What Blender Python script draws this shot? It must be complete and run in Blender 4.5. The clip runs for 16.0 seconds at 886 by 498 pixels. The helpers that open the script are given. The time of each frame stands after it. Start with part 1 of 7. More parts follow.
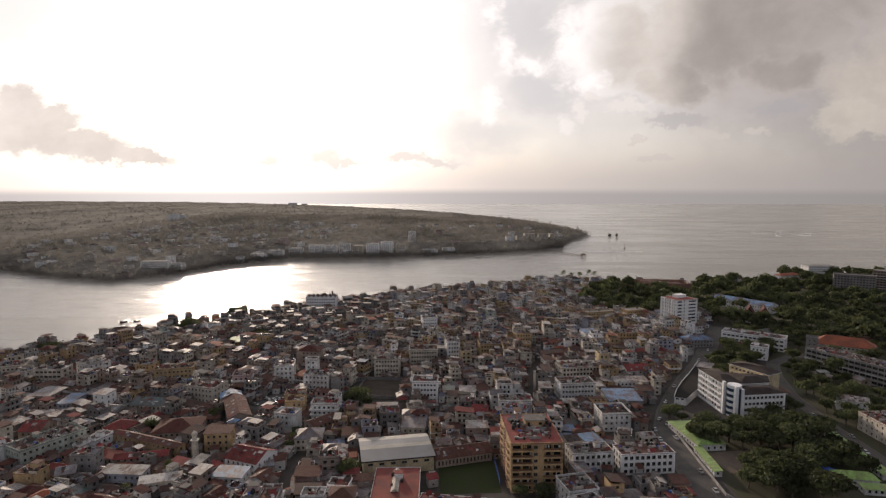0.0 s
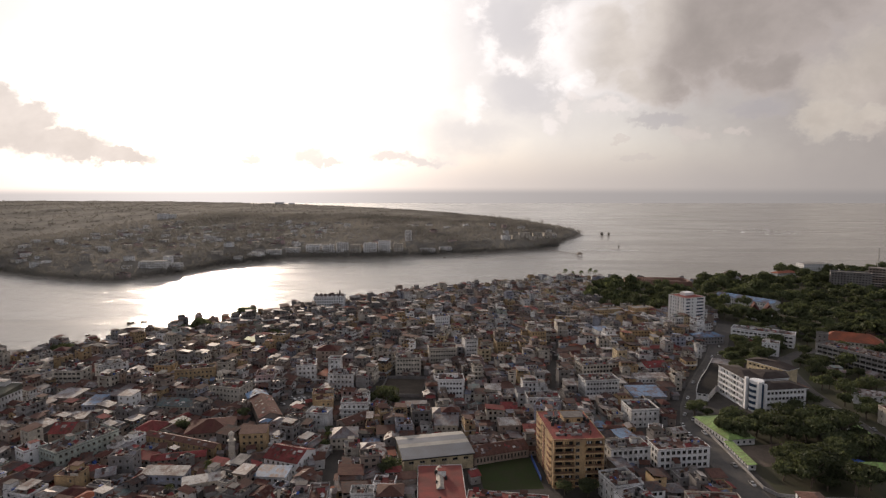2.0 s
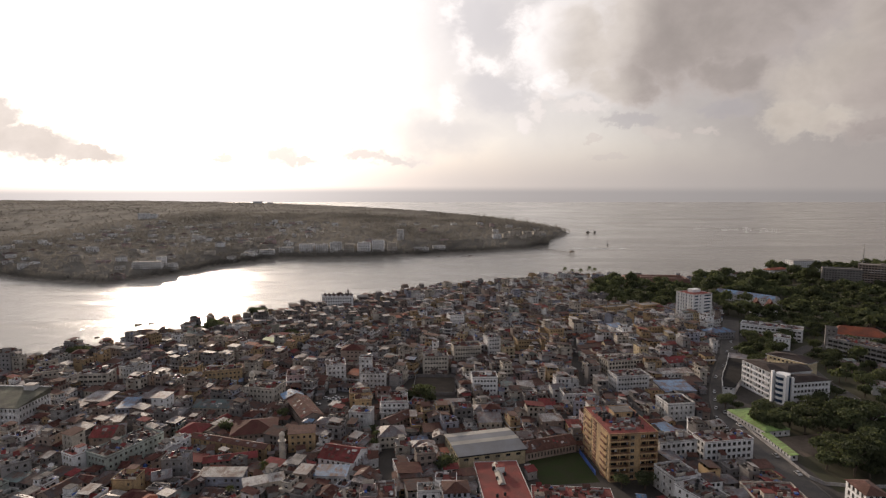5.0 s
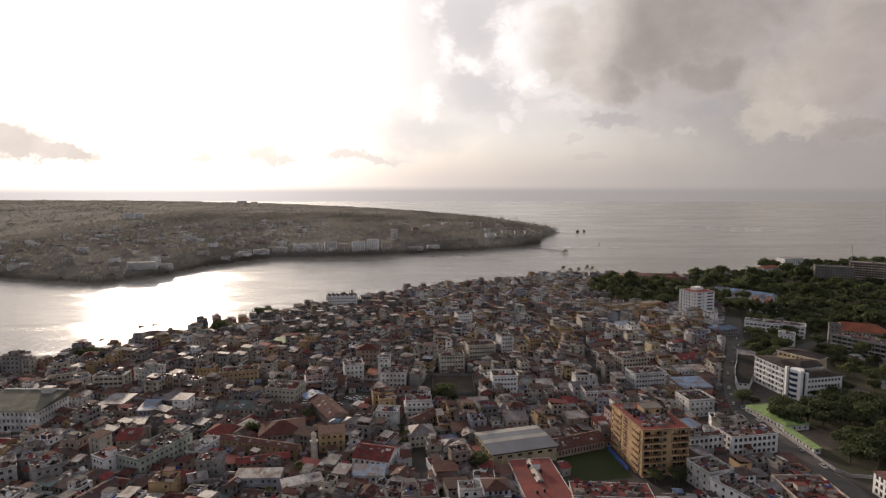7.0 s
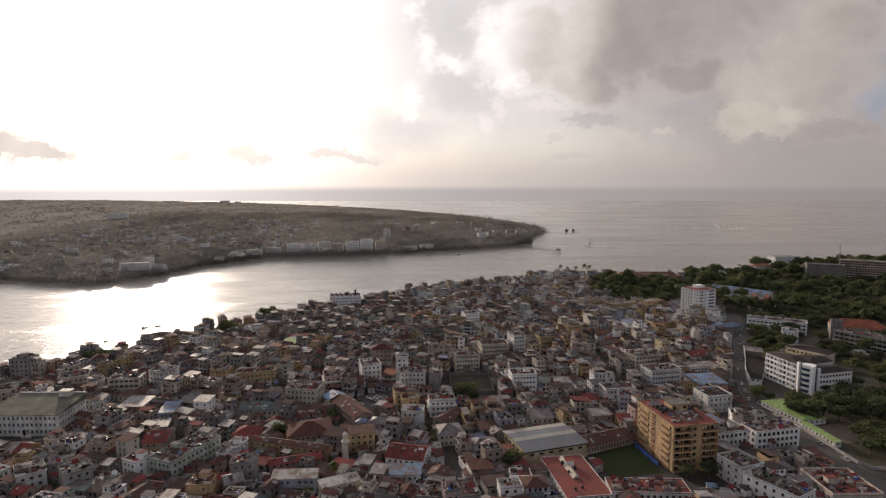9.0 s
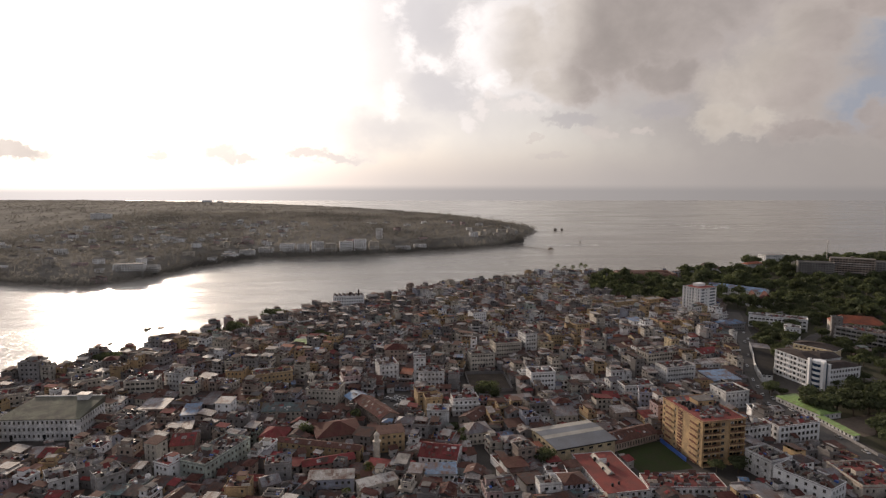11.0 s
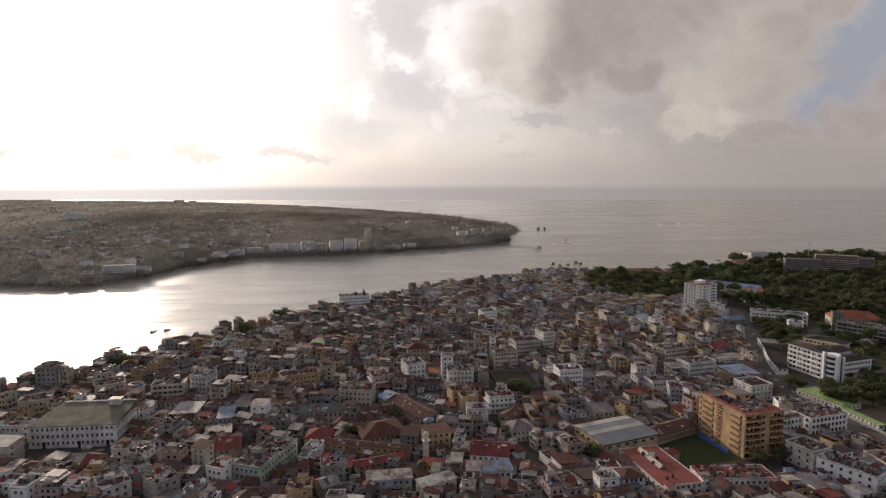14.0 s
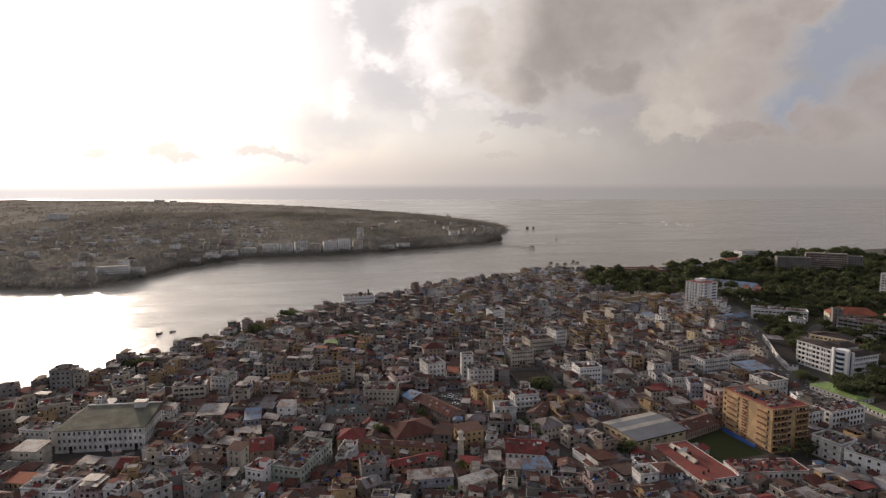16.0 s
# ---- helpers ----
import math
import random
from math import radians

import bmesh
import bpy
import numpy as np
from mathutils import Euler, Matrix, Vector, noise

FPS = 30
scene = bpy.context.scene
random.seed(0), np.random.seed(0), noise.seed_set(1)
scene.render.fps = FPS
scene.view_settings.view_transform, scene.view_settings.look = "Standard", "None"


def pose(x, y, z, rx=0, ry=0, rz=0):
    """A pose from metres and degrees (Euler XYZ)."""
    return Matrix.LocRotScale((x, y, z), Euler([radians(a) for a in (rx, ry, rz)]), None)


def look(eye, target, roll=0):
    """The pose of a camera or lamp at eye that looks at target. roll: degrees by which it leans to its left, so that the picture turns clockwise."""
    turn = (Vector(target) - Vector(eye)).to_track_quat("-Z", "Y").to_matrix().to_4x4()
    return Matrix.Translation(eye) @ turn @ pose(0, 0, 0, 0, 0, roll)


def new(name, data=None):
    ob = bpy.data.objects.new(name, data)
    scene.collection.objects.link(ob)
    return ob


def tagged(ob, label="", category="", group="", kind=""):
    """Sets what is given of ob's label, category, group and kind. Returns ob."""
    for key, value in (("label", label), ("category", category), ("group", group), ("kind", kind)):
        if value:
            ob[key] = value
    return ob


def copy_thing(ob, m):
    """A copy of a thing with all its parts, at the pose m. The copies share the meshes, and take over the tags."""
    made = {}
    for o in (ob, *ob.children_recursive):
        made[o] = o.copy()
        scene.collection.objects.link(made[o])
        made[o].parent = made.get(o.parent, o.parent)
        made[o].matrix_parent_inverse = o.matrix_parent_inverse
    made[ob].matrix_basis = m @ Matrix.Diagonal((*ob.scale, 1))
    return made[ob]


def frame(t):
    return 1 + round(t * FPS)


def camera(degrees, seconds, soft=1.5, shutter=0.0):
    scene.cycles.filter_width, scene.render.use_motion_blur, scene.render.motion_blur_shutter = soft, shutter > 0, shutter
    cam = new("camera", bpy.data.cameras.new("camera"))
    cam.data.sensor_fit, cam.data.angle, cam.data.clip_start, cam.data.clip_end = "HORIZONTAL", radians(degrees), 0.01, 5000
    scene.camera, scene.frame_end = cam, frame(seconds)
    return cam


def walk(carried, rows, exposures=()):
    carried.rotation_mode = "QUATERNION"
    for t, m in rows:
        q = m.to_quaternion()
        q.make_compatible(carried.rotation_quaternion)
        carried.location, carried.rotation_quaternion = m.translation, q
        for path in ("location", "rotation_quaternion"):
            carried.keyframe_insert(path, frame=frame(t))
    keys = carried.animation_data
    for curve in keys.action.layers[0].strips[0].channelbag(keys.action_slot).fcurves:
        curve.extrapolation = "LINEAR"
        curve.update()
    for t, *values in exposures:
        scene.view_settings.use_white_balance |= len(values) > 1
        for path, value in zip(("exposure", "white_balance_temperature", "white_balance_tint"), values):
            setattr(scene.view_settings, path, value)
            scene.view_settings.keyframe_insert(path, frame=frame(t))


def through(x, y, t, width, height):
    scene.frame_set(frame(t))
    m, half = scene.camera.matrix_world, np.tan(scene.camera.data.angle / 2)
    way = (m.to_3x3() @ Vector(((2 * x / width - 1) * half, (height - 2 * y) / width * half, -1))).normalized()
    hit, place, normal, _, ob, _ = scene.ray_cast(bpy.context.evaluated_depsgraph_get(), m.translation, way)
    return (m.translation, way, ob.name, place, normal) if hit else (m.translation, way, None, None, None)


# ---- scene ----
cam = camera(73.46, 16.0, soft=1.3)
ROWS = [
    (0.0, 1.06, 0.00, 135.19, 3.450, -5.884, -0.026),
    (1.0, -11.89, -1.76, 135.26, 2.705, -5.924, -0.022),
    (2.0, -24.59, -3.26, 135.33, 1.936, -5.962, -0.018),
    (3.0, -37.06, -4.51, 135.40, 1.147, -5.997, -0.013),
    (4.0, -49.34, -5.51, 135.47, 0.337, -6.031, -0.009),
    (5.0, -61.48, -6.27, 135.54, -0.490, -6.063, -0.004),
    (6.0, -73.52, -6.79, 135.61, -1.336, -6.092, -0.000),
    (7.0, -85.49, -7.08, 135.68, -2.196, -6.121, 0.004),
    (8.0, -97.43, -7.13, 135.76, -3.072, -6.148, 0.008),
    (9.0, -109.39, -6.95, 135.83, -3.961, -6.174, 0.012),
    (10.0, -121.40, -6.55, 135.91, -4.861, -6.198, 0.015),
    (11.0, -133.51, -5.92, 135.98, -5.772, -6.222, 0.019),
    (12.0, -145.75, -5.08, 136.06, -6.692, -6.245, 0.021),
    (13.0, -158.17, -4.02, 136.13, -7.620, -6.267, 0.024),
    (14.0, -170.80, -2.75, 136.21, -8.554, -6.289, 0.026),
    (15.0, -183.69, -1.28, 136.28, -9.494, -6.310, 0.027),
    (16.0, -196.86, 0.40, 136.36, -10.438, -6.332, 0.028),
]
walk(cam, [(t, pose(x, y, z, 90 + pitch, roll, yaw)) for t, x, y, z, yaw, pitch, roll in ROWS],
     exposures=((0.0, 0.08, 6760, 16), (16.0, 0.08, 6760, 16)))

# world: bright hazy morning sky with broken cloud, sun low over the creek
SUN_AZ, SUN_EL = radians(-23.5), radians(11.5)
SUN_DIR = Vector((math.sin(SUN_AZ) * math.cos(SUN_EL), math.cos(SUN_AZ) * math.cos(SUN_EL), math.sin(SUN_EL)))


class Nodes:
    """Short hand for wiring a node tree."""

    def __init__(self, tree):
        self.tree = tree
        tree.nodes.clear()

    def put(self, value, socket):
        if isinstance(value, bpy.types.NodeSocket):
            self.tree.links.new(value, socket)
        elif isinstance(value, tuple) and socket.type == "RGBA":
            socket.default_value = (*value[:3], 1)
        else:
            socket.default_value = value

    def node(self, kind, out=0, op="", **inputs):
        n = self.tree.nodes.new(kind)
        if op:
            n.operation = op
        for k, v in inputs.items():
            key = int(k[1:]) if k[0] == "i" and k[1:].isdigit() else k.replace("_", " ")
            self.put(v, n.inputs[key])
        return n.outputs[out]

    def math(self, op, a, b=0.0, c=0.0):
        return self.node("ShaderNodeMath", 0, op, i0=a, i1=b, i2=c)

    def vec(self, op, a, b=(0, 0, 0), out=0):
        return self.node("ShaderNodeVectorMath", out, op, i0=a, i1=b)

    def scale(self, v, by):
        return self.node("ShaderNodeVectorMath", 0, "SCALE", i0=v, Scale=by)

    def mix(self, f, a, b, how="MIX"):
        n = self.tree.nodes.new("ShaderNodeMix")
        n.data_type, n.blend_type, n.clamp_factor = "RGBA", how, True
        self.put(f, n.inputs[0])
        self.put(a, n.inputs[6])
        self.put(b, n.inputs[7])
        return n.outputs[2]

    def ramp(self, f, lo, hi, a=0.0, b=1.0):
        n = self.tree.nodes.new("ShaderNodeMapRange")
        n.interpolation_type = "SMOOTHSTEP"
        for i, v in enumerate((f, lo, hi, a, b)):
            self.put(v, n.inputs[i])
        return n.outputs[0]

    def noise(self, v, scale, detail=3.0, rough=0.55, distort=0.0, out=0):
        return self.node("ShaderNodeTexNoise", out, Vector=v, Scale=scale, Detail=detail, Roughness=rough, Distortion=distort)


def make_world():
    world = bpy.data.worlds.new("sky")
    world.use_nodes = True
    scene.world = world
    n = Nodes(world.node_tree)
    d = n.node("ShaderNodeTexCoord", 0)
    xyz = n.tree.nodes.new("ShaderNodeSeparateXYZ")
    n.put(d, xyz.inputs[0])
    x, y, z = xyz.outputs
    az = n.math("MULTIPLY", n.math("ARCTAN2", x, y), 57.2958)
    el = n.math("MULTIPLY", n.math("ARCSINE", z), 57.2958)
    facing = n.vec("DOT_PRODUCT", d, tuple(SUN_DIR), 1)
    near = n.math("MAXIMUM", facing, 0.0)
    tex = n.tree.nodes.new("ShaderNodeTexSky")
    tex.sky_type, tex.sun_disc, tex.sun_elevation, tex.sun_rotation = "NISHITA", False, SUN_EL, SUN_AZ
    tex.air_density, tex.dust_density = 1.0, 1.0
    body = n.math("MULTIPLY", n.math("ADD", 0.67, n.math("MULTIPLY", facing, n.math("ADD", 0.19, n.math("MULTIPLY", facing, 0.14)))), AIR)
    glow = n.math("ADD", n.math("MULTIPLY", n.math("POWER", near, 4.0), GLOW_WIDE),
                  n.math("ADD", n.math("MULTIPLY", n.math("POWER", near, 24.0), GLOW_MID), n.math("MULTIPLY", n.math("POWER", near, 500.0), GLOW_CORE)))
    light = n.vec("ADD", n.scale(tex.outputs[0], SKY_BLUE), n.vec("ADD", n.scale(n.mix(n.ramp(facing, 0.7, -0.3), (1.0, 0.985, 0.975), (0.94, 0.965, 1.06)), body), n.scale((1.0, 0.992, 0.98), glow)))
    # cloud space: azimuth and elevation in degrees, stirred at two scales
    squash = n.vec("MULTIPLY", d, (1.0, 1.0, 1.3))
    coarse = n.math("MULTIPLY", n.math("SUBTRACT", n.noise(squash, 9.0, 9.0, 0.58, 0.2), 0.5), 4.0)
    fine = n.math("MULTIPLY", n.math("SUBTRACT", n.noise(squash, 34.0, 8.0, 0.64, 0.5), 0.5), 4.0)
    flat = n.node("ShaderNodeCombineXYZ", 0, X=az, Y=el, Z=0.0)

    def stirred(big, small):
        p = n.vec("ADD", flat, n.scale(n.vec("SUBTRACT", n.noise(squash, 12.0, 4.0, 0.55, out=1), (0.5, 0.5, 0.5)), big))
        return n.vec("ADD", p, n.scale(n.vec("SUBTRACT", n.noise(squash, 60.0, 5.0, 0.6, out=1), (0.5, 0.5, 0.5)), small))

    broad, curly = stirred(5.0, 0.8), stirred(2.2, 2.0)
    cells = n.tree.nodes.new("ShaderNodeTexVoronoi")
    cells.feature = "SMOOTH_F1"
    n.put(n.vec("ADD", squash, n.scale(n.noise(squash, 20.0, 3.0, out=1), 0.03)), cells.inputs["Vector"])
    cells.inputs["Scale"].default_value, cells.inputs["Detail"].default_value = 22.0, 3.0
    billow = n.math("MULTIPLY", n.math("SUBTRACT", 0.45, cells.outputs["Distance"]), 1.5)

    def blob(p, a, e, wide, high):
        q = n.tree.nodes.new("ShaderNodeVectorMath")
        q.operation = "MULTIPLY_ADD"
        n.put(p, q.inputs[0])
        q.inputs[1].default_value = (1 / wide, 1 / high, 0.0)
        q.inputs[2].default_value = (-a / wide, -e / high, 0.0)
        return n.math("SUBTRACT", 1.0, n.vec("LENGTH", q.outputs[0], out=1))

    def most(first, *rest):
        for k in rest:
            first = n.math("MAXIMUM", first, k)
        return first

    def ragged(val, big=0.0, small=0.0, puff=0.0, lift=0.0):
        val = n.math("ADD", val, lift) if lift else val
        for by, source in ((big, coarse), (small, fine), (puff, billow)):
            if by:
                val = n.math("MULTIPLY_ADD", source, by, val)
        return val

    def cloud(col, val, strength, edge, core, soft=0.3, deep=0.8, relief_by=1.0, shine=0.0):
        inner = n.scale(n.mix(n.ramp(val, 0.0, deep), edge, core), relief_by)
        if shine:
            inner = n.vec("ADD", inner, n.scale((1.0, 0.985, 0.965), n.math("MULTIPLY", glow, shine)))
        return n.mix(n.math("MULTIPLY", n.ramp(val, 0.0, soft), strength), col, inner)

    toward = n.vec("ADD", squash, tuple(Vector((SUN_DIR.x, SUN_DIR.y, SUN_DIR.z * 1.3)) * 0.03))
    lee = n.math("MULTIPLY", n.math("SUBTRACT", n.noise(toward, 9.0, 9.0, 0.58, 0.2), 0.5), 4.0)
    relief = n.ramp(n.math("SUBTRACT", coarse, lee), -1.0, 1.0, 0.88, 1.12)
    veil = n.math("ADD", n.math("MULTIPLY", n.math("SUBTRACT", n.noise(squash, 4.5, 8.0, 0.55, 0.5), 0.5), 2.0), 0.2)
    col = cloud(light, veil, 0.4, (0.56, 0.55, 0.54), (0.42, 0.405, 0.39), 1.2, 1.6)
    # thin high sheet, paler towards the sun and greyer away from it
    col = cloud(col, ragged(most(blob(broad, 7.0, 12.0, 17.0, 15.0), blob(broad, 0.0, 5.0, 13.0, 4.0)), 0.08), 0.8, (0.68, 0.67, 0.66), (0.60, 0.594, 0.588), 1.0, 0.8, 1.0, 0.26)
    col = cloud(col, ragged(blob(broad, 36.0, 8.0, 30.0, 15.0), 0.1), 0.85, (0.44, 0.41, 0.39), (0.315, 0.293, 0.284), 0.8, 0.8, 1.0, 0.42)
    # open blue, and gaps where it shines through
    col = cloud(col, ragged(most(blob(broad, 44.5, 11.5, 6.5, 8.0), blob(broad, 41.0, 6.5, 3.0, 3.0)), 0.1), 0.9, (0.30, 0.335, 0.40), (0.295, 0.335, 0.395), 0.6, 0.6)
    col = cloud(col, ragged(most(blob(broad, 4.0, 15.0, 4.5, 3.5), blob(broad, 5.5, 8.5, 4.5, 2.5)), 0.1), 0.38, (0.60, 0.605, 0.625), (0.52, 0.53, 0.565), 0.6, 0.8, 1.0, 0.1)
    col = cloud(col, ragged(most(blob(curly, 25.5, 6.6, 3.2, 1.0), blob(curly, 17.5, 6.0, 3.0, 0.9)), 0.1), 0.5, (0.43, 0.415, 0.42), (0.38, 0.375, 0.395), 0.4, 0.8)
    # the great bank: white rim, cream shoulder, warm grey belly
    mass = most(blob(broad, 22.0, 14.0, 13.0, 7.5), blob(broad, 12.5, 12.5, 6.0, 6.0), blob(broad, 30.0, 17.0, 14.0, 7.0), blob(broad, 38.5, 16.0, 6.5, 4.0), blob(broad, 17.0, 9.0, 5.0, 2.2), blob(broad, 26.0, 9.5, 4.5, 2.6))
    mass = ragged(mass, 0.13, 0.09, 0.08)
    along = n.math("MULTIPLY_ADD", coarse, 1.6, n.math("MULTIPLY_ADD", el, -0.12, az))
    belly = n.mix(n.ramp(along, 14.5, 18.5), (0.60, 0.57, 0.525), n.mix(n.ramp(along, 19.0, 40.0), (0.345, 0.318, 0.298), (0.385, 0.36, 0.345)))
    belly = n.mix(n.ramp(along, 12.5, 6.5), belly, (1.0, 0.99, 0.975))
    rim = n.mix(n.ramp(along, 9.0, 20.0), (1.0, 0.99, 0.975), (0.50, 0.462, 0.438))
    col = cloud(col, mass, 0.96, rim, n.scale(belly, relief), 0.42, 0.6, 1.0, 0.05)
    # heaped cloud beside it, lit on its sunward side
    heap = ragged(most(blob(curly, 31.5, 8.0, 3.6, 3.2), blob(curly, 35.0, 8.6, 6.0, 4.6), blob(curly, 37.5, 12.0, 4.6, 3.6), blob(curly, 40.5, 14.0, 3.6, 2.4)), 0.1, 0.06, 0.15, 0.12)
    shade = n.mix(n.ramp(along, 31.0, 37.0), (0.50, 0.468, 0.425), (0.385, 0.352, 0.332))
    col = cloud(col, heap, 0.95, (0.53, 0.50, 0.455), n.scale(shade, relief), 0.62, 0.7)
    knob = ragged(most(blob(curly, 30.2, 5.4, 2.6, 2.0), blob(curly, 33.0, 4.8, 2.4, 1.4)), 0.1, 0.14, 0.15, 0.1)
    col = cloud(col, knob, 0.92, (0.54, 0.515, 0.465), n.scale((0.52, 0.487, 0.435), relief), 0.45, 0.7)
    low = ragged(most(blob(curly, 47.0, 7.0, 4.5, 3.8), blob(curly, 43.5, 4.6, 4.5, 2.0), blob(curly, 41.3, 5.4, 1.6, 1.5), blob(curly, 37.0, 4.2, 5.0, 1.2)), 0.1, 0.08, 0.15, 0.15)
    col = cloud(col, low, 0.9, (0.47, 0.435, 0.405), n.scale((0.355, 0.325, 0.308), relief), 0.7, 0.7)
    # torn white shreds along the bank's sunward edge
    shreds = ragged(most(blob(curly, 2.2, 12.4, 1.5, 2.8), blob(curly, 5.0, 11.2, 3.2, 1.3), blob(curly, 1.2, 15.6, 2.2, 1.4), blob(curly, 8.0, 13.0, 2.0, 4.6), blob(curly, 10.0, 9.6, 3.0, 1.5), blob(curly, -2.5, 16.5, 4.0, 0.9)), 0.3, 0.42)
    col = cloud(col, shreds, 0.85, (0.86, 0.85, 0.84), (1.02, 1.005, 0.985), 1.0, 0.9)
    wisps = ragged(most(blob(curly, 0.9, 8.0, 1.1, 2.4), blob(curly, 8.0, 5.8, 0.9, 1.0), blob(curly, 9.3, 7.0, 0.8, 1.0), blob(curly, 10.4, 8.1, 1.0, 0.6), blob(curly, 13.2, 7.2, 2.6, 0.7)), 0.2, 0.36, 0.0, 0.2)
    col = cloud(col, wisps, 0.75, n.mix(n.ramp(az, 2.0, 12.0), (0.98, 0.97, 0.95), (0.74, 0.71, 0.685)), n.mix(n.ramp(az, 2.0, 12.0), (1.05, 1.03, 1.0), (0.80, 0.77, 0.74)), 0.8)
    puffs = ragged(most(blob(curly, 20.2, 4.6, 1.5, 0.85), blob(curly, 21.4, 4.2, 1.0, 0.5), blob(curly, 24.0, 4.5, 1.1, 0.5), blob(curly, 16.0, 2.6, 2.2, 0.35), blob(curly, 14.4, 4.3, 0.9, 0.4)), 0.1, 0.26, 0.1, 0.2)
    col = cloud(col, puffs, 0.5, (0.56, 0.517, 0.485), (0.62, 0.577, 0.54), 0.5)
    # thick air low down
    murk = n.vec("ADD", n.scale((1.0, 0.985, 0.965), n.math("MULTIPLY", glow, 0.8)), n.scale((1.0, 0.955, 0.925), n.math("MULTIPLY", body, 0.92)))
    col = n.mix(n.ramp(el, 5.0, 0.2, 0.0, 0.8), col, murk)
    # cloud in front of the glare, and small dark clouds low over the sea
    west = ragged(most(blob(curly, -38.6, 6.4, 2.2, 1.9), blob(curly, -36.4, 5.3, 2.4, 1.4), blob(curly, -40.0, 4.4, 6.5, 1.9), blob(curly, -34.8, 3.5, 4.6, 1.3), blob(curly, -31.0, 2.6, 4.4, 0.8), blob(curly, -46.0, 6.5, 6.5, 3.6)), 0.08, 0.1, 0.04, 0.38)
    col = cloud(col, west, 0.96, (0.92, 0.89, 0.855), n.scale((0.755, 0.71, 0.66), relief), 0.75, 0.8)
    col = cloud(col, ragged(blob(broad, -40.0, 13.5, 7.0, 5.5), 0.1), 0.8, (0.90, 0.885, 0.87), (0.80, 0.785, 0.77), 0.6)
    small = ragged(most(blob(curly, -14.6, 2.9, 2.2, 1.0), blob(curly, -13.0, 2.3, 2.2, 0.5), blob(curly, -7.0, 2.7, 2.4, 0.6), blob(curly, -4.0, 2.5, 3.0, 0.55), blob(curly, -20.0, 2.6, 1.4, 0.35)), 0.12, 0.2, 0.08, 0.45)
    col = cloud(col, small, 0.85, (0.88, 0.85, 0.82), (0.77, 0.73, 0.695), 0.9, 0.9)
    # the hazy sea beyond the water sheet
    sea = n.vec("ADD", n.scale((1.0, 0.95, 0.9), n.math("MULTIPLY", glow, 0.5)), n.scale((1.0, 0.975, 0.965), n.math("MULTIPLY", body, 0.80)))
    col = n.mix(n.ramp(el, 0.1, -0.7), col, sea)
    bg = n.node("ShaderNodeBackground", 0, Color=col, Strength=1.0)
    out = n.tree.nodes.new("ShaderNodeOutputWorld")
    n.put(bg, out.inputs[0])


SKY_BLUE, AIR = 0.028, 0.425
GLOW_WIDE, GLOW_MID, GLOW_CORE = 0.40, 1.1, 9.0
make_world()
sun = new("sun", bpy.data.lights.new("sun", "SUN"))
sun.data.energy, sun.data.angle, sun.data.color = 2.75, radians(2.5), (1.0, 0.86, 0.68)
sun.matrix_world = look(SUN_DIR * 2000, (0, 0, 0))

# materials
MATS = {}


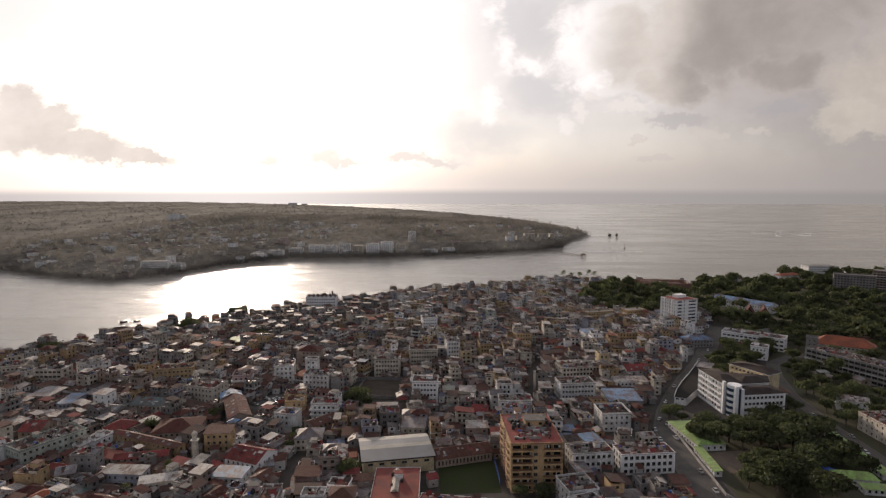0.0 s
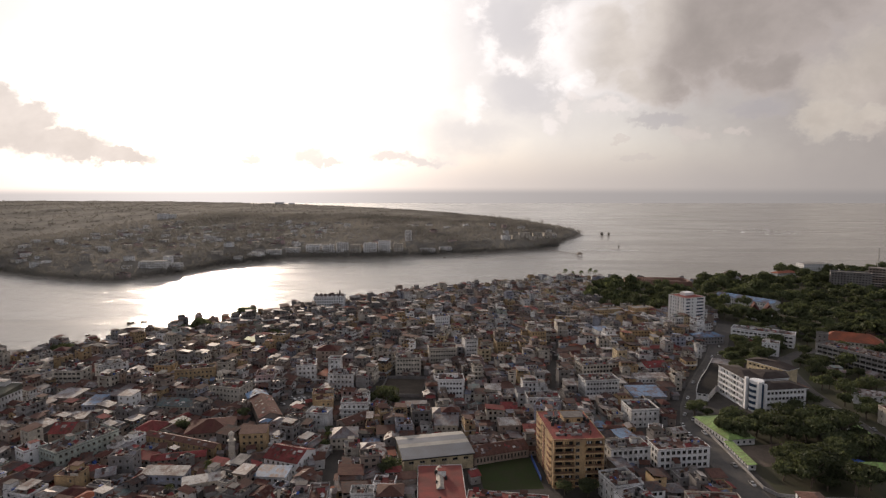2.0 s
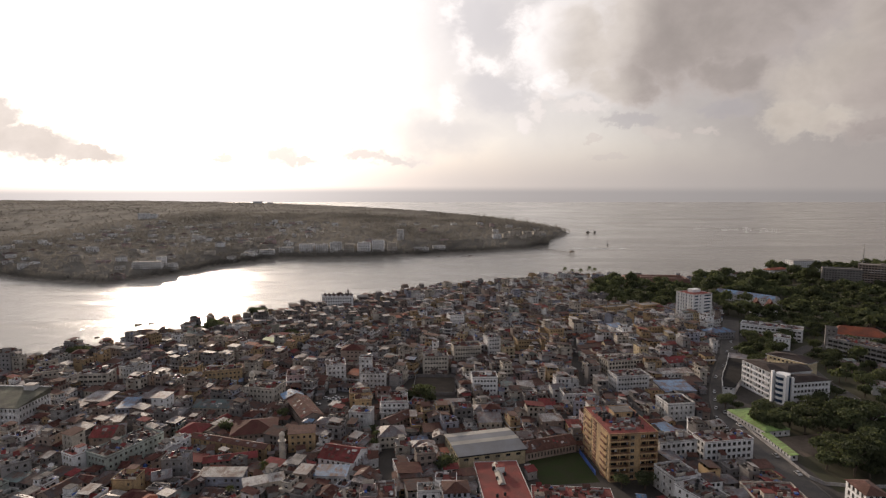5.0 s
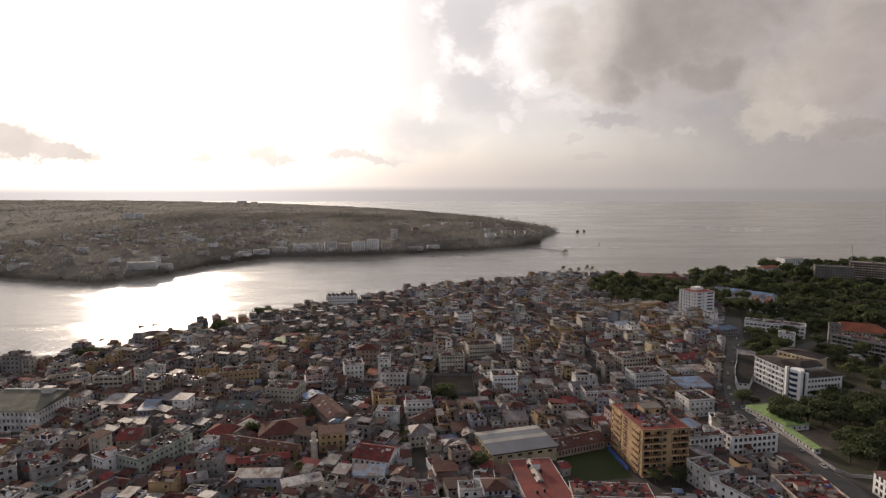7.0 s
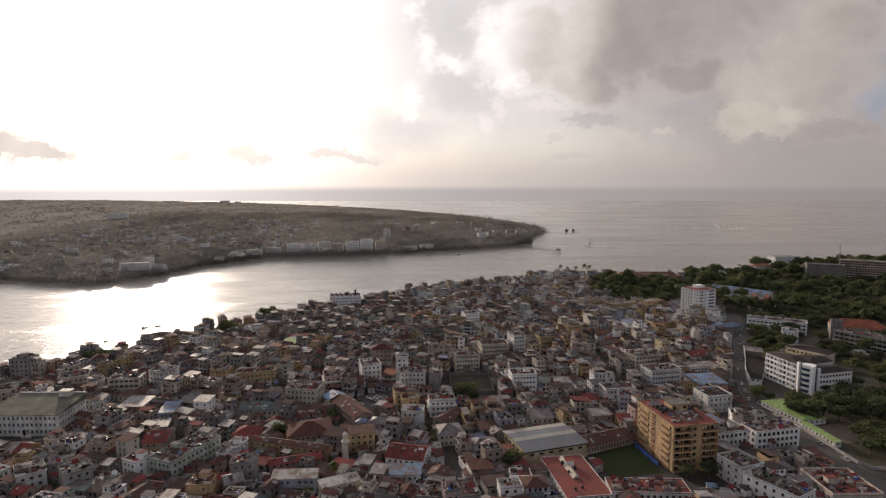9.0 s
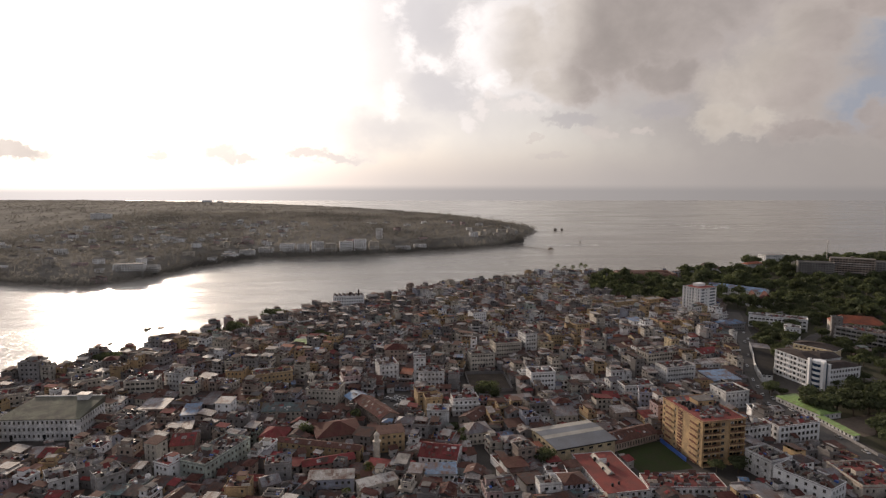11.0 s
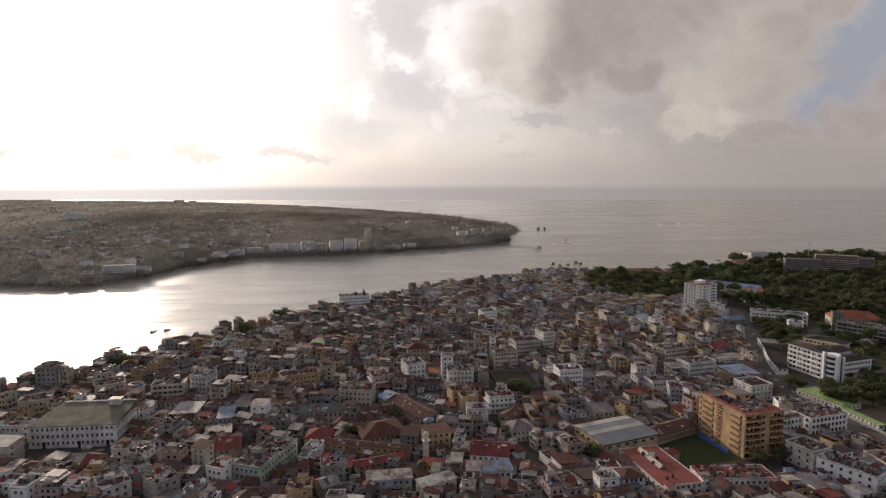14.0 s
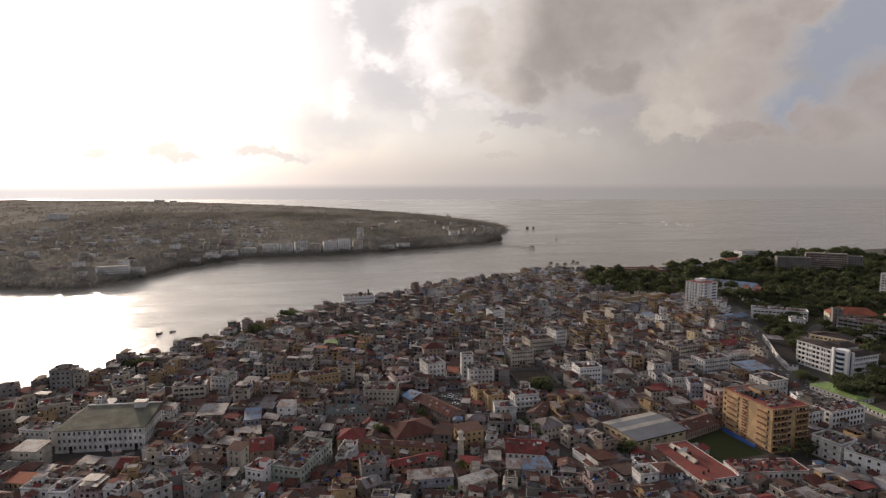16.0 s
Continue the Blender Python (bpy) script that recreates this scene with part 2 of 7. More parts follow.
def surface(name, color, sheets=False, rough=0.85, metal=0.0, worn=0.35, grain=0.5, streak=0.0, vary=0.18, bump=0.0, dirt=(0.095, 0.083, 0.076), gloss=0.2, speck=0.12, haze_sheen=0.03):
    """Weathered surface: two scales of blotching, rain streaks and a shift of tone from piece to piece."""
    m = bpy.data.materials.new(name)
    m.use_nodes = True
    n = Nodes(m.node_tree)
    p = n.node("ShaderNodeNewGeometry", 0)
    big = n.noise(p, 0.16, 4.0, 0.6)
    small = n.noise(p, 1.7 * grain / 0.5, 4.0, 0.65)
    dirty = n.math("MULTIPLY", n.ramp(n.math("ADD", n.math("MULTIPLY", big, 0.6), n.math("MULTIPLY", small, 0.4)), 0.42, 0.58), worn)
    if streak:
        run = n.noise(n.vec("MULTIPLY", p, (1.1, 1.1, 0.12)), 1.0, 3.0, 0.6)
        dirty = n.math("MAXIMUM", dirty, n.math("MULTIPLY", n.ramp(run, 0.5, 0.72), streak))
    if sheets:
        # single roofing sheets, some older and rustier than their neighbours
        uv = n.node("ShaderNodeUVMap", 0)
        cell = n.vec("FLOOR", n.vec("MULTIPLY", uv, (0.85, 0.42, 1.0)))
        pick = n.node("ShaderNodeTexWhiteNoise", 0, Vector=cell)
        dirty = n.math("MINIMUM", n.math("ADD", dirty, n.ramp(pick, 0.5, 1.0, 0.0, 0.5)), 1.0)
        color = n.scale(color, n.math("ADD", 0.72, n.math("MULTIPLY", pick, 0.6)))
    rnd = n.node("ShaderNodeObjectInfo", "Random")
    plot = n.noise(p, 0.085, 1.0, 0.5)
    tone = n.math("ADD", 1.0 - vary * 2.1, n.math("MULTIPLY", n.math("ADD", rnd, n.math("MULTIPLY", plot, 2.4)), 1.25 * vary))
    col = n.scale(color, tone)
    col = n.mix(dirty, col, dirt)
    col = n.scale(col, n.ramp(n.noise(p, 2.6 * grain / 0.5, 3.0, 0.7), 0.3, 0.7, 1.0 - speck, 1.0 + speck))
    # the warm sheen lobe stands in for hazy glare towards the sun
    bs = n.node("ShaderNodeBsdfPrincipled", 0, Base_Color=col, Roughness=n.math("ADD", rough - 0.08, n.math("MULTIPLY", small, 0.16)), Metallic=metal, Specular_IOR_Level=gloss, Sheen_Weight=haze_sheen, Sheen_Roughness=0.45, Sheen_Tint=(1.0, 0.93, 0.86))
    if bump:
        bs.node.inputs["Normal"].default_value = (0, 0, 0)
        n.put(n.node("ShaderNodeBump", 0, Strength=bump, Distance=0.1, Height=small), bs.node.inputs["Normal"])
    out = n.tree.nodes.new("ShaderNodeOutputMaterial")
    n.put(bs, out.inputs[0])
    MATS[name] = m
    return m


WALLS = {"white": (0.78, 0.765, 0.75), "cream": (0.60, 0.54, 0.46), "ochre": (0.50, 0.355, 0.20), "grey": (0.34, 0.325, 0.32), "pink": (0.50, 0.37, 0.36),
         "pale blue": (0.42, 0.43, 0.50), "tan": (0.36, 0.285, 0.24), "mint": (0.44, 0.49, 0.44), "bare concrete": (0.22, 0.205, 0.198), "orange": (0.58, 0.395, 0.215), "straw": (0.62, 0.51, 0.33)}
for k, c in WALLS.items():
    surface("wall " + k, c, worn=0.42, streak=0.5, grain=0.4, gloss=0.2)
surface("wall fresh white", (0.83, 0.82, 0.815), worn=0.1, streak=0.14, grain=0.4, vary=0.06)
# the screed roofs are paled to carry sun glare in their colour
ROOFS = {"rusty iron": (0.115, 0.06, 0.05), "dark iron": (0.075, 0.067, 0.067), "grey iron": (0.20, 0.20, 0.215), "red iron": (0.215, 0.048, 0.05), "pale iron": (0.40, 0.385, 0.365),
         "blue iron": (0.12, 0.23, 0.38), "teal iron": (0.09, 0.15, 0.155), "green iron": (0.22, 0.36, 0.10), "red tile": (0.30, 0.095, 0.055), "concrete": (0.165, 0.152, 0.146),
         "red deck": (0.24, 0.068, 0.058), "black felt": (0.045, 0.042, 0.041), "olive": (0.17, 0.17, 0.125), "glare screed": (0.29, 0.265, 0.24), "maroon iron": (0.085, 0.03, 0.029)}
GLOSSY = ("grey iron", "pale iron", "blue iron", "teal iron", "green iron")
for k, c in ROOFS.items():
    surface("roof " + k, c, rough=0.62 if k in GLOSSY else 0.85, worn=0.2 if k == "green iron" else 0.4 if "red" in k else 0.7, grain=0.7, vary=0.26, bump=0.3, dirt=(0.10, 0.05, 0.038) if "iron" in k else (0.07, 0.063, 0.058), gloss=0.3 if k in GLOSSY else 0.08, sheets="iron" in k, speck=0.34, haze_sheen=0.02 if k in ("maroon iron", "dark iron", "black felt", "red iron", "red deck") else 0.1)
surface("pane", (0.018, 0.019, 0.021), gloss=0.5, rough=0.25, worn=0.3, vary=0.5, dirt=(0.09, 0.08, 0.07))
surface("frame", (0.33, 0.29, 0.25), vary=0.4)
surface("blue glass", gloss=0.5, color=(0.03, 0.05, 0.09), rough=0.2, worn=0.1)
surface("plastic black", (0.022, 0.022, 0.024), rough=0.5, worn=0.2)
surface("plastic blue", (0.05, 0.12, 0.4), rough=0.5, worn=0.2)
surface("ground", (0.062, 0.055, 0.05), worn=0.6, grain=0.35, vary=0.0, bump=0.4, dirt=(0.04, 0.036, 0.033))
surface("asphalt", (0.075, 0.07, 0.068), worn=0.5, grain=0.3, vary=0.0, dirt=(0.13, 0.115, 0.10))
surface("roof pitch", (0.02, 0.019, 0.019), worn=0.3, gloss=0.03, dirt=(0.045, 0.04, 0.037))
surface("bare earth", (0.15, 0.115, 0.09), worn=0.5, grain=0.3, vary=0.0, dirt=(0.07, 0.06, 0.045))
surface("kerb", (0.12, 0.11, 0.10))
surface("grass", (0.036, 0.05, 0.02), worn=0.45, grain=0.6, vary=0.0, dirt=(0.05, 0.043, 0.03), gloss=0.05, haze_sheen=0.0)
surface("yard earth", (0.085, 0.07, 0.057), worn=0.6, grain=0.3, vary=0.0, dirt=(0.05, 0.042, 0.035), gloss=0.05, speck=0.25)
surface("leaf litter", (0.05, 0.052, 0.028), worn=0.5, grain=0.3, vary=0.0, dirt=(0.06, 0.05, 0.035))
surface("sand", (0.36, 0.31, 0.24), worn=0.3, vary=0.0)
surface("coral rock", (0.22, 0.19, 0.16), worn=0.6)
surface("fort stone", (0.27, 0.15, 0.115), worn=0.4, streak=0.3)
surface("far ground", (0.26, 0.235, 0.20), worn=0.5, grain=0.02, vary=0.0)
surface("bark", (0.13, 0.10, 0.075))
surface("wood", (0.17, 0.12, 0.08))
surface("foam", (0.8, 0.8, 0.8), worn=0.2)
surface("car paint", (0.4, 0.4, 0.4), gloss=0.5, rough=0.3, vary=0.75, worn=0.1)
surface("tyre", (0.02, 0.02, 0.02))
surface("steel", (0.35, 0.34, 0.33), rough=0.5, metal=0.6)


def leaf_material(name, dark, light, through=(0.16, 0.2, 0.03), thin=0.35, gloss=0.15, rough=0.7, sheen=0.0, stands=0.0):
    m = bpy.data.materials.new(name)
    m.use_nodes = True
    n = Nodes(m.node_tree)
    isl = n.node("ShaderNodeNewGeometry", "Random Per Island")
    rnd = n.node("ShaderNodeObjectInfo", "Random")
    col = n.mix(n.math("ADD", n.math("MULTIPLY", isl, 0.65), n.math("MULTIPLY", rnd, 0.35)), dark, light)
    if stands:
        # stands of darker and paler trees
        wide = n.noise(n.vec("MULTIPLY", n.node("ShaderNodeNewGeometry", 0), (1.0, 0.5, 0.2)), stands, 4.0, 0.6)
        col = n.scale(col, n.ramp(wide, 0.36, 0.62, 0.62, 1.18))
    a = n.node("ShaderNodeBsdfPrincipled", 0, Base_Color=col, Roughness=rough, Specular_IOR_Level=gloss, Sheen_Weight=sheen, Sheen_Roughness=0.45)
    b = n.node("ShaderNodeBsdfTranslucent", 0, Color=n.scale(n.mix(0.6, col, through), n.ramp(wide, 0.36, 0.62, 0.55, 1.15) if stands else 1.0))
    out = n.tree.nodes.new("ShaderNodeOutputMaterial")
    n.put(n.node("ShaderNodeMixShader", 0, i0=thin, i1=a, i2=b), out.inputs[0])
    MATS[name] = m


leaf_material("leaf", (0.034, 0.042, 0.026), (0.118, 0.132, 0.066), (0.19, 0.22, 0.085), 0.3, stands=0.045)
# headland leaves: haze put into pale grey colours and strong translucency
leaf_material("hazed leaf", (0.19, 0.176, 0.154), (0.225, 0.209, 0.183), (0.36, 0.33, 0.28), 0.3, 0.2, 0.95, 0.1, stands=0.0045)
leaf_material("hazed canopy", (0.165, 0.153, 0.134), (0.18, 0.167, 0.146), (0.30, 0.275, 0.235), 0.2, 0.05, 1.0, 0.02, stands=0.0045)
leaf_material("palm leaf", (0.04, 0.055, 0.018), (0.11, 0.12, 0.04))


def water_material():
    m = bpy.data.materials.new("water")
    m.use_nodes = True
    n = Nodes(m.node_tree)
    p = n.node("ShaderNodeNewGeometry", 0)
    swell = n.noise(n.vec("MULTIPLY", p, (0.028, 0.062, 0.1)), 1.0, 5.0, 0.6, 2.6)
    chop = n.noise(p, 0.55, 3.0, 0.6)
    bands = n.noise(n.vec("MULTIPLY", p, (0.0025, 0.011, 0.01)), 1.0, 6.0, 0.6, 1.2)
    slant = n.noise(n.vec("MULTIPLY", n.node("ShaderNodeVectorRotate", 0, Vector=p, Axis=(0.0, 0.0, 1.0), Angle=0.35), (0.085, 0.018, 0.1)), 1.0, 3.0, 0.55, 1.0)
    height = n.math("ADD", n.math("MULTIPLY_ADD", slant, 1.6, n.math("MULTIPLY", swell, 2.8)), n.math("MULTIPLY", chop, 0.9))
    sep = n.tree.nodes.new("ShaderNodeSeparateXYZ")
    n.put(p, sep.inputs[0])
    offshore = n.ramp(sep.outputs[1], 900.0, 2200.0, 1.0, 0.3)
    bump = n.node("ShaderNodeBump", 0, Strength=n.math("MULTIPLY", offshore, n.ramp(bands, 0.36, 0.66, 0.35, 0.7)), Distance=0.6, Height=height)
    # base colour lifted: haze and sky reflection put into the murky water
    bs = n.node("ShaderNodeBsdfPrincipled", 0, Base_Color=n.mix(bands, (0.235, 0.219, 0.192), (0.29, 0.272, 0.238)), Roughness=n.ramp(bands, 0.34, 0.66, 0.16, 0.27), IOR=1.33, Normal=bump)
    out = n.tree.nodes.new("ShaderNodeOutputMaterial")
    n.put(bs, out.inputs[0])
    MATS["water"] = m


water_material()

# mesh building


class Shape:
    """Collects faces with material slots, in the thing's own space."""

    def __init__(self, *mats):
        self.v, self.f, self.m, self.mats, self.uv = [], [], [], mats, {}

    def add(self, vs, fs, m=0):
        k = len(self.v)
        self.v.extend(vs)
        for f in fs:
            self.f.append(tuple(i + k for i in f))
            self.m.append(m)

    def quad(self, a, b, c, d, m=0):
        self.add((a, b, c, d), ((0, 1, 2, 3),), m)

    def box(self, x0, y0, z0, x1, y1, z1, m=0):
        self.add(((x0, y0, z0), (x1, y0, z0), (x1, y1, z0), (x0, y1, z0), (x0, y0, z1), (x1, y0, z1), (x1, y1, z1), (x0, y1, z1)),
                 ((0, 3, 2, 1), (4, 5, 6, 7), (0, 1, 5, 4), (1, 2, 6, 5), (2, 3, 7, 6), (3, 0, 4, 7)), m)

    def ring(self, w, d, z0, z1, t, m=0):
        """Upstand round a rectangle, in one piece."""
        o, k = [(-w / 2, -d / 2), (w / 2, -d / 2), (w / 2, d / 2), (-w / 2, d / 2)], (1 - 2 * t / w, 1 - 2 * t / d)
        inner = [(x * k[0], y * k[1]) for x, y in o]
        vs = [(*p, z) for z in (z0, z1) for p in o + inner]
        fs = []
        for i in range(4):
            j = (i + 1) % 4
            fs += [(i, j, 8 + j, 8 + i), (8 + i, 8 + j, 12 + j, 12 + i), (4 + j, 4 + i, 12 + i, 12 + j), (j, i, 4 + i, 4 + j)]
        self.add(vs, fs, m)

    def tube(self, x, y, z0, z1, r0, r1, n=10, m=0, cap=True):
        vs = [(x + r * math.cos(a * math.tau / n), y + r * math.sin(a * math.tau / n), z) for z, r in ((z0, r0), (z1, r1)) for a in range(n)]
        fs = [(i, (i + 1) % n, n + (i + 1) % n, n + i) for i in range(n)]
        if cap:
            fs.append(tuple(range(n, 2 * n)))
        self.add(vs, fs, m)

    def lathe(self, x, y, profile, n=12, m=0):
        vs = [(x + r * math.cos(a * math.tau / n), y + r * math.sin(a * math.tau / n), z) for r, z in profile for a in range(n)]
        self.add(vs, [(k * n + i, k * n + (i + 1) % n, (k + 1) * n + (i + 1) % n, (k + 1) * n + i) for k in range(len(profile) - 1) for i in range(n)], m)

    def gable(self, w, d, z0, rise, over=0.5, t=0.12, m=0, mw=None):
        """Pitched roof in one piece, ridge along x, with thickness; mw fills the gable ends."""
        x, y = w / 2 + over, d / 2 + over
        drop = rise * over / (d / 2)
        vs = [(px, py, pz + e) for e in (0, t) for px in (-x, x) for py, pz in ((-y, z0 - drop), (0, z0 + rise), (y, z0 - drop))]
        k, e, o = len(self.f), math.hypot(y, rise + drop), 37.0 * (z0 + w + d)
        self.uv[k + 2] = ((o, e), (o + 2 * x, e), (o + 2 * x, 0), (o, 0))
        self.uv[k + 3] = ((o, 50), (o + 2 * x, 50), (o + 2 * x, 50 + e), (o, 50 + e))
        self.add(vs, ((0, 3, 4, 1), (1, 4, 5, 2), (7, 10, 9, 6), (8, 11, 10, 7), (0, 6, 9, 3), (5, 11, 8, 2), (0, 1, 7, 6), (1, 2, 8, 7), (4, 3, 9, 10), (5, 4, 10, 11)), m)
        if mw is not None:
            for s in (-1, 1):
                self.add(((s * w / 2, -d / 2, z0), (s * w / 2, d / 2, z0), (s * w / 2, 0, z0 + rise)), ((0, 1, 2),), mw)

    def hip(self, w, d, z0, rise, over=0.5, t=0.12, m=0, cut=0.0):
        x, y = w / 2 + over, d / 2 + over
        r = max(w - d, 0) / 2 + cut
        q = max(d - w, 0) / 2 + cut
        lo = [(-x, -y), (x, -y), (x, y), (-x, y)]
        hi = [(-r, -q), (r, -q), (r, q), (-r, q)]
        vs = [(a, b, z0 - 0.15) for a, b in lo] + [(a, b, z0 - 0.15 + t) for a, b in lo] + [(a, b, z0 + rise) for a, b in hi]
        o = 43.0 * (z0 + w + d)
        for i in range(4):
            e = (x, y)[i % 2]
            self.uv[len(self.f) + 4 + i] = ((o - e, 20 * i), (o + e, 20 * i), (o + (r, q)[i % 2], 20 * i + 6), (o - (r, q)[i % 2], 20 * i + 6))
        fs = [(i, (i + 1) % 4, 4 + (i + 1) % 4, 4 + i) for i in range(4)] + [(4 + i, 4 + (i + 1) % 4, 8 + (i + 1) % 4, 8 + i) for i in range(4)]
        self.add(vs, fs + [(8, 9, 10, 11), (3, 2, 1, 0)], m)

    def shed(self, w, d, z0, rise, over=0.4, t=0.1, m=0):
        x, y = w / 2 + over, d / 2 + over
        a = [(-x, -y, z0), (x, -y, z0), (x, y, z0 + rise), (-x, y, z0 + rise)]
        o = 41.0 * (z0 + w + d)
        self.uv[len(self.f) + 1] = ((o, 0), (o + 2 * x, 0), (o + 2 * x, 2 * y), (o, 2 * y))
        self.add(a + [(p[0], p[1], p[2] + t) for p in a], ((3, 2, 1, 0), (4, 5, 6, 7), (0, 1, 5, 4), (1, 2, 6, 5), (2, 3, 7, 6), (3, 0, 4, 7)), m)

    def facade(self, p0, p1, z0, z1, cols, rows, deep=0.22, mw=0, mp=1, found=None):
        """A wall from p0 to p1 with openings (cols x rows) cut into it, their reveals, and panes unless found collects them."""
        (ax, ay), (bx, by) = p0, p1
        long = math.hypot(bx - ax, by - ay)
        ux, uy = (bx - ax) / long, (by - ay) / long
        xs, zs = [0.0], [z0]
        for a, b in cols:
            xs += [a, b]
        for a, b in rows:
            zs += [a, b]
        xs.append(long)
        zs.append(z1)
        nx = len(xs)

        def at(s, z, back=0.0):
            return (ax + ux * s - uy * back, ay + uy * s + ux * back, z)

        k = len(self.v)
        self.v.extend(at(s, z) for z in zs for s in xs)
        for j in range(len(zs) - 1):
            for i in range(nx - 1):
                q = k + j * nx + i
                if i % 2 and j % 2:
                    o = len(self.v)
                    self.v.extend((at(xs[i], zs[j], deep), at(xs[i + 1], zs[j], deep), at(xs[i + 1], zs[j + 1], deep), at(xs[i], zs[j + 1], deep)))
                    c = (q, q + 1, q + nx + 1, q + nx)
                    for e in range(4):
                        self.f.append((c[e], c[(e + 1) % 4], o + (e + 1) % 4, o + e))
                        self.m.append(mw)
                    if found is None:
                        self.f.append((o, o + 1, o + 2, o + 3))
                        self.m.append(mp)
                    else:
                        found.append((at((xs[i] + xs[i + 1]) / 2, zs[j], deep), math.degrees(math.atan2(uy, ux)), xs[i + 1] - xs[i], zs[j + 1] - zs[j]))
                else:
                    self.f.append((q, q + 1, q + nx + 1, q + nx))
                    self.m.append(mw)

    def merge(self, other, at):
        """Take over another shape's faces, moved by a pose."""
        slots = []
        for m in other.mats:
            if m not in self.mats:
                self.mats = (*self.mats, m)
            slots.append(self.mats.index(m))
        k = len(self.v)
        for i, q in other.uv.items():
            self.uv[len(self.f) + i] = q
        a = np.array(at)
        self.v.extend(map(tuple, (np.array(other.v) @ a[:3, :3].T + a[:3, 3]).tolist()))
        self.f.extend(tuple(i + k for i in f) for f in other.f)
        self.m.extend(slots[i] for i in other.m)

    def mesh(self, name, smooth=False):
        me = bpy.data.meshes.new(name)
        me.from_pydata(self.v, [], self.f)
        for m in self.mats:
            me.materials.append(MATS[m])
        me.polygons.foreach_set("material_index", self.m)
        if self.uv:
            flat = np.zeros((len(me.loops), 2), np.float32)
            for i, q in self.uv.items():
                first = me.polygons[i].loop_start
                flat[first:first + len(q)] = q
            me.uv_layers.new(name="sheets").data.foreach_set("uv", flat.ravel())
        if smooth:
            me.polygons.foreach_set("use_smooth", [True] * len(self.f))
        return me


def part(name, shape, parent=None, label="", at=None, smooth=False):
    """One mesh object, under its thing if there is one. shape: a Shape or a mesh to share."""
    ob = new(name, shape.mesh(name, smooth) if isinstance(shape, Shape) else shape)
    ob.parent = parent
    if at is not None:
        ob.matrix_basis = at
    return tagged(ob, label)


def thing(name, label, category, at, group="", kind=""):
    """An empty at the base of a thing, under which its parts go."""
    ob = tagged(new(name), label, category, group, kind)
    ob.matrix_basis = at
    return ob


def spread(long, size, gap, edge=0.9):
    """Openings evenly spaced along a wall."""
    count = max(1, int((long - 2 * edge + gap) / (size + gap)))
    step = (long - 2 * edge) / count
    return [(edge + step * (i + 0.5) - size / 2, edge + step * (i + 0.5) + size / 2) for i in range(count)]


def storeys(count, z0, high=3.1, sill=1.0, win=1.3):
    return [(z0 + i * high + sill, z0 + i * high + sill + win) for i in range(count)]


# the large structure: water, town ground, roads, far shore
GROUND = 2.0
SHORE = [(-560, -400), (-540, 150), (-470, 330), (-430, 372), (-404, 410), (-360, 450), (-330, 486), (-308, 518), (-275, 558), (-248, 592), (-190, 648), (-108, 718), (-55, 762), (10, 784),
         (70, 812), (120, 842), (200, 846), (290, 836), (370, 864), (480, 932), (650, 990), (1000, 1045), (3000, 1150), (3000, -400)]
FAR = [(-5200, 1500), (-1500, 1010), (-768, 902), (-614, 832), (-527, 810), (-474, 870), (-430, 990), (-347, 1094), (-230, 1114), (-146, 1134), (0, 1192), (87, 1240), (135, 1270),
       (190, 1330), (196, 1370), (215, 1450), (264, 1550), (318, 1690), (312, 1790), (245, 2050), (120, 2450), (-60, 2850), (-420, 3350), (-1100, 4050), (-2200, 4700), (-5200, 5400)]


def inside(x, y, poly):
    hit = False
    for (ax, ay), (bx, by) in zip(poly, poly[1:] + poly[:1]):
        if (ay > y) != (by > y) and x < (bx - ax) * (y - ay) / (by - ay) + ax:
            hit = not hit
    return hit


def edge_distance(px, py, poly):
    """Signed distance of many points from a polygon's edge, positive inside."""
    best = np.full(px.shape, 1e9)
    odd = np.zeros(px.shape, bool)
    for (ax, ay), (bx, by) in zip(poly, poly[1:] + poly[:1]):
        dx, dy = bx - ax, by - ay
        u = np.clip(((px - ax) * dx + (py - ay) * dy) / (dx * dx + dy * dy), 0, 1)
        best = np.minimum(best, np.hypot(px - ax - u * dx, py - ay - u * dy))
        if ay != by:
            odd ^= ((ay > py) != (by > py)) & (px < dx * (py - ay) / (by - ay) + ax)
    return np.where(odd, best, -best)


def bumpy(x, y):
    return np.sin(x * 0.013 + 1.3) * np.cos(y * 0.011) + 0.6 * np.sin(x * 0.031 + y * 0.023) + 0.4 * np.cos(x * 0.057 - y * 0.049)


def far_height(x, y):
    inland = edge_distance(x, y, FAR)
    rise = np.clip(inland / 26, -1, 1)
    z = 4.2 * rise + np.clip(inland / 1500, 0, 1) * 22 + np.clip(inland / 75, 0, 1) * (10.0 + 1.4 * bumpy(x, y))
    return np.where(inland < 0, -3.0, z)


def wobble(poly, step, amp, seed):
    """The outline with points every few metres, pushed in and out."""
    rng = random.Random(seed)
    out = []
    for (ax, ay), (bx, by) in zip(poly, poly[1:] + poly[:1]):
        count = max(1, int(math.hypot(bx - ax, by - ay) / step))
        for i in range(count):
            u = i / count
            out.append((ax + (bx - ax) * u + rng.uniform(-amp, amp), ay + (by - ay) * u + rng.uniform(-amp, amp)))
    return out


def build_water():
    s = Shape("water")
    s.quad((-9000, -600, 0), (9000, -600, 0), (9000, 9000, 0), (-9000, 9000, 0))
    tagged(part("water", s), "pale grey-green sea water with low ripples", "water", kind="structure")


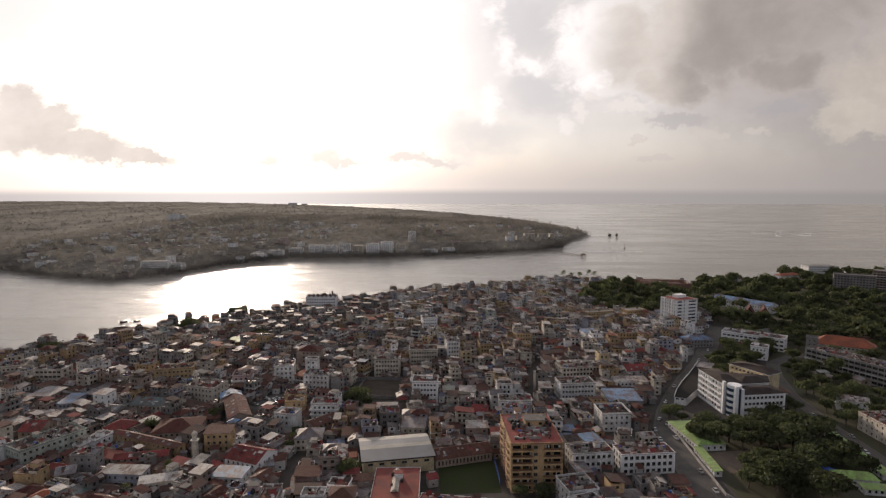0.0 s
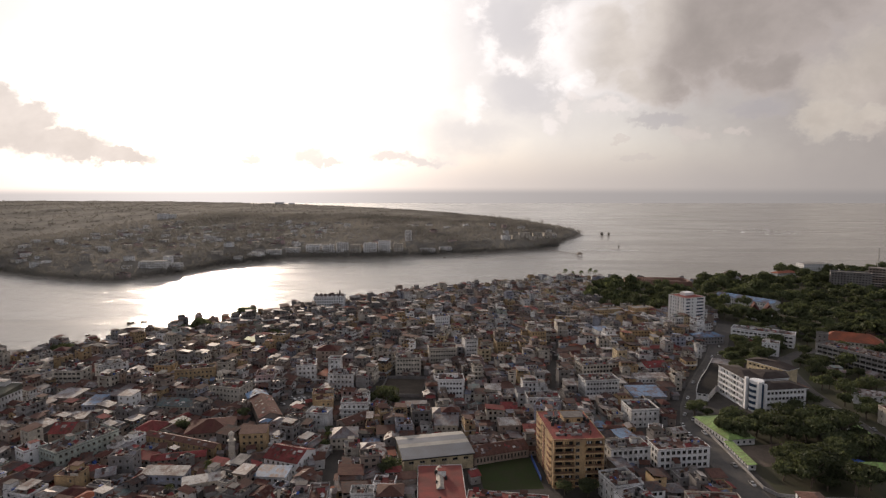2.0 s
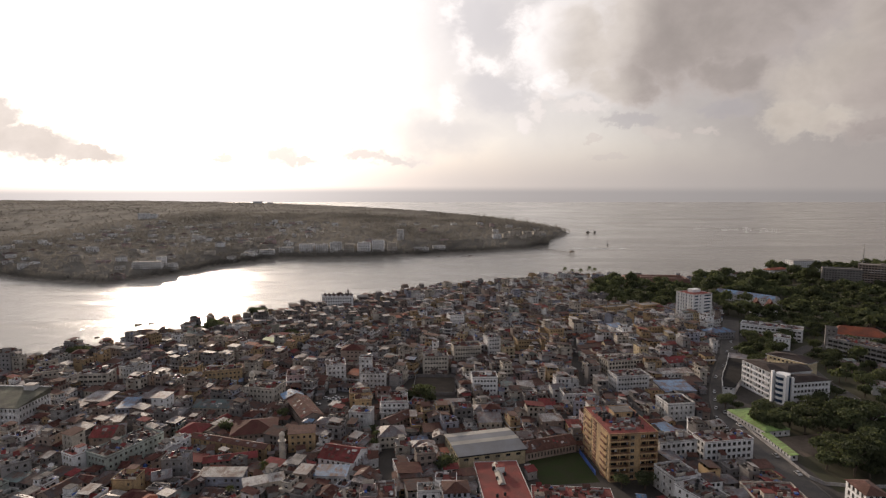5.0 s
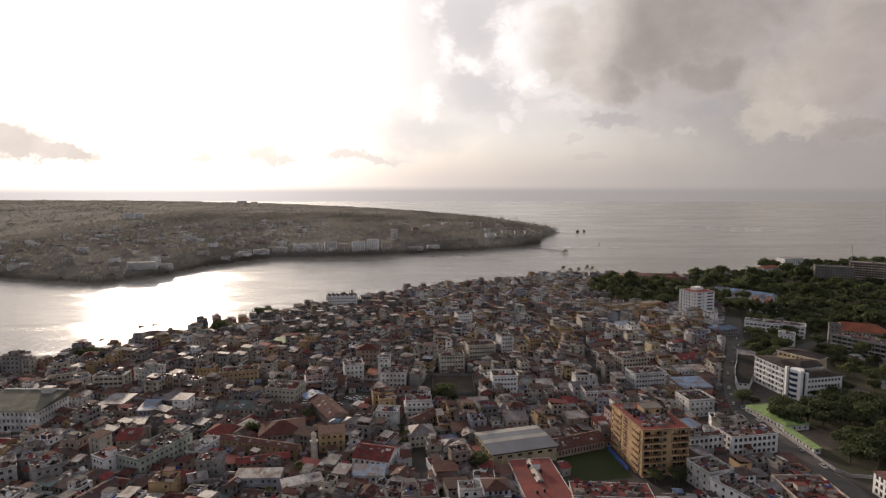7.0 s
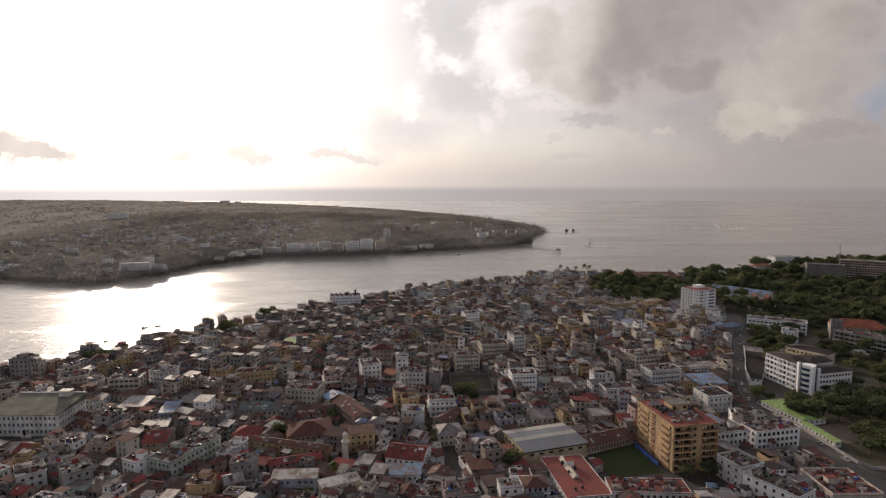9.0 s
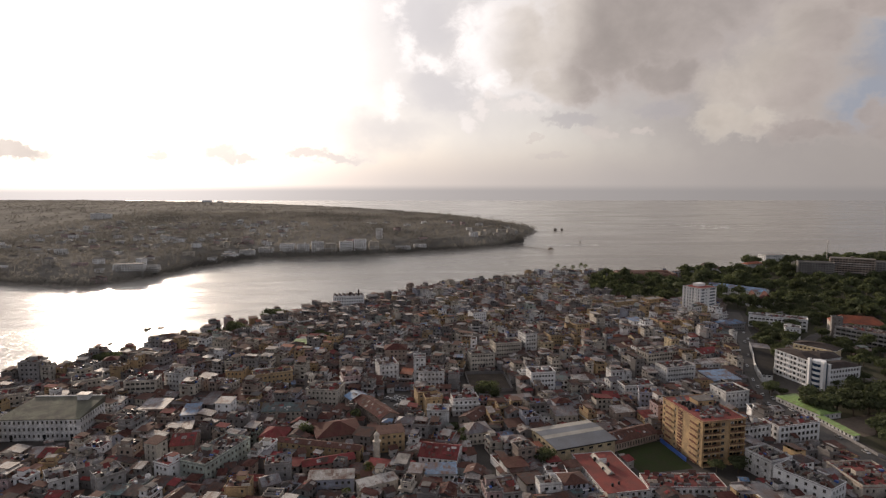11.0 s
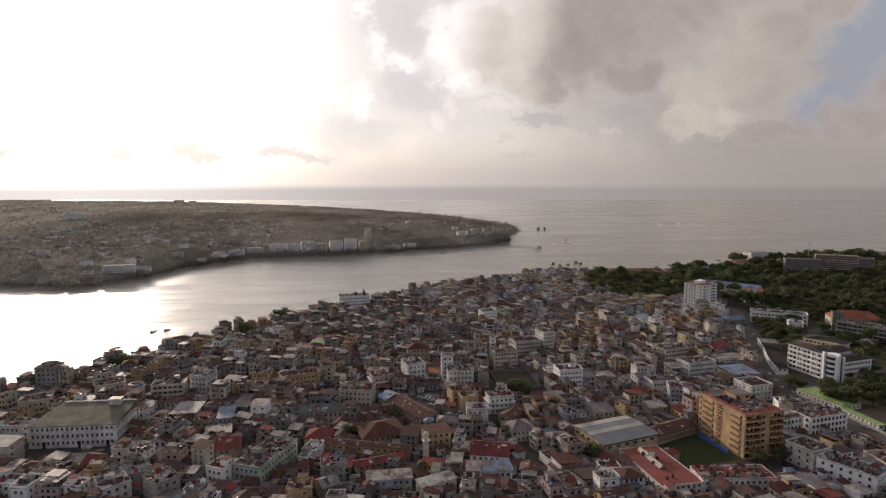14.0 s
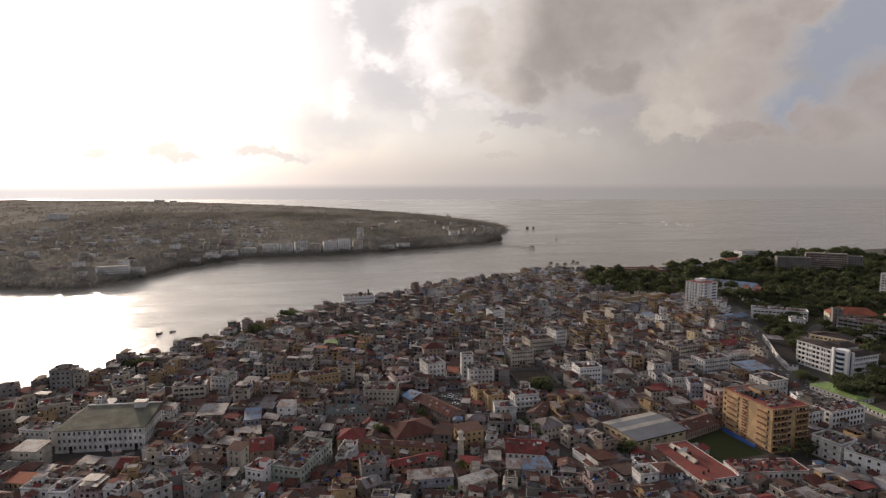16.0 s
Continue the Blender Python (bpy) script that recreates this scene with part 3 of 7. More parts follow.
def build_ground():
    line = wobble(SHORE, 9, 2.2, 5)
    bm = bmesh.new()
    top = [bm.verts.new((x, y, GROUND)) for x, y in line]
    foot = [bm.verts.new((x + 0.6, y + 1.4, -2.5)) for x, y in line]
    face = bm.faces.new(top)
    for i in range(len(line)):
        j = (i + 1) % len(line)
        f = bm.faces.new((top[i], foot[i], foot[j], top[j]))
        f.material_index = 1
    bmesh.ops.triangulate(bm, faces=[face])
    me = bpy.data.meshes.new("ground")
    bm.to_mesh(me)
    me.materials.append(MATS["ground"])
    me.materials.append(MATS["coral rock"])
    tagged(new("ground", me), "dusty brown town ground with a coral rock edge", "ground", kind="structure")


def build_far_shore():
    for name, x0, x1, y0, y1, cell in (("far_shore", -1000, 420, 780, 2300, 16), ("far_shore_west", -5200, -1000, 780, 5400, 60), ("far_shore_hinterland", -1000, 420, 2300, 5400, 60)):
        xs, ys = np.arange(x0, x1 + 1, cell, float), np.arange(y0, y1 + 1, cell, float)
        gx, gy = np.meshgrid(xs, ys)
        gz = far_height(gx.ravel(), gy.ravel())
        n = len(xs)
        faces = []
        for j in range(len(ys) - 1):
            for i in range(n - 1):
                q = (j * n + i, j * n + i + 1, (j + 1) * n + i + 1, (j + 1) * n + i)
                if max(gz[k] for k in q) > -2.9:
                    faces.append(q)
        me = bpy.data.meshes.new(name)
        me.from_pydata(list(zip(gx.ravel().tolist(), gy.ravel().tolist(), gz.tolist())), [], faces)
        me.materials.append(MATS["far ground"])
        me.polygons.foreach_set("use_smooth", [True] * len(faces))
        tagged(new(name, me), "low wooded coral headland across the creek", "headland", kind="structure")


def strip(path, wide, z):
    """Left and right edges of a band along a path."""
    lo, hi = [], []
    for i, (x, y) in enumerate(path):
        ax, ay = path[max(i - 1, 0)]
        bx, by = path[min(i + 1, len(path) - 1)]
        k = math.hypot(bx - ax, by - ay)
        nx, ny = -(by - ay) / k, (bx - ax) / k
        lo.append((x - nx * wide / 2, y - ny * wide / 2, z))
        hi.append((x + nx * wide / 2, y + ny * wide / 2, z))
    return lo, hi


def build_road(name, path, wide, label):
    s = Shape("asphalt", "kerb")
    lo, hi = strip(path, wide, GROUND + 0.04)
    for i in range(len(path) - 1):
        s.quad(lo[i], lo[i + 1], hi[i + 1], hi[i])
    for side in (-1, 1):
        a, b = strip([(p[0], p[1]) for p in (lo if side < 0 else hi)], 1.1, GROUND + 0.16)
        for i in range(len(path) - 1):
            s.quad(a[i], a[i + 1], b[i + 1], b[i], 1)
            for e in (a, b):
                s.quad(e[i], e[i + 1], (*e[i + 1][:2], GROUND), (*e[i][:2], GROUND), 1)
    tagged(part(name, s), label, "road", kind="structure")


MAIN_ROAD = [(100, 150), (101, 215), (102, 266), (103, 300), (106, 325), (115, 350), (129, 380), (148, 414), (170, 452), (208, 528), (232, 575)]
EAST_ROAD = [(205, 190), (201, 250), (199, 292), (199, 334), (203, 384), (213, 425), (225, 455), (247, 474), (285, 490)]
build_water()
build_ground()
build_far_shore()
build_road("road", MAIN_ROAD, 13, "dark asphalt street with pale kerbs")
build_road("road_east", EAST_ROAD, 8, "narrow asphalt street beside a park")


def patch(name, material, cx, cy, w, d, rot, label, category, z=GROUND + 0.05):
    s = Shape(material)
    s.box(-w / 2, -d / 2, -0.3, w / 2, d / 2, 0)
    tagged(part(name, s, at=pose(cx, cy, z, 0, 0, rot)), label, category, kind="structure")


patch("playing_field", "grass", -3, 263, 27, 30, 6, "worn green playing field beside the flats", "grass")
patch("yard", "yard earth", -64, 380.5, 27, 36, -2, "bare brown walled yard between houses", "yard")
patch("car_park", "asphalt", -128, 352, 15, 26, -20, "dusty tarmac car park", "car park")
patch("park_ground", "leaf litter", 153, 290, 78, 100, 0, "dark grass and bare earth under park trees", "grass")
patch("clearing", "bare earth", 135, 288, 36, 22, 12, "trodden bare earth clearing in the park", "ground", GROUND + 0.09)
patch("garden_ground", "leaf litter", 262, 400, 110, 240, -20, "dark earth and grass under roadside trees", "ground", GROUND + 0.02)

# buildings
BLOCKED = []
WINDOW_MESHES = {}
COUNT_WORDS = ("no", "one", "two", "three", "four", "five", "six", "seven", "eight", "nine", "ten")


def block(x, y, rot, w, d, margin=1.0):
    c, s = math.cos(radians(rot)), math.sin(radians(rot))
    BLOCKED.append((x, y, c, s, w / 2 + margin, d / 2 + margin))


def is_free(x, y, rot, w, d):
    c, s = math.cos(radians(rot)), math.sin(radians(rot))
    pts = [(x + c * u * w / 2 - s * v * d / 2, y + s * u * w / 2 + c * v * d / 2) for u, v in ((-1, -1), (1, -1), (1, 1), (-1, 1), (0, 0), (0, -1), (0, 1), (-1, 0), (1, 0))]
    for bx, by, bc, bs, hw, hd in BLOCKED:
        if abs(bx - x) > 70 or abs(by - y) > 70:
            continue
        for px, py in pts:
            dx, dy = px - bx, py - by
            if abs(dx * bc + dy * bs) < hw and abs(-dx * bs + dy * bc) < hd:
                return False
        dx, dy = bx - x, by - y
        if abs(dx * c + dy * s) < w / 2 and abs(-dx * s + dy * c) < d / 2:
            return False
    return True


def window_mesh(w, h, pane="pane"):
    key = (round(w, 2), round(h, 2), pane)
    if key not in WINDOW_MESHES:
        s = Shape("frame", pane)
        t = 0.08
        s.quad((-w / 2, 0, 0), (w / 2, 0, 0), (w / 2, 0, h), (-w / 2, 0, h), 1)
        for x0, x1, z0, z1 in ((-w / 2, -w / 2 + t, 0, h), (w / 2 - t, w / 2, 0, h), (-w / 2 + t, w / 2 - t, 0, t), (-w / 2 + t, w / 2 - t, h - t, h), (-t / 2, t / 2, t, h - t)):
            s.quad((x0, -0.06, z0), (x1, -0.06, z0), (x1, -0.06, z1), (x0, -0.06, z1))
            s.quad((x1, -0.06, z0), (x1, 0, z0), (x1, 0, z1), (x1, -0.06, z1))
            s.quad((x0, -0.06, z1), (x1, -0.06, z1), (x1, 0, z1), (x0, 0, z1))
        s.box(-w / 2 - 0.08, -0.34, -0.07, w / 2 + 0.08, -0.02, 0)
        WINDOW_MESHES[key] = s.mesh("window")
    return WINDOW_MESHES[key]


def add_roof(style, w, d, h, roof, wall, rng, rise=None, loose=False):
    """The roof's covering and what stands up round and on it, as named shapes."""
    s = Shape("roof " + roof, "wall " + wall)
    out = [("roof", s)]
    if style == "flat":
        s.box(-w / 2 - 0.15, -d / 2 - 0.15, h, w / 2 + 0.15, d / 2 + 0.15, h + 0.2)
        p = Shape("wall " + wall)
        p.ring(w + 0.3, d + 0.3, h + 0.2, h + rng.choice((0.5, 0.9, 1.2)), 0.18)
        out.append(("parapet", p))
        if rng.random() < 0.35:
            t = Shape("wall " + wall, "roof " + roof)
            a, b = rng.uniform(-0.28, 0.28) * w, rng.uniform(-0.1, 0.3) * d
            e, f, g = rng.uniform(1.2, 2.2), rng.uniform(1.2, 1.9), rng.uniform(2.2, 2.8)
            t.box(a - e, b - f, h + 0.2, a + e, b + f, h + 0.2 + g)
            t.box(a - e - 0.2, b - f - 0.2, h + 0.2 + g, a + e + 0.2, b + f + 0.2, h + 0.35 + g, 1)
            out.append(("stair_head", t))
        if loose and rng.random() < 0.6:
            p = Shape("wall " + wall)
            for sx in (-1, 0, 1):
                for sy in (-1, 1):
                    x, y = sx * (w / 2 - 0.25), sy * (d / 2 - 0.25)
                    p.box(x - 0.15, y - 0.15, h, x + 0.15, y + 0.15, h + 1.9)
            out.append(("posts", p))
    elif style == "gable":
        s.gable(w, d, h, rise or d * 0.2, m=0, mw=1)
    elif style == "hip":
        s.hip(w, d, h, rise or min(w, d) * 0.22)
    else:
        s.shed(w, d, h + 0.12, rise or rng.uniform(0.5, 1.3))
    return out


TOWN = Shape()
JUNK_RNG = random.Random(17)
FAR_TOWN = Shape()


def roof_junk(w, d, h, style, rise):
    """Odd sheets, timber, crates, poles and patches lying on a roof."""
    r = JUNK_RNG
    s = Shape("roof rusty iron", "roof pale iron", "roof dark iron", "wall grey", "wood", "plastic blue", "roof grey iron", "roof red iron", "plastic black", "wall cream", "roof black felt")
    six = ((3, 2, 1, 0), (4, 5, 6, 7), (0, 1, 5, 4), (1, 2, 6, 5), (2, 3, 7, 6), (3, 0, 4, 7))
    for k in range(int(w * d * (0.2 if style == "flat" else 0.11)) + 2):
        x, y = r.uniform(-0.44, 0.44) * w, r.uniform(-0.44, 0.44) * d
        z, kind = h + 0.2, r.random()
        if style == "flat" and kind < 0.45:
            e, f, g = r.uniform(0.15, 1.1), r.uniform(0.15, 0.7), r.uniform(0.1, 1.1)
            s.box(x - e, y - f, z, x + e, y + f, z + g, r.choice((0, 0, 1, 2, 2, 3, 4, 4, 6, 8, 10, 10, 9, 5)))
        elif style == "flat" and kind < 0.75:
            # a sheet propped up on one side
            e, f, g = r.uniform(0.5, 1.7), r.uniform(0.5, 1.4), r.uniform(0.2, 1.8)
            lo = [(x - e, y - f, z + 0.02), (x + e, y - f, z + 0.02), (x + e, y + f, z + g), (x - e, y + f, z + g)]
            s.add(lo + [(p[0], p[1], p[2] + 0.06) for p in lo], six, r.choice((0, 0, 1, 2, 6, 7)))
        elif style == "flat" and kind < 0.9:
            s.tube(x, y, z, z + r.uniform(1.0, 3.2), 0.06, 0.05, 4, 4)
        elif style == "flat":
            e = r.uniform(1.0, 2.6)
            s.box(x - e, y - 0.09, z, x + e, y + 0.09, z + r.uniform(0.5, 1.6), r.choice((3, 9)))
        elif style == "gable":
            # a newer or rustier sheet nailed over the old ones
            e, f, up = r.uniform(0.3, 1.2), r.uniform(0.3, 1.0), rise or d * 0.2
            y = max(-d / 2 + f, min(d / 2 - f, y))
            if abs(y) > f + 0.1:
                lo = [(px, py, h + 0.14 + up * (1 - abs(py) / (d / 2))) for px, py in ((x - e, y - f), (x + e, y - f), (x + e, y + f), (x - e, y + f))]
                s.add(lo + [(p[0], p[1], p[2] + 0.07) for p in lo], six, r.choice((0, 0, 1, 2, 2, 6, 7)))
    return s


def building(name, label, category, x, y, rot, w, d, floors, wall, roof, style, rng, near=True, high=3.1, win=(1.2, 1.3), gap=(1.5, 2.6), group="", rise=None, base=GROUND, sides=3, pane="pane", keep=True, into=None, margin=0.6, bands=0.0, upper=False, tidy=False):
    """A plastered building with cut openings; near ones carry every window as a part."""
    h = floors * high + 0.2
    if keep:
        block(x, y, rot, w, d, margin)
    at = pose(x, y, base, 0, 0, rot)
    s = Shape("wall " + wall, pane)
    found = [] if near else None
    rows = storeys(floors, 0, high, 0.95, win[1])
    c = ((-w / 2, -d / 2), (w / 2, -d / 2), (w / 2, d / 2), (-w / 2, d / 2))
    for i in range(4):
        long = (w, d)[i % 2]
        cols = spread(long, win[0], gap[i % 2]) if i in (0, 1, 3)[:sides] or sides > 3 else []
        if name == "house" and cols:
            # openings of uneven width, some walled up
            cols = [(a + rng.uniform(-0.15, 0.2), b + rng.uniform(-0.2, 0.15)) for a, b in cols if rng.random() > 0.14]
        s.facade(c[i], c[(i + 1) % 4], 0, h, cols, rows if cols else [], found=found)
    roofs = add_roof(style, w, d, h, roof, wall, rng, rise, into is not None)
    if bands:
        for i in range(1, floors):
            k = Shape("wall " + ("white" if rng.random() < 0.4 else wall))
            k.ring(w + 2 * bands, d + 2 * bands, i * high - 0.2, i * high + (0.1 if bands < 0.5 else 0.75), bands - 0.004)
            roofs.append(("ledge" if bands < 0.5 else "balcony", k))
    if upper and style == "flat":
        # a set-back upper storey over part of the roof
        a, b = w * rng.uniform(0.42, 0.68), d * rng.uniform(0.42, 0.75)
        cx, cy = rng.choice((-1, 1)) * (w - a) / 2 * 0.96, rng.choice((-0.3, 1, 1)) * (d - b) / 2 * 0.96
        k = Shape("wall " + wall, pane, "roof " + rng.choice((roof, "rusty iron", "pale iron", "grey iron", "dark iron")))
        q = [(cx + sx * a / 2, cy + sy * b / 2) for sx, sy in ((-1, -1), (1, -1), (1, 1), (-1, 1))]
        for i in range(4):
            cols = spread((a, b)[i % 2], 1.1, 1.2, 0.6) if i != 2 else []
            k.facade(q[i], q[(i + 1) % 4], h + 0.2, h + 2.9, cols, [(h + 1.0, h + 2.2)] if cols else [])
        z0, z1, e = h + 2.9, h + 2.9 + rng.choice((0.05, 0.5, 0.9)), 0.45
        lo = [(q[0][0] - e, q[0][1] - e, z0), (q[1][0] + e, q[1][1] - e, z0), (q[2][0] + e, q[2][1] + e, z1), (q[3][0] - e, q[3][1] + e, z1)]
        k.add(lo + [(p[0], p[1], p[2] + 0.12) for p in lo], ((3, 2, 1, 0), (4, 5, 6, 7), (0, 1, 5, 4), (1, 2, 6, 5), (2, 3, 7, 6), (3, 0, 4, 7)), 2)
        roofs.append(("upper_floor", k))
    top = h + 0.2
    if base == GROUND and y < 560 and floors < 7 and not tidy:
        junk = roof_junk(w, d, h, style, rise)
        if junk.v:
            roofs.append(("roof_junk", junk))
    if into is not None:
        for k in [s] + [k for _, k in roofs]:
            into.merge(k, at)
        return None, at, top
    ob = thing(name, label, category, at, group)
    part("wall", s, ob)
    for k, shape in roofs:
        p = part(k, shape, ob, roof_words(roof) if k == "roof" else "")
        if k == "roof_junk":
            tagged(p, "odd sheets and timber lying about", kind="stuff")
    for (px, py, pz), angle, ww, wh in found or ():
        part("window", window_mesh(ww, wh, pane), ob, at=pose(px, py, pz, 0, 0, angle))
    return ob, at, top


def roof_words(roof):
    return {"rusty iron": "rust-brown corrugated iron roof", "dark iron": "dark weathered iron roof", "grey iron": "grey metal sheet roof", "red iron": "faded red metal roof",
            "pale iron": "pale metal sheet roof", "blue iron": "blue metal sheet roof", "teal iron": "dull teal metal roof", "green iron": "bright green metal roof", "red tile": "orange-red tiled roof",
            "concrete": "flat stained concrete roof", "red deck": "flat roof with red waterproofing", "black felt": "dark flat roof", "olive": "olive-green sheet roof", "glare screed": "flat pale cement roof", "maroon iron": "dark maroon iron sheet roof"}[roof]


TANK = []


def water_tank(x, y, z, size=1.0):
    """Black plastic roof tank with ribs and a lid."""
    if not TANK:
        s = Shape("plastic black")
        prof = [(0.0, 0.0), (0.58, 0.0)]
        for i in range(4):
            prof += [(0.58, 0.1 + i * 0.28), (0.61, 0.16 + i * 0.28), (0.61, 0.26 + i * 0.28), (0.58, 0.32 + i * 0.28)]
        prof += [(0.55, 1.25), (0.3, 1.42), (0.24, 1.43)]
        s.lathe(0, 0, prof, 10)
        ob = tagged(part("water_tank", s, at=pose(x, y, z)), "black plastic water tank standing on a roof", "water tank", "roof water tanks")
        lid = Shape("plastic black")
        lid.tube(0, 0, 1.42, 1.5, 0.27, 0.22, 8)
        part("lid", lid, ob)
        TANK.append(ob)
        ob.scale = (size,) * 3
    else:
        ob = copy_thing(TANK[0], pose(x, y, z))
        ob.scale = (size,) * 3


def tanks_on(at, w, d, top, rng, count):
    for i in range(count):
        p = at @ Vector((rng.uniform(-0.36, 0.36) * w, rng.uniform(-0.36, 0.36) * d, top))
        water_tank(p.x, p.y, p.z, rng.uniform(0.8, 1.25))


rng = random.Random(11)


HEROES = []


def hero(name, label, category, x, y, rot, w, d, floors, wall, roof, style, tanks=0, **more):
    HEROES.append((x, y, max(w, d) / 2, floors))
    ob, at, top = building(name, label, category, x, y, rot, w, d, floors, wall, roof, style, rng, **more)
    if tanks:
        tanks_on(at, w, d, top, rng, tanks)
    return ob, at, top


def orange_flats():
    """Eight-storey block of flats with deep balconies on its end and louvred shafts on its flank."""
    w, d, floors, high = 23.0, 33.5, 7, 3.1
    h = floors * high + 0.3
    at = pose(25.5, 268.0, GROUND, 0, 0, 6)
    block(25.5, 268.0, 6, w, d, 0.8)
    ob = thing("apartment_block", "eight-storey ochre-yellow block of flats with balconies", "apartment building", at)
    wall = Shape("wall orange", "pane")
    found = []
    rows = [(i * high + 0.35, i * high + 2.75) for i in range(floors)]
    balcony = []
    wall.facade((-w / 2, -d / 2), (w / 2, -d / 2), 0, h, [(0.5, 9.4), (14.4, 22.5)], rows, 1.8, found=balcony)
    side = [(1.0, 2.2), (4.0, 9.0), (10.6, 11.8), (15.6, 16.8), (20.6, 25.6), (30.2, 31.4)]
    wall.facade((-w / 2, d / 2), (-w / 2, -d / 2), 0, h, [c for c in side if c[1] - c[0] < 2], storeys(floors, 0, high, 0.9, 1.5), 0.25, found=found)
    wall.facade((w / 2, -d / 2), (w / 2, d / 2), 0, h, spread(d, 1.2, 2.6), storeys(floors, 0, high, 0.9, 1.4), 0.25, found=found)
    wall.facade((w / 2, d / 2), (-w / 2, d / 2), 0, h, [], [])
    part("wall", wall, ob)
    for (px, py, pz), angle, ww, wh in found:
        part("window", window_mesh(ww, wh), ob, at=pose(px, py, pz, 0, 0, angle))
    for (px, py, pz), angle, ww, wh in balcony:
        back = Shape("wall orange", "pane", "wall white")
        # doors fill most of the back wall: their dark panes stand for shade
        back.facade((px - ww / 2, py), (px + ww / 2, py), pz, pz + wh, [(0.25, ww * 0.46), (ww * 0.52, ww - 0.25)], [(pz + 0.05, pz + 2.25)], 0.12)
        for k in range(rng.choice((1, 2, 3))):
            # washing hung out on the balcony
            x = px + rng.uniform(-0.42, 0.42) * ww
            back.box(x - rng.uniform(0.2, 0.5), -d / 2 + 0.5, pz + 0.9, x + rng.uniform(0.2, 0.5), -d / 2 + 0.56, pz + 2.0, rng.choice((0, 2)))
        bal = part("balcony", back, ob, "recessed balcony with glazed doors and washing")
        y = -d / 2
        slab = Shape("wall orange")
        slab.box(px - ww / 2 - 0.25, y - 1.0, pz - 0.35, px + ww / 2 + 0.25, y - 0.004, pz + 0.28)
        for x in (px - ww / 2 - 0.1, px - 0.12, px + ww / 2 - 0.2):
            slab.box(x, y - 0.3, pz + 0.28, x + 0.32, y - 0.004, pz + wh)
        part("balcony_slab", slab, bal)
        rail = Shape("louvre")
        for z in (0.5, 0.72, 0.94):
            rail.box(px - ww / 2 - 0.2, y - 0.98, pz + z, px + ww / 2 + 0.2, y - 0.92, pz + z + 0.07)
        for k in range(9):
            x = px + (k / 8 - 0.5) * ww
            rail.box(x - 0.04, y - 0.98, pz + 0.28, x + 0.04, y - 0.92, pz + 0.98)
        part("balcony_rail", rail, bal, "brown metal balcony rail")
    # middle windows of the end wall
    for i in range(floors):
        for x in (-0.6,):
            part("window", window_mesh(1.7, 1.5), ob, at=pose(x, -d / 2 - 0.03, i * high + 1.0))
    # brown louvred shafts and small projecting balconies on the flank
    for i in range(floors * 2):
        s = Shape("louvre")
        s.box(-w / 2 - 0.25, -0.9, i * high / 2 + 0.5, -w / 2 - 0.02, 2.8, i * high / 2 + 1.25)
        part("louvre", s, ob, "reddish-brown louvre band")
    for i in range(floors):
        for y0 in (d / 2 - 9.2, -d / 2 + 3.6):
            s = Shape("wall orange", "louvre")
            s.box(-w / 2 - 0.9, y0, i * high + 0.2, -w / 2 - 0.02, y0 + 5.2, i * high + 0.4)
            s.box(-w / 2 - 0.9, y0, i * high + 0.4, -w / 2 - 0.75, y0 + 5.2, i * high + 1.3, 1)
            part("balcony", s, ob, "narrow balcony with a brown front")
    tagged(part("roof_junk", roof_junk(w * 0.85, d * 0.85, h, "flat", None), ob), "odd sheets and timber lying about", kind="stuff")
    for k, shape in add_roof("flat", w, d, h, "red deck", "orange", random.Random(1))[:2]:
        part(k, shape, ob, "flat roof with worn red waterproofing" if k == "roof" else "")
    head = Shape("wall orange", "pane", "roof concrete")
    head.box(-2, 1, h + 0.2, 7, 8, h + 3.2)
    head.box(-2.3, 0.7, h + 3.2, 7.3, 8.3, h + 3.45, 2)
    head.box(-1.0, 0.93, h + 0.4, 0.2, 1.02, h + 2.4, 1)
    head.box(4.2, 0.93, h + 1.2, 5.8, 1.02, h + 2.4, 1)
    part("stair_head", head, ob, "ochre stair housing on the roof")
    for x, y in ((-7, 2), (-6, 4.5), (-5, 1), (-7.5, 5.5), (-4.5, 5), (8.8, 4), (9.6, 1.5), (8.8, 6.5), (-8, -1), (6.5, -1)):
        p = at @ Vector((x, y, h + 0.2))
        water_tank(p.x, p.y, p.z, 1.35)


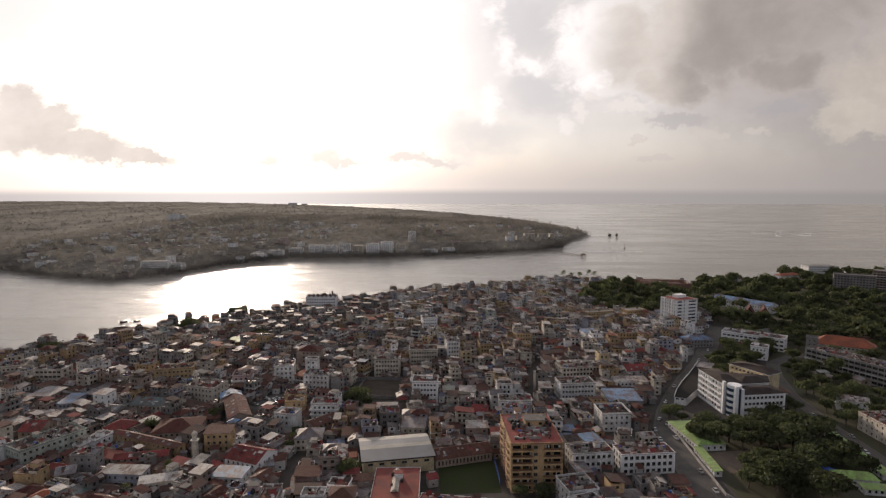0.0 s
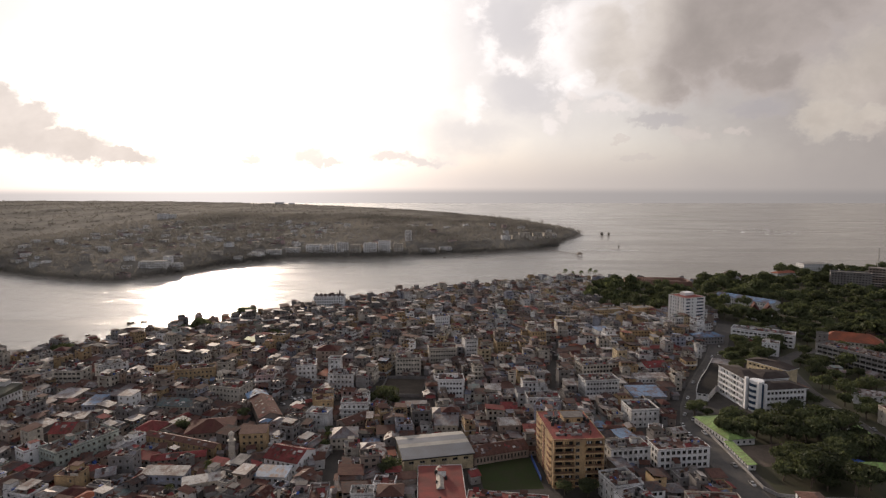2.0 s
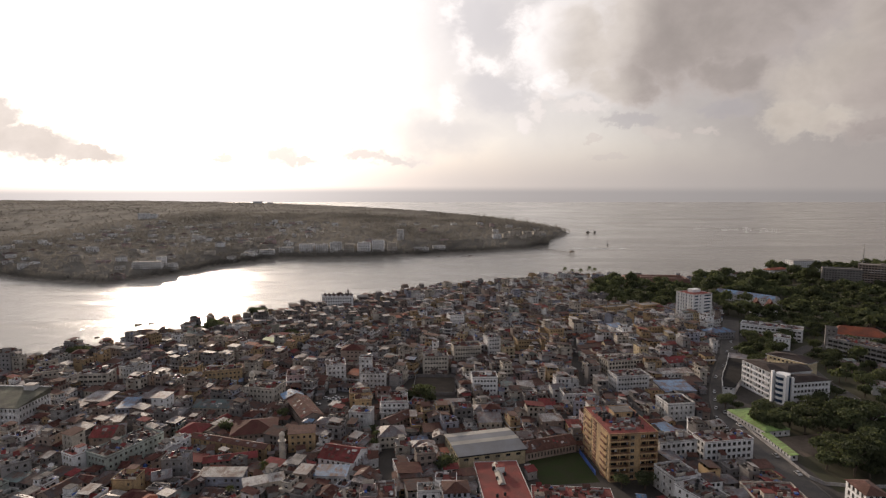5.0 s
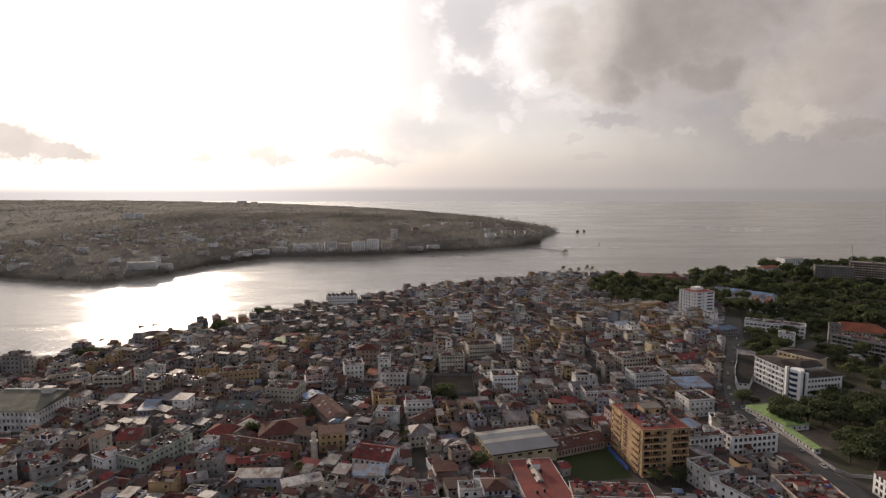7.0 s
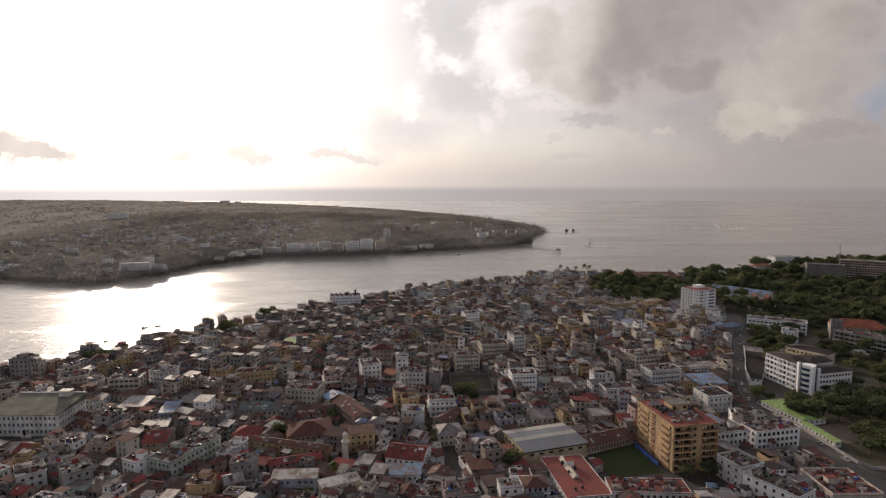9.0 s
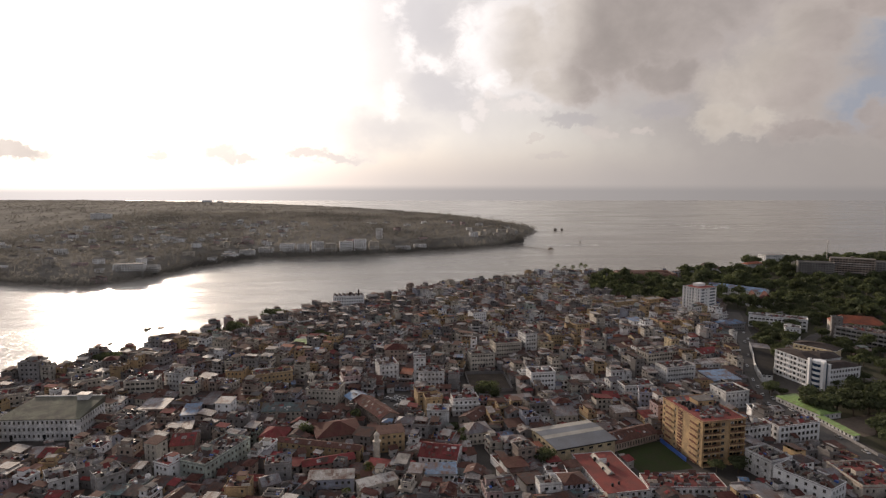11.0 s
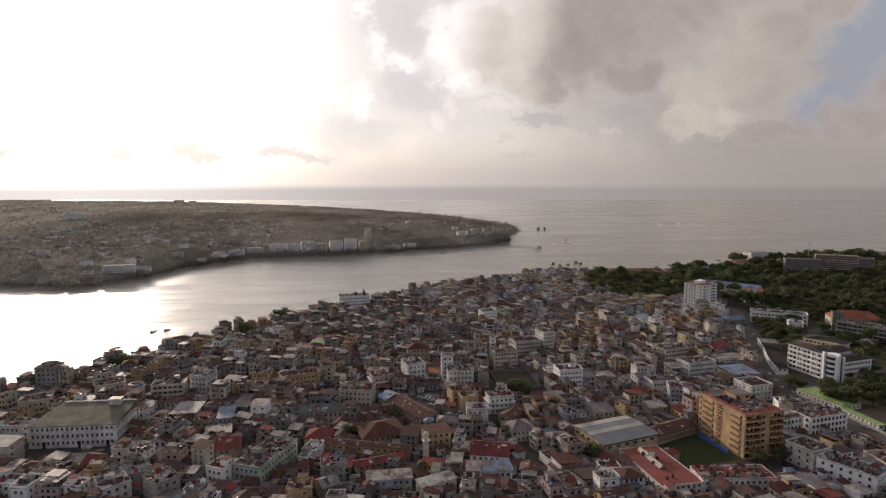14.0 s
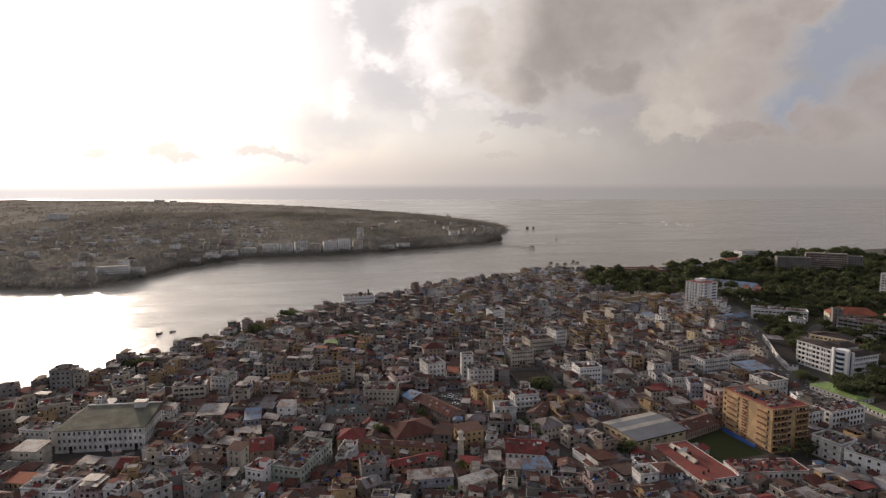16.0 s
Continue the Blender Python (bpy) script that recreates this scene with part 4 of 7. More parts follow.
def warehouse_hall():
    w, d, h = 33.4, 24.8, 7.2
    at = pose(-38.6, 276.3, GROUND, 0, 0, 14.5)
    block(-38.6, 276.3, 14.5, w, d, 1.5)
    block(-45.0, 259.5, 14.5, 14, 6, 0.5)
    ob = thing("warehouse", "cream-walled hall under a low grey metal roof", "warehouse", at)
    s = Shape("wall straw", "pane")
    found = []
    c = ((-w / 2, -d / 2), (w / 2, -d / 2), (w / 2, d / 2), (-w / 2, d / 2))
    for i in range(4):
        s.facade(c[i], c[(i + 1) % 4], 0, h, spread((w, d)[i % 2], 2.4, 2.6), [(4.7, 5.9)], found=found)
    part("wall", s, ob)
    for (px, py, pz), angle, ww, wh in found:
        part("window", window_mesh(ww, wh), ob, at=pose(px, py, pz, 0, 0, angle))
    # low roof in four bays, alternate bays of paler sheet
    edges = (-d / 2 - 0.8, -d / 2 + 10.2, -d / 2 + 13.8, -d / 2 + 20.0, d / 2 + 0.8)
    zs = (h + 0.2, h + 1.0, h + 1.15, h + 0.95, h + 0.2)
    for i, m in enumerate(("grey sheet", "pale sheet", "grey sheet", "pale sheet")):
        r = Shape(m)
        y0, y1, x = edges[i], edges[i + 1], w / 2 + 0.7
        a = [(-x, y0, zs[i]), (x, y0, zs[i]), (x, y1, zs[i + 1]), (-x, y1, zs[i + 1])]
        r.add(a + [(p[0], p[1], p[2] + 0.15) for p in a], ((3, 2, 1, 0), (4, 5, 6, 7), (0, 1, 5, 4), (1, 2, 6, 5), (2, 3, 7, 6), (3, 0, 4, 7)))
        part("roof_sheet", r, ob, ("dark grey" if i % 2 == 0 else "pale cream") + " metal roof sheeting")
    g = Shape("wall straw", "plastic black")
    for sx in (-1, 1):
        x = sx * w / 2
        g.add([(x, -d / 2, h), (x, d / 2, h), (x, d / 2, h + 0.2), (x, -d / 2 + 20.0, h + 0.95), (x, -d / 2 + 13.8, h + 1.15), (x, -d / 2 + 10.2, h + 1.0), (x, -d / 2, h + 0.26)], ((0, 1, 2, 3, 4, 5, 6),))
    g.box(-w / 2 - 0.8, -d / 2 - 1.0, h - 0.25, w / 2 + 0.8, -d / 2 - 0.8, h + 0.25, 1)
    part("gable", g, ob)


def hospital():
    """White wings with ribbon balconies, a blue-glazed stair bay and dark hipped roofs."""
    at = pose(146, 345.6, GROUND)
    ob = thing("hospital", "white five-storey hospital with dark brown roofs", "hospital", at)
    block(162, 360, 0, 42, 38, 1)
    block(180, 386, -60, 26, 14, 1)

    def wing(pts, floors, high, win, gap, seen, label):
        s = Shape("wall fresh white", "pane")
        found = []
        rows = storeys(floors, 0, high, 1.0, win[1])
        for i in range(4):
            p, q = pts[i], pts[(i + 1) % 4]
            long = math.hypot(p[0] - q[0], p[1] - q[1])
            s.facade(p, q, 0, floors * high + 0.4, spread(long, win[0], gap) if i in seen else [], rows if i in seen else [], 0.7, found=found)
        w = part("wing", s, ob, label)
        for (px, py, pz), angle, ww, wh in found:
            part("window", window_mesh(ww, wh), w, at=pose(px, py, pz, 0, 0, angle))
        # low hipped roof with overhanging eaves
        z, cx, cy = floors * high + 0.4, sum(p[0] for p in pts) / 4, sum(p[1] for p in pts) / 4
        r = Shape("roof brown sheet", "wall fresh white")
        low = [(cx + (p[0] - cx) * 1.07, cy + (p[1] - cy) * 1.07) for p in pts]
        top = [(cx + (p[0] - cx) * 0.4, cy + (p[1] - cy) * 0.25) for p in pts]
        r.add([(*p, z + 0.25) for p in low] + [(*p, z + 2.6) for p in top], [(i, (i + 1) % 4, 4 + (i + 1) % 4, 4 + i) for i in range(4)] + [(4, 5, 6, 7)])
        r.add([(*p, z) for p in low] + [(*p, z + 0.24) for p in low], [(i, (i + 1) % 4, 4 + (i + 1) % 4, 4 + i) for i in range(4)] + [(3, 2, 1, 0)], 1)
        part("roof", r, w, "dark brown hipped roof with white eaves")
        return w

    side = wing([(0.5, 6.0), (12.4, 7.6), (8.8, 35.4), (-3.0, 34.0)], 5, 3.4, (2.5, 1.9), 0.45, (3,), "tall wing with ribbon balconies")
    for i in range(5):
        band = Shape("wall fresh white")
        band.box(-28.0, -1.0, i * 3.4 + 0.2, -0.3, -0.004, i * 3.4 + 1.05)
        part("balcony", band, side, at=pose(0.5, 6.0, 0, 0, 0, 277))
    for k in range(8):
        pier = Shape("wall fresh white")
        pier.box(-27.9 + k * 3.9, -0.9, 0, -27.55 + k * 3.9, -0.006, 17.3)
        part("pier", pier, side, at=pose(0.5, 6.0, 0, 0, 0, 277))
    wing([(8.0, -3.9), (34.0, 0.9), (31.5, 14.5), (5.5, 9.7)], 4, 3.45, (2.0, 1.7), 0.45, (0,), "front wing with paired windows")
    wing([(12.6, 10.5), (31.0, 15.0), (35.0, 27.0), (10.4, 33.0)], 4, 3.9, (1.9, 1.4), 0.9, (), "middle wing under dark roofs")
    rear = wing([(36.0, 26.5), (46.0, 32.5), (32.0, 56.0), (22.0, 50.0)], 5, 3.3, (1.9, 1.4), 0.9, (3,), "cream rear wing above the dark roofs")
    rear.data.materials[0] = MATS["wall straw"]
    bay = Shape("wall fresh white", "blue glass")
    bay.tube(5.4, 2.2, 0, 18.6, 4.0, 4.0, 18)
    for i in range(5):
        bay.tube(5.4, 2.2, i * 3.5 + 1.1, i * 3.5 + 2.9, 4.06, 4.06, 18, 1, False)
    part("stair_bay", bay, ob, "rounded stair bay with blue glass")
    for x0, y0, x1, y1, h in ((-0.2, 3.9, 1.3, 5.9, 19.6), (3.6, -4.2, 5.4, -1.4, 19.2), (6.9, -4.9, 8.2, -3.2, 18.0)):
        fin = Shape("wall fresh white")
        fin.box(x0, y0, 0, x1, y1, h)
        part("fin", fin, ob)
    slot = Shape("blue glass")
    slot.box(5.4, -3.6, 0, 6.9, -2.0, 17.6)
    part("stair_window", slot, ob, "tall blue-glazed stair window")


def hotel():
    w, d, floors, high = 24.0, 22.0, 9, 3.15
    h = floors * high
    at = pose(193, 573, GROUND, 0, 0, 22)
    block(193, 573, 22, w, d, 2)
    ob = thing("hotel", "white nine-storey hotel tower with striped balconies", "hotel", at)
    s = Shape("wall fresh white", "pane")
    found = []
    s.facade((-w / 2, d / 2), (-w / 2, -d / 2), 0, h, spread(d, 2.0, 1.5), storeys(floors, 0, high, 0.6, 1.9), 0.9, found=found)
    s.facade((-w / 2, -d / 2), (w / 2, -d / 2), 0, h, [(1.5, 6.5), (8.5, 10), (14, 22.5)], storeys(floors, 0, high, 1.0, 1.4), 0.7, found=found)
    s.facade((w / 2, -d / 2), (w / 2, d / 2), 0, h, [], [])
    s.facade((w / 2, d / 2), (-w / 2, d / 2), 0, h, [], [])
    part("wall", s, ob)
    for (px, py, pz), angle, ww, wh in found:
        part("window", window_mesh(ww, wh, "blue glass"), ob, at=pose(px, py, pz, 0, 0, angle))
    for i in range(5):
        f = Shape("wall fresh white")
        y = -d / 2 + 0.6 + i * 5.2
        f.box(-w / 2 - 0.7, y - 0.35, 0, -w / 2 - 0.003, y + 0.35, h + 0.6)
        part("fin", f, ob)
    for k, shape in add_roof("flat", w, d, h, "red deck", "white", random.Random(1))[:2]:
        part(k, shape, ob)
    r = Shape("wall fresh white")
    r.box(-2, 0, h + 0.2, 8, 7, h + 3.0)
    part("lift_housing", r, ob)


def street_terrace():
    """Long curved white market building along the main street."""
    path = [(122.5, 364), (128.5, 378), (137, 394), (148, 412), (158, 430), (165, 443)]
    ob = thing("street_building", "long curving white building with a dark roof", "building", pose(0, 0, 0))
    wide = [7, 10, 13, 14, 14, 13]
    left, right = [], []
    for i, (x, y) in enumerate(path):
        ax, ay = path[max(i - 1, 0)]
        bx, by = path[min(i + 1, len(path) - 1)]
        k = math.hypot(bx - ax, by - ay)
        left.append((x, y))
        right.append((x + (by - ay) / k * wide[i], y - (bx - ax) / k * wide[i]))
    z0, z1 = GROUND, GROUND + 4.6
    wall = Shape("wall white", "pane")
    for i in range(len(path) - 1):
        a, b = left[i + 1], left[i]
        long = math.hypot(a[0] - b[0], a[1] - b[1])
        wall.facade(a, b, z0, z1, spread(long, 1.6, 1.8), [(z0 + 0.9, z0 + 2.3), (z0 + 3.4, z0 + 4.3)])
        wall.facade(right[i], right[i + 1], z0, z1, [], [])
        block((a[0] + b[0]) / 2 + 5, (a[1] + b[1]) / 2 - 3, 60, long + 2, 16, 0)
    wall.facade(left[0], right[0], z0, z1, [(1, 2.6), (4, 5.6)], [(z0 + 3.2, z0 + 4.3)])
    wall.facade(right[-1], left[-1], z0, z1, [], [])
    part("wall", wall, ob)
    roof = Shape("roof pitch", "wall white", "roof grey iron")
    for i in range(len(path) - 1):
        roof.quad((*left[i], z1), (*right[i], z1), (*right[i + 1], z1), (*left[i + 1], z1), 2 if i > 3 else 0)
        (ax, ay), (bx, by) = left[i], left[i + 1]
        k = math.hypot(bx - ax, by - ay)
        nx, ny = (by - ay) / k * 0.4, -(bx - ax) / k * 0.4
        nx, ny = nx * 0.4, ny * 0.4
        vs = [(ax - nx, ay - ny, z1 - 0.1), (bx - nx, by - ny, z1 - 0.1), (bx + nx, by + ny, z1 - 0.1), (ax + nx, ay + ny, z1 - 0.1)]
        roof.add(vs + [(p[0], p[1], z1 + 0.5) for p in vs], ((4, 5, 6, 7), (0, 1, 5, 4), (1, 2, 6, 5), (2, 3, 7, 6), (3, 0, 4, 7)), 1)
    part("roof", roof, ob, "dark felt roof behind a white parapet")


def mosque():
    ob, at, top = hero("mosque", "cream plastered mosque with a domed minaret", "mosque", -170, 356, -14, 20, 15, 3, "cream", "concrete", "flat")
    t = Shape("wall cream", "pane")
    t.tube(-9.5, 1, 0, 11.5, 1.9, 1.8, 12)
    t.tube(-9.5, 1, 11.5, 12.0, 2.5, 2.5, 12)
    t.tube(-9.5, 1, 12.0, 14.2, 1.6, 1.5, 12)
    t.tube(-9.5, 1, 14.2, 14.6, 1.9, 1.9, 12)
    for i in range(6):
        a = i * math.tau / 6
        t.box(-9.5 + 1.45 * math.cos(a) - 0.25, 1 + 1.45 * math.sin(a) - 0.25, 12.3, -9.5 + 1.45 * math.cos(a) + 0.25, 1 + 1.45 * math.sin(a) + 0.25, 13.8, 1)
    m = part("minaret", t, ob, "pale round minaret with a gallery")
    dome = Shape("wall cream")
    dome.lathe(-9.5, 1, [(1.45, 14.6), (1.7, 15.2), (1.55, 16.0), (1.0, 16.7), (0.35, 17.1), (0.06, 17.4), (0.05, 18.3)], 14)
    part("dome", dome, m, smooth=True)


def old_minaret():
    at = pose(-137.8, 273.2, GROUND)
    ob = thing("minaret", "pale stone minaret with a domed lantern", "minaret", at)
    block(-137.8, 273.2, 0, 4, 4)
    block(-136.5, 266, 0, 8, 10, 0)
    t = Shape("wall cream", "pane")
    t.tube(0, 0, 0, 9.5, 1.7, 1.5, 10)
    t.tube(0, 0, 9.5, 9.9, 2.1, 2.1, 10)
    t.tube(0, 0, 9.9, 12.2, 1.3, 1.2, 10)
    part("shaft", t, ob)
    dome = Shape("wall cream")
    dome.lathe(0, 0, [(1.35, 12.2), (1.5, 12.7), (1.2, 13.5), (0.5, 14.1), (0.05, 14.6)], 12)
    part("dome", dome, ob, smooth=True)


def school():
    w, d, floors = 42.5, 26.0, 3
    at = pose(-314, 326, GROUND, 0, 0, -3)
    block(-314, 326, -3, w, d, 1)
    block(-314, 308, -3, 46, 8, 0)
    ob = thing("school", "long pale building with an olive-green roof", "school", at)
    s = Shape("wall white", "pane")
    found = []
    c = ((-w / 2, -d / 2), (w / 2, -d / 2), (w / 2, d / 2), (-w / 2, d / 2))
    for i in range(4):
        s.facade(c[i], c[(i + 1) % 4], 0, 11.8, spread((w, d)[i % 2], 1.1, 1.25) if i != 2 else [], storeys(floors, 0.6, 3.65, 1.2, 1.6) if i != 2 else [], found=found)
    part("wall", s, ob)
    for (px, py, pz), angle, ww, wh in found:
        part("window", window_mesh(ww, wh), ob, at=pose(px, py, pz, 0, 0, angle))
    for i in range(3):
        b = Shape("wall white")
        b.box(-w / 2 - 0.25, -d / 2 - 0.25, i * 3.65 + 0.6, w / 2 + 0.25, -d / 2 - 0.003, i * 3.65 + 0.9)
        part("cornice", b, ob)
    for x in (-14, 3, 17):
        door = Shape("pane")
        door.tube(0, 0, 0, 3.4, 1.3, 1.3, 12)
        part("arch", door, ob, at=pose(x, -d / 2 + 0.95, 0.02))
    r = Shape("roof olive", "wall white")
    r.add([(-w / 2 - .5, -d / 2 - .5, 11.8), (w / 2 + .5, -d / 2 - .5, 11.8), (w / 2 + .5, d / 2, 14.8), (-w / 2 + 5, d / 2, 14.8), (-w / 2 - .5, -d / 2 - .5, 11.5), (w / 2 + .5, -d / 2 - .5, 11.5), (w / 2 + .5, d / 2, 11.5), (-w / 2 - .5, d / 2, 11.5)],
          ((0, 1, 2, 3), (4, 5, 1, 0), (5, 6, 2, 1), (7, 4, 0, 3), (6, 7, 3, 2)))
    r.box(-w / 2 + 5, d / 2 - 0.4, 14.8, w / 2 + 0.6, d / 2 + 0.4, 15.3, 1)
    part("roof", r, ob)
    hut = Shape("wall white", "roof pale iron")
    hut.box(9, d / 2 - 5, 13.4, 15, d / 2 - 0.5, 17.2)
    hut.box(8.7, d / 2 - 5.3, 17.2, 15.3, d / 2 - 0.2, 17.4, 1)
    part("roof_hut", hut, ob, "small white roof housing")


def shore_factory():
    ob, at, top = hero("factory", "white waterside works with a row of sawtooth roofs", "factory", -172, 641, 5, 33, 15, 4, "fresh white", "dark iron", "flat", near=False, tidy=True, win=(1.3, 1.5), gap=(1.2, 2.0))
    block(-172, 628, 5, 36, 9, 0)
    for i in range(7):
        # one bay: steep glazed side, long dark slope, white gable wall
        s = Shape("roof dark iron", "wall fresh white")
        x0, x1, y0, y1, z0, z1 = -16.2 + i * 4.63, -16.2 + i * 4.63 + 4.4, -7.4, 7.0, 12.8, 15.6
        s.add([(x0, y0, z0), (x1, y0, z0), (x0 + 0.9, y0, z1), (x0, y1, z0), (x1, y1, z0), (x0 + 0.9, y1, z1)], ((1, 4, 5, 2), (0, 2, 5, 3), (4, 3, 5)))
        s.add([(x0, y0, z0), (x1, y0, z0), (x0 + 0.9, y0, z1)], ((0, 1, 2),), 1)
        part("roof_bay", s, ob, "dark sawtooth bay with a white gable")
    s = Shape("roof dark iron")
    s.tube(11, 3, 0, 19, 1.1, 0.9, 10)
    part("chimney", s, ob, "tall dark chimney")
    s = Shape("roof dark iron", "steel")
    for x in (1.0, 3.4):
        for y in (1.0, 3.4):
            s.box(x - 0.12, y - 0.12, 9.4, x + 0.12, y + 0.12, 14.2, 1)
    s.box(0.5, 0.5, 14.2, 3.9, 3.9, 16.6)
    part("roof_tank", s, ob, "square tank on a steel frame")


def chapel():
    """White chapel under two steep red gables."""
    ob = thing("church", "white church with two steep red gabled roofs", "church", pose(279, 602, GROUND, 0, 0, -24))
    block(279, 602, -24, 28, 24, 3)
    for x in (-6.4, 6.4):
        wall = Shape("wall fresh white", "pane")
        for p, q, cols in (((-6, -10), (6, -10), [(1.5, 3.0), (5.2, 6.8), (9.0, 10.5)]), ((6, -10), (6, 10), spread(20, 1.4, 2.4)), ((6, 10), (-6, 10), []), ((-6, 10), (-6, -10), spread(20, 1.4, 2.4))):
            wall.facade(p, q, 0, 6.5, cols, [(1.8, 5.2)] if cols else [])
        nave = part("nave", wall, ob, at=pose(x, 0, 0))
        roof = Shape("roof maroon iron", "roof maroon iron")
        roof.gable(20, 12, 6.5, 9.5, 0.5, 0.2, 0, 1)
        part("roof", roof, nave, "steep dark red gable roof", at=pose(0, 0, 0, 0, 0, 90))


def rooflight():
    """Long gabled rooflight along the red roof of the white flats."""
    at = pose(-34.4, 246.5, GROUND + 5.4, 0, 0, 4)
    ob = thing("rooflight", "long pale gabled rooflight on a red roof", "rooflight", at)
    s = Shape("wall fresh white")
    s.box(-1.0, -9, 0, 1.0, 9, 0.5)
    part("kerb", s, ob)
    r = Shape("wall cream")
    r.gable(18.4, 2.3, 0, 0.9)
    part("glazing", r, ob, "pale weathered sheet glazing", at=pose(0, 0, 0.5, 0, 0, 90))


surface("roof brown sheet", (0.045, 0.033, 0.030), rough=0.85, worn=0.4, gloss=0.1)
surface("louvre", (0.20, 0.085, 0.06), worn=0.3)
surface("grey sheet", (0.145, 0.155, 0.175), rough=0.6, worn=0.3)
surface("pale sheet", (0.38, 0.36, 0.32), rough=0.6, worn=0.3)
orange_flats()
warehouse_hall()
hospital()
hotel()
street_terrace()
mosque()
old_minaret()
school()
shore_factory()
hero("apartment_block", "low white flats with a red flat roof", "apartment building", -33.6, 240.5, 4, 20, 37, 2, "white", "red deck", "flat", 5, tidy=True, high=2.5)
rooflight()
hero("office_block", "low white office block with a red roof", "office building", -6, 227, -6, 33, 12, 2, "white", "red deck", "flat", 3)
hero("apartment_block", "white four-storey flats with a cluttered roof", "apartment building", 79.9, 276, 9, 26, 11, 3, "fresh white", "rusty iron", "flat", 4, gap=(1.0, 2.0), win=(1.7, 1.7), high=3.2)
hero("house", "low shed under dark rusted sheets", "house", 62, 257, 8, 13, 9, 1, "bare concrete", "dark iron", "shed")
hero("house", "low store with a stained flat roof", "house", 78, 259, 10, 12, 9, 1, "grey", "concrete", "flat", 2)
hero("house", "low hut under brown iron sheets", "house", 91, 259, 4, 7, 7, 1, "tan", "rusty iron", "shed")
hero("apartment_block", "grey-white three-storey flats with a dirty roof", "apartment building", 54, 274, 11, 20, 11, 3, "white", "concrete", "flat", 5, gap=(0.9, 2.0), win=(1.5, 1.6), high=3.4)
hero("apartment_block", "pale mint four-storey flats beside a tower", "apartment building", 43, 240.8, 16, 13, 14, 3, "white", "concrete", "flat", 4)
hero("apartment_block", "pale four-storey wing with a stained flat roof", "apartment building", 48, 221, 26, 12, 24, 3, "fresh white", "concrete", "flat", 5)
hero("house", "low building with a worn orange-red flat roof", "house", 78, 224, -3, 21, 22, 2, "cream", "red deck", "flat", 4)
hero("apartment_block", "white arcaded three-storey building", "apartment building", 116, 226, -3, 9, 13, 3, "fresh white", "rusty iron", "hip", win=(1.6, 1.9), gap=(0.8, 0.9))
hero("warehouse", "long brown-roofed building behind the field", "warehouse", -7.3, 281, 21, 29, 12, 1, "tan", "rusty iron", "gable", high=4.2, win=(0.9, 2.2), gap=(0.9, 2.0), rise=2.6)
hero("apartment_block", "lilac-white four-storey house with dark windows", "house", 23.5, 322, -20, 13, 12, 4, "pale blue", "concrete", "flat", 3, high=2.9, gap=(0.9, 1.2))
hero("house", "low house with a blue-grey metal roof", "house", -33.3, 308.5, 1, 12.5, 12, 2, "cream", "grey iron", "shed")
hero("house", "small house with a bright red metal roof", "house", 2.5, 332.9, -3, 9, 11, 2, "tan", "red iron", "gable")
hero("house", "low house under white metal sheets", "house", 0.7, 308.5, 5, 11.5, 9, 2, "tan", "pale iron", "shed")
hero("house", "low house with a faded blue metal roof", "house", -109, 248, -3, 14, 9, 2, "white", "blue iron", "shed")
hero("house", "courtyard house with maroon iron roofs", "house", -160.6, 266.5, 15, 24, 7, 2, "tan", "red iron", "gable", high=2.3)
hero("house", "long low ochre building with a rusty roof", "house", -166, 281, -19, 44, 5.5, 2, "ochre", "rusty iron", "gable", gap=(2.2, 2.0))
hero("house", "two-storey house under long pale roof sheets", "house", -157.3, 246.8, 0, 19.5, 7, 2, "pale blue", "pale iron", "shed")
hero("house", "yellowish two-storey house with a pale roof", "house", -137.2, 240.3, 22, 17, 6, 2, "cream", "pale iron", "shed")
hero("house", "small white house with a red roof deck", "house", -58, 241, -3, 9, 7, 2, "fresh white", "red deck", "flat", 1)
hero("house", "white walls round a burnt-out dark roof", "house", 76.4, 327, 7, 16, 15, 3, "white", "black felt", "flat", 1)
hero("house", "small cream tower house", "house", 77.3, 302, -17, 7, 9, 2, "fresh white", "concrete", "flat", 1)
hero("house", "bare concrete three-storey house under construction", "house", -47.9, 317.5, 10, 10.5, 10, 3, "bare concrete", "concrete", "flat", 1, win=(1.7, 1.7), gap=(0.7, 0.7))
hero("house", "house with a bright blue metal roof", "house", 58.5, 295, 21, 9, 10, 2, "cream", "blue iron", "shed")
hero("house", "ochre-fronted three-storey house by a car park", "house", -105.5, 331.3, 7, 9.8, 8, 3, "ochre", "rusty iron", "flat", 1)
hero("apartment_block", "white six-storey flats with an ochre stair panel", "apartment building", -103, 374, -4, 17, 12, 4, "white", "concrete", "flat", 2)
hero("stair_tower", "tall white stair tower with a flat roof", "stair tower", -110, 383.2, -4, 8, 6, 6, "white", "concrete", "flat", sides=1)
hero("apartment_block", "white four-storey flats by a car park", "apartment building", -132, 393, 12, 13, 16, 4, "white", "grey iron", "flat", 3)
hero("house", "small cream house with a grey pyramid roof", "house", -86, 292, 10, 14, 13, 2, "cream", "grey iron", "hip", rise=3.2)
hero("house", "yellow house with a red pyramid roof", "house", -190, 297, -10, 13, 13, 2, "ochre", "red iron", "hip", rise=3.0)
hero("apartment_block", "long yellow three-storey building with roof posts", "apartment building", -208, 388, 18, 25, 10, 3, "ochre", "concrete", "flat", 5)
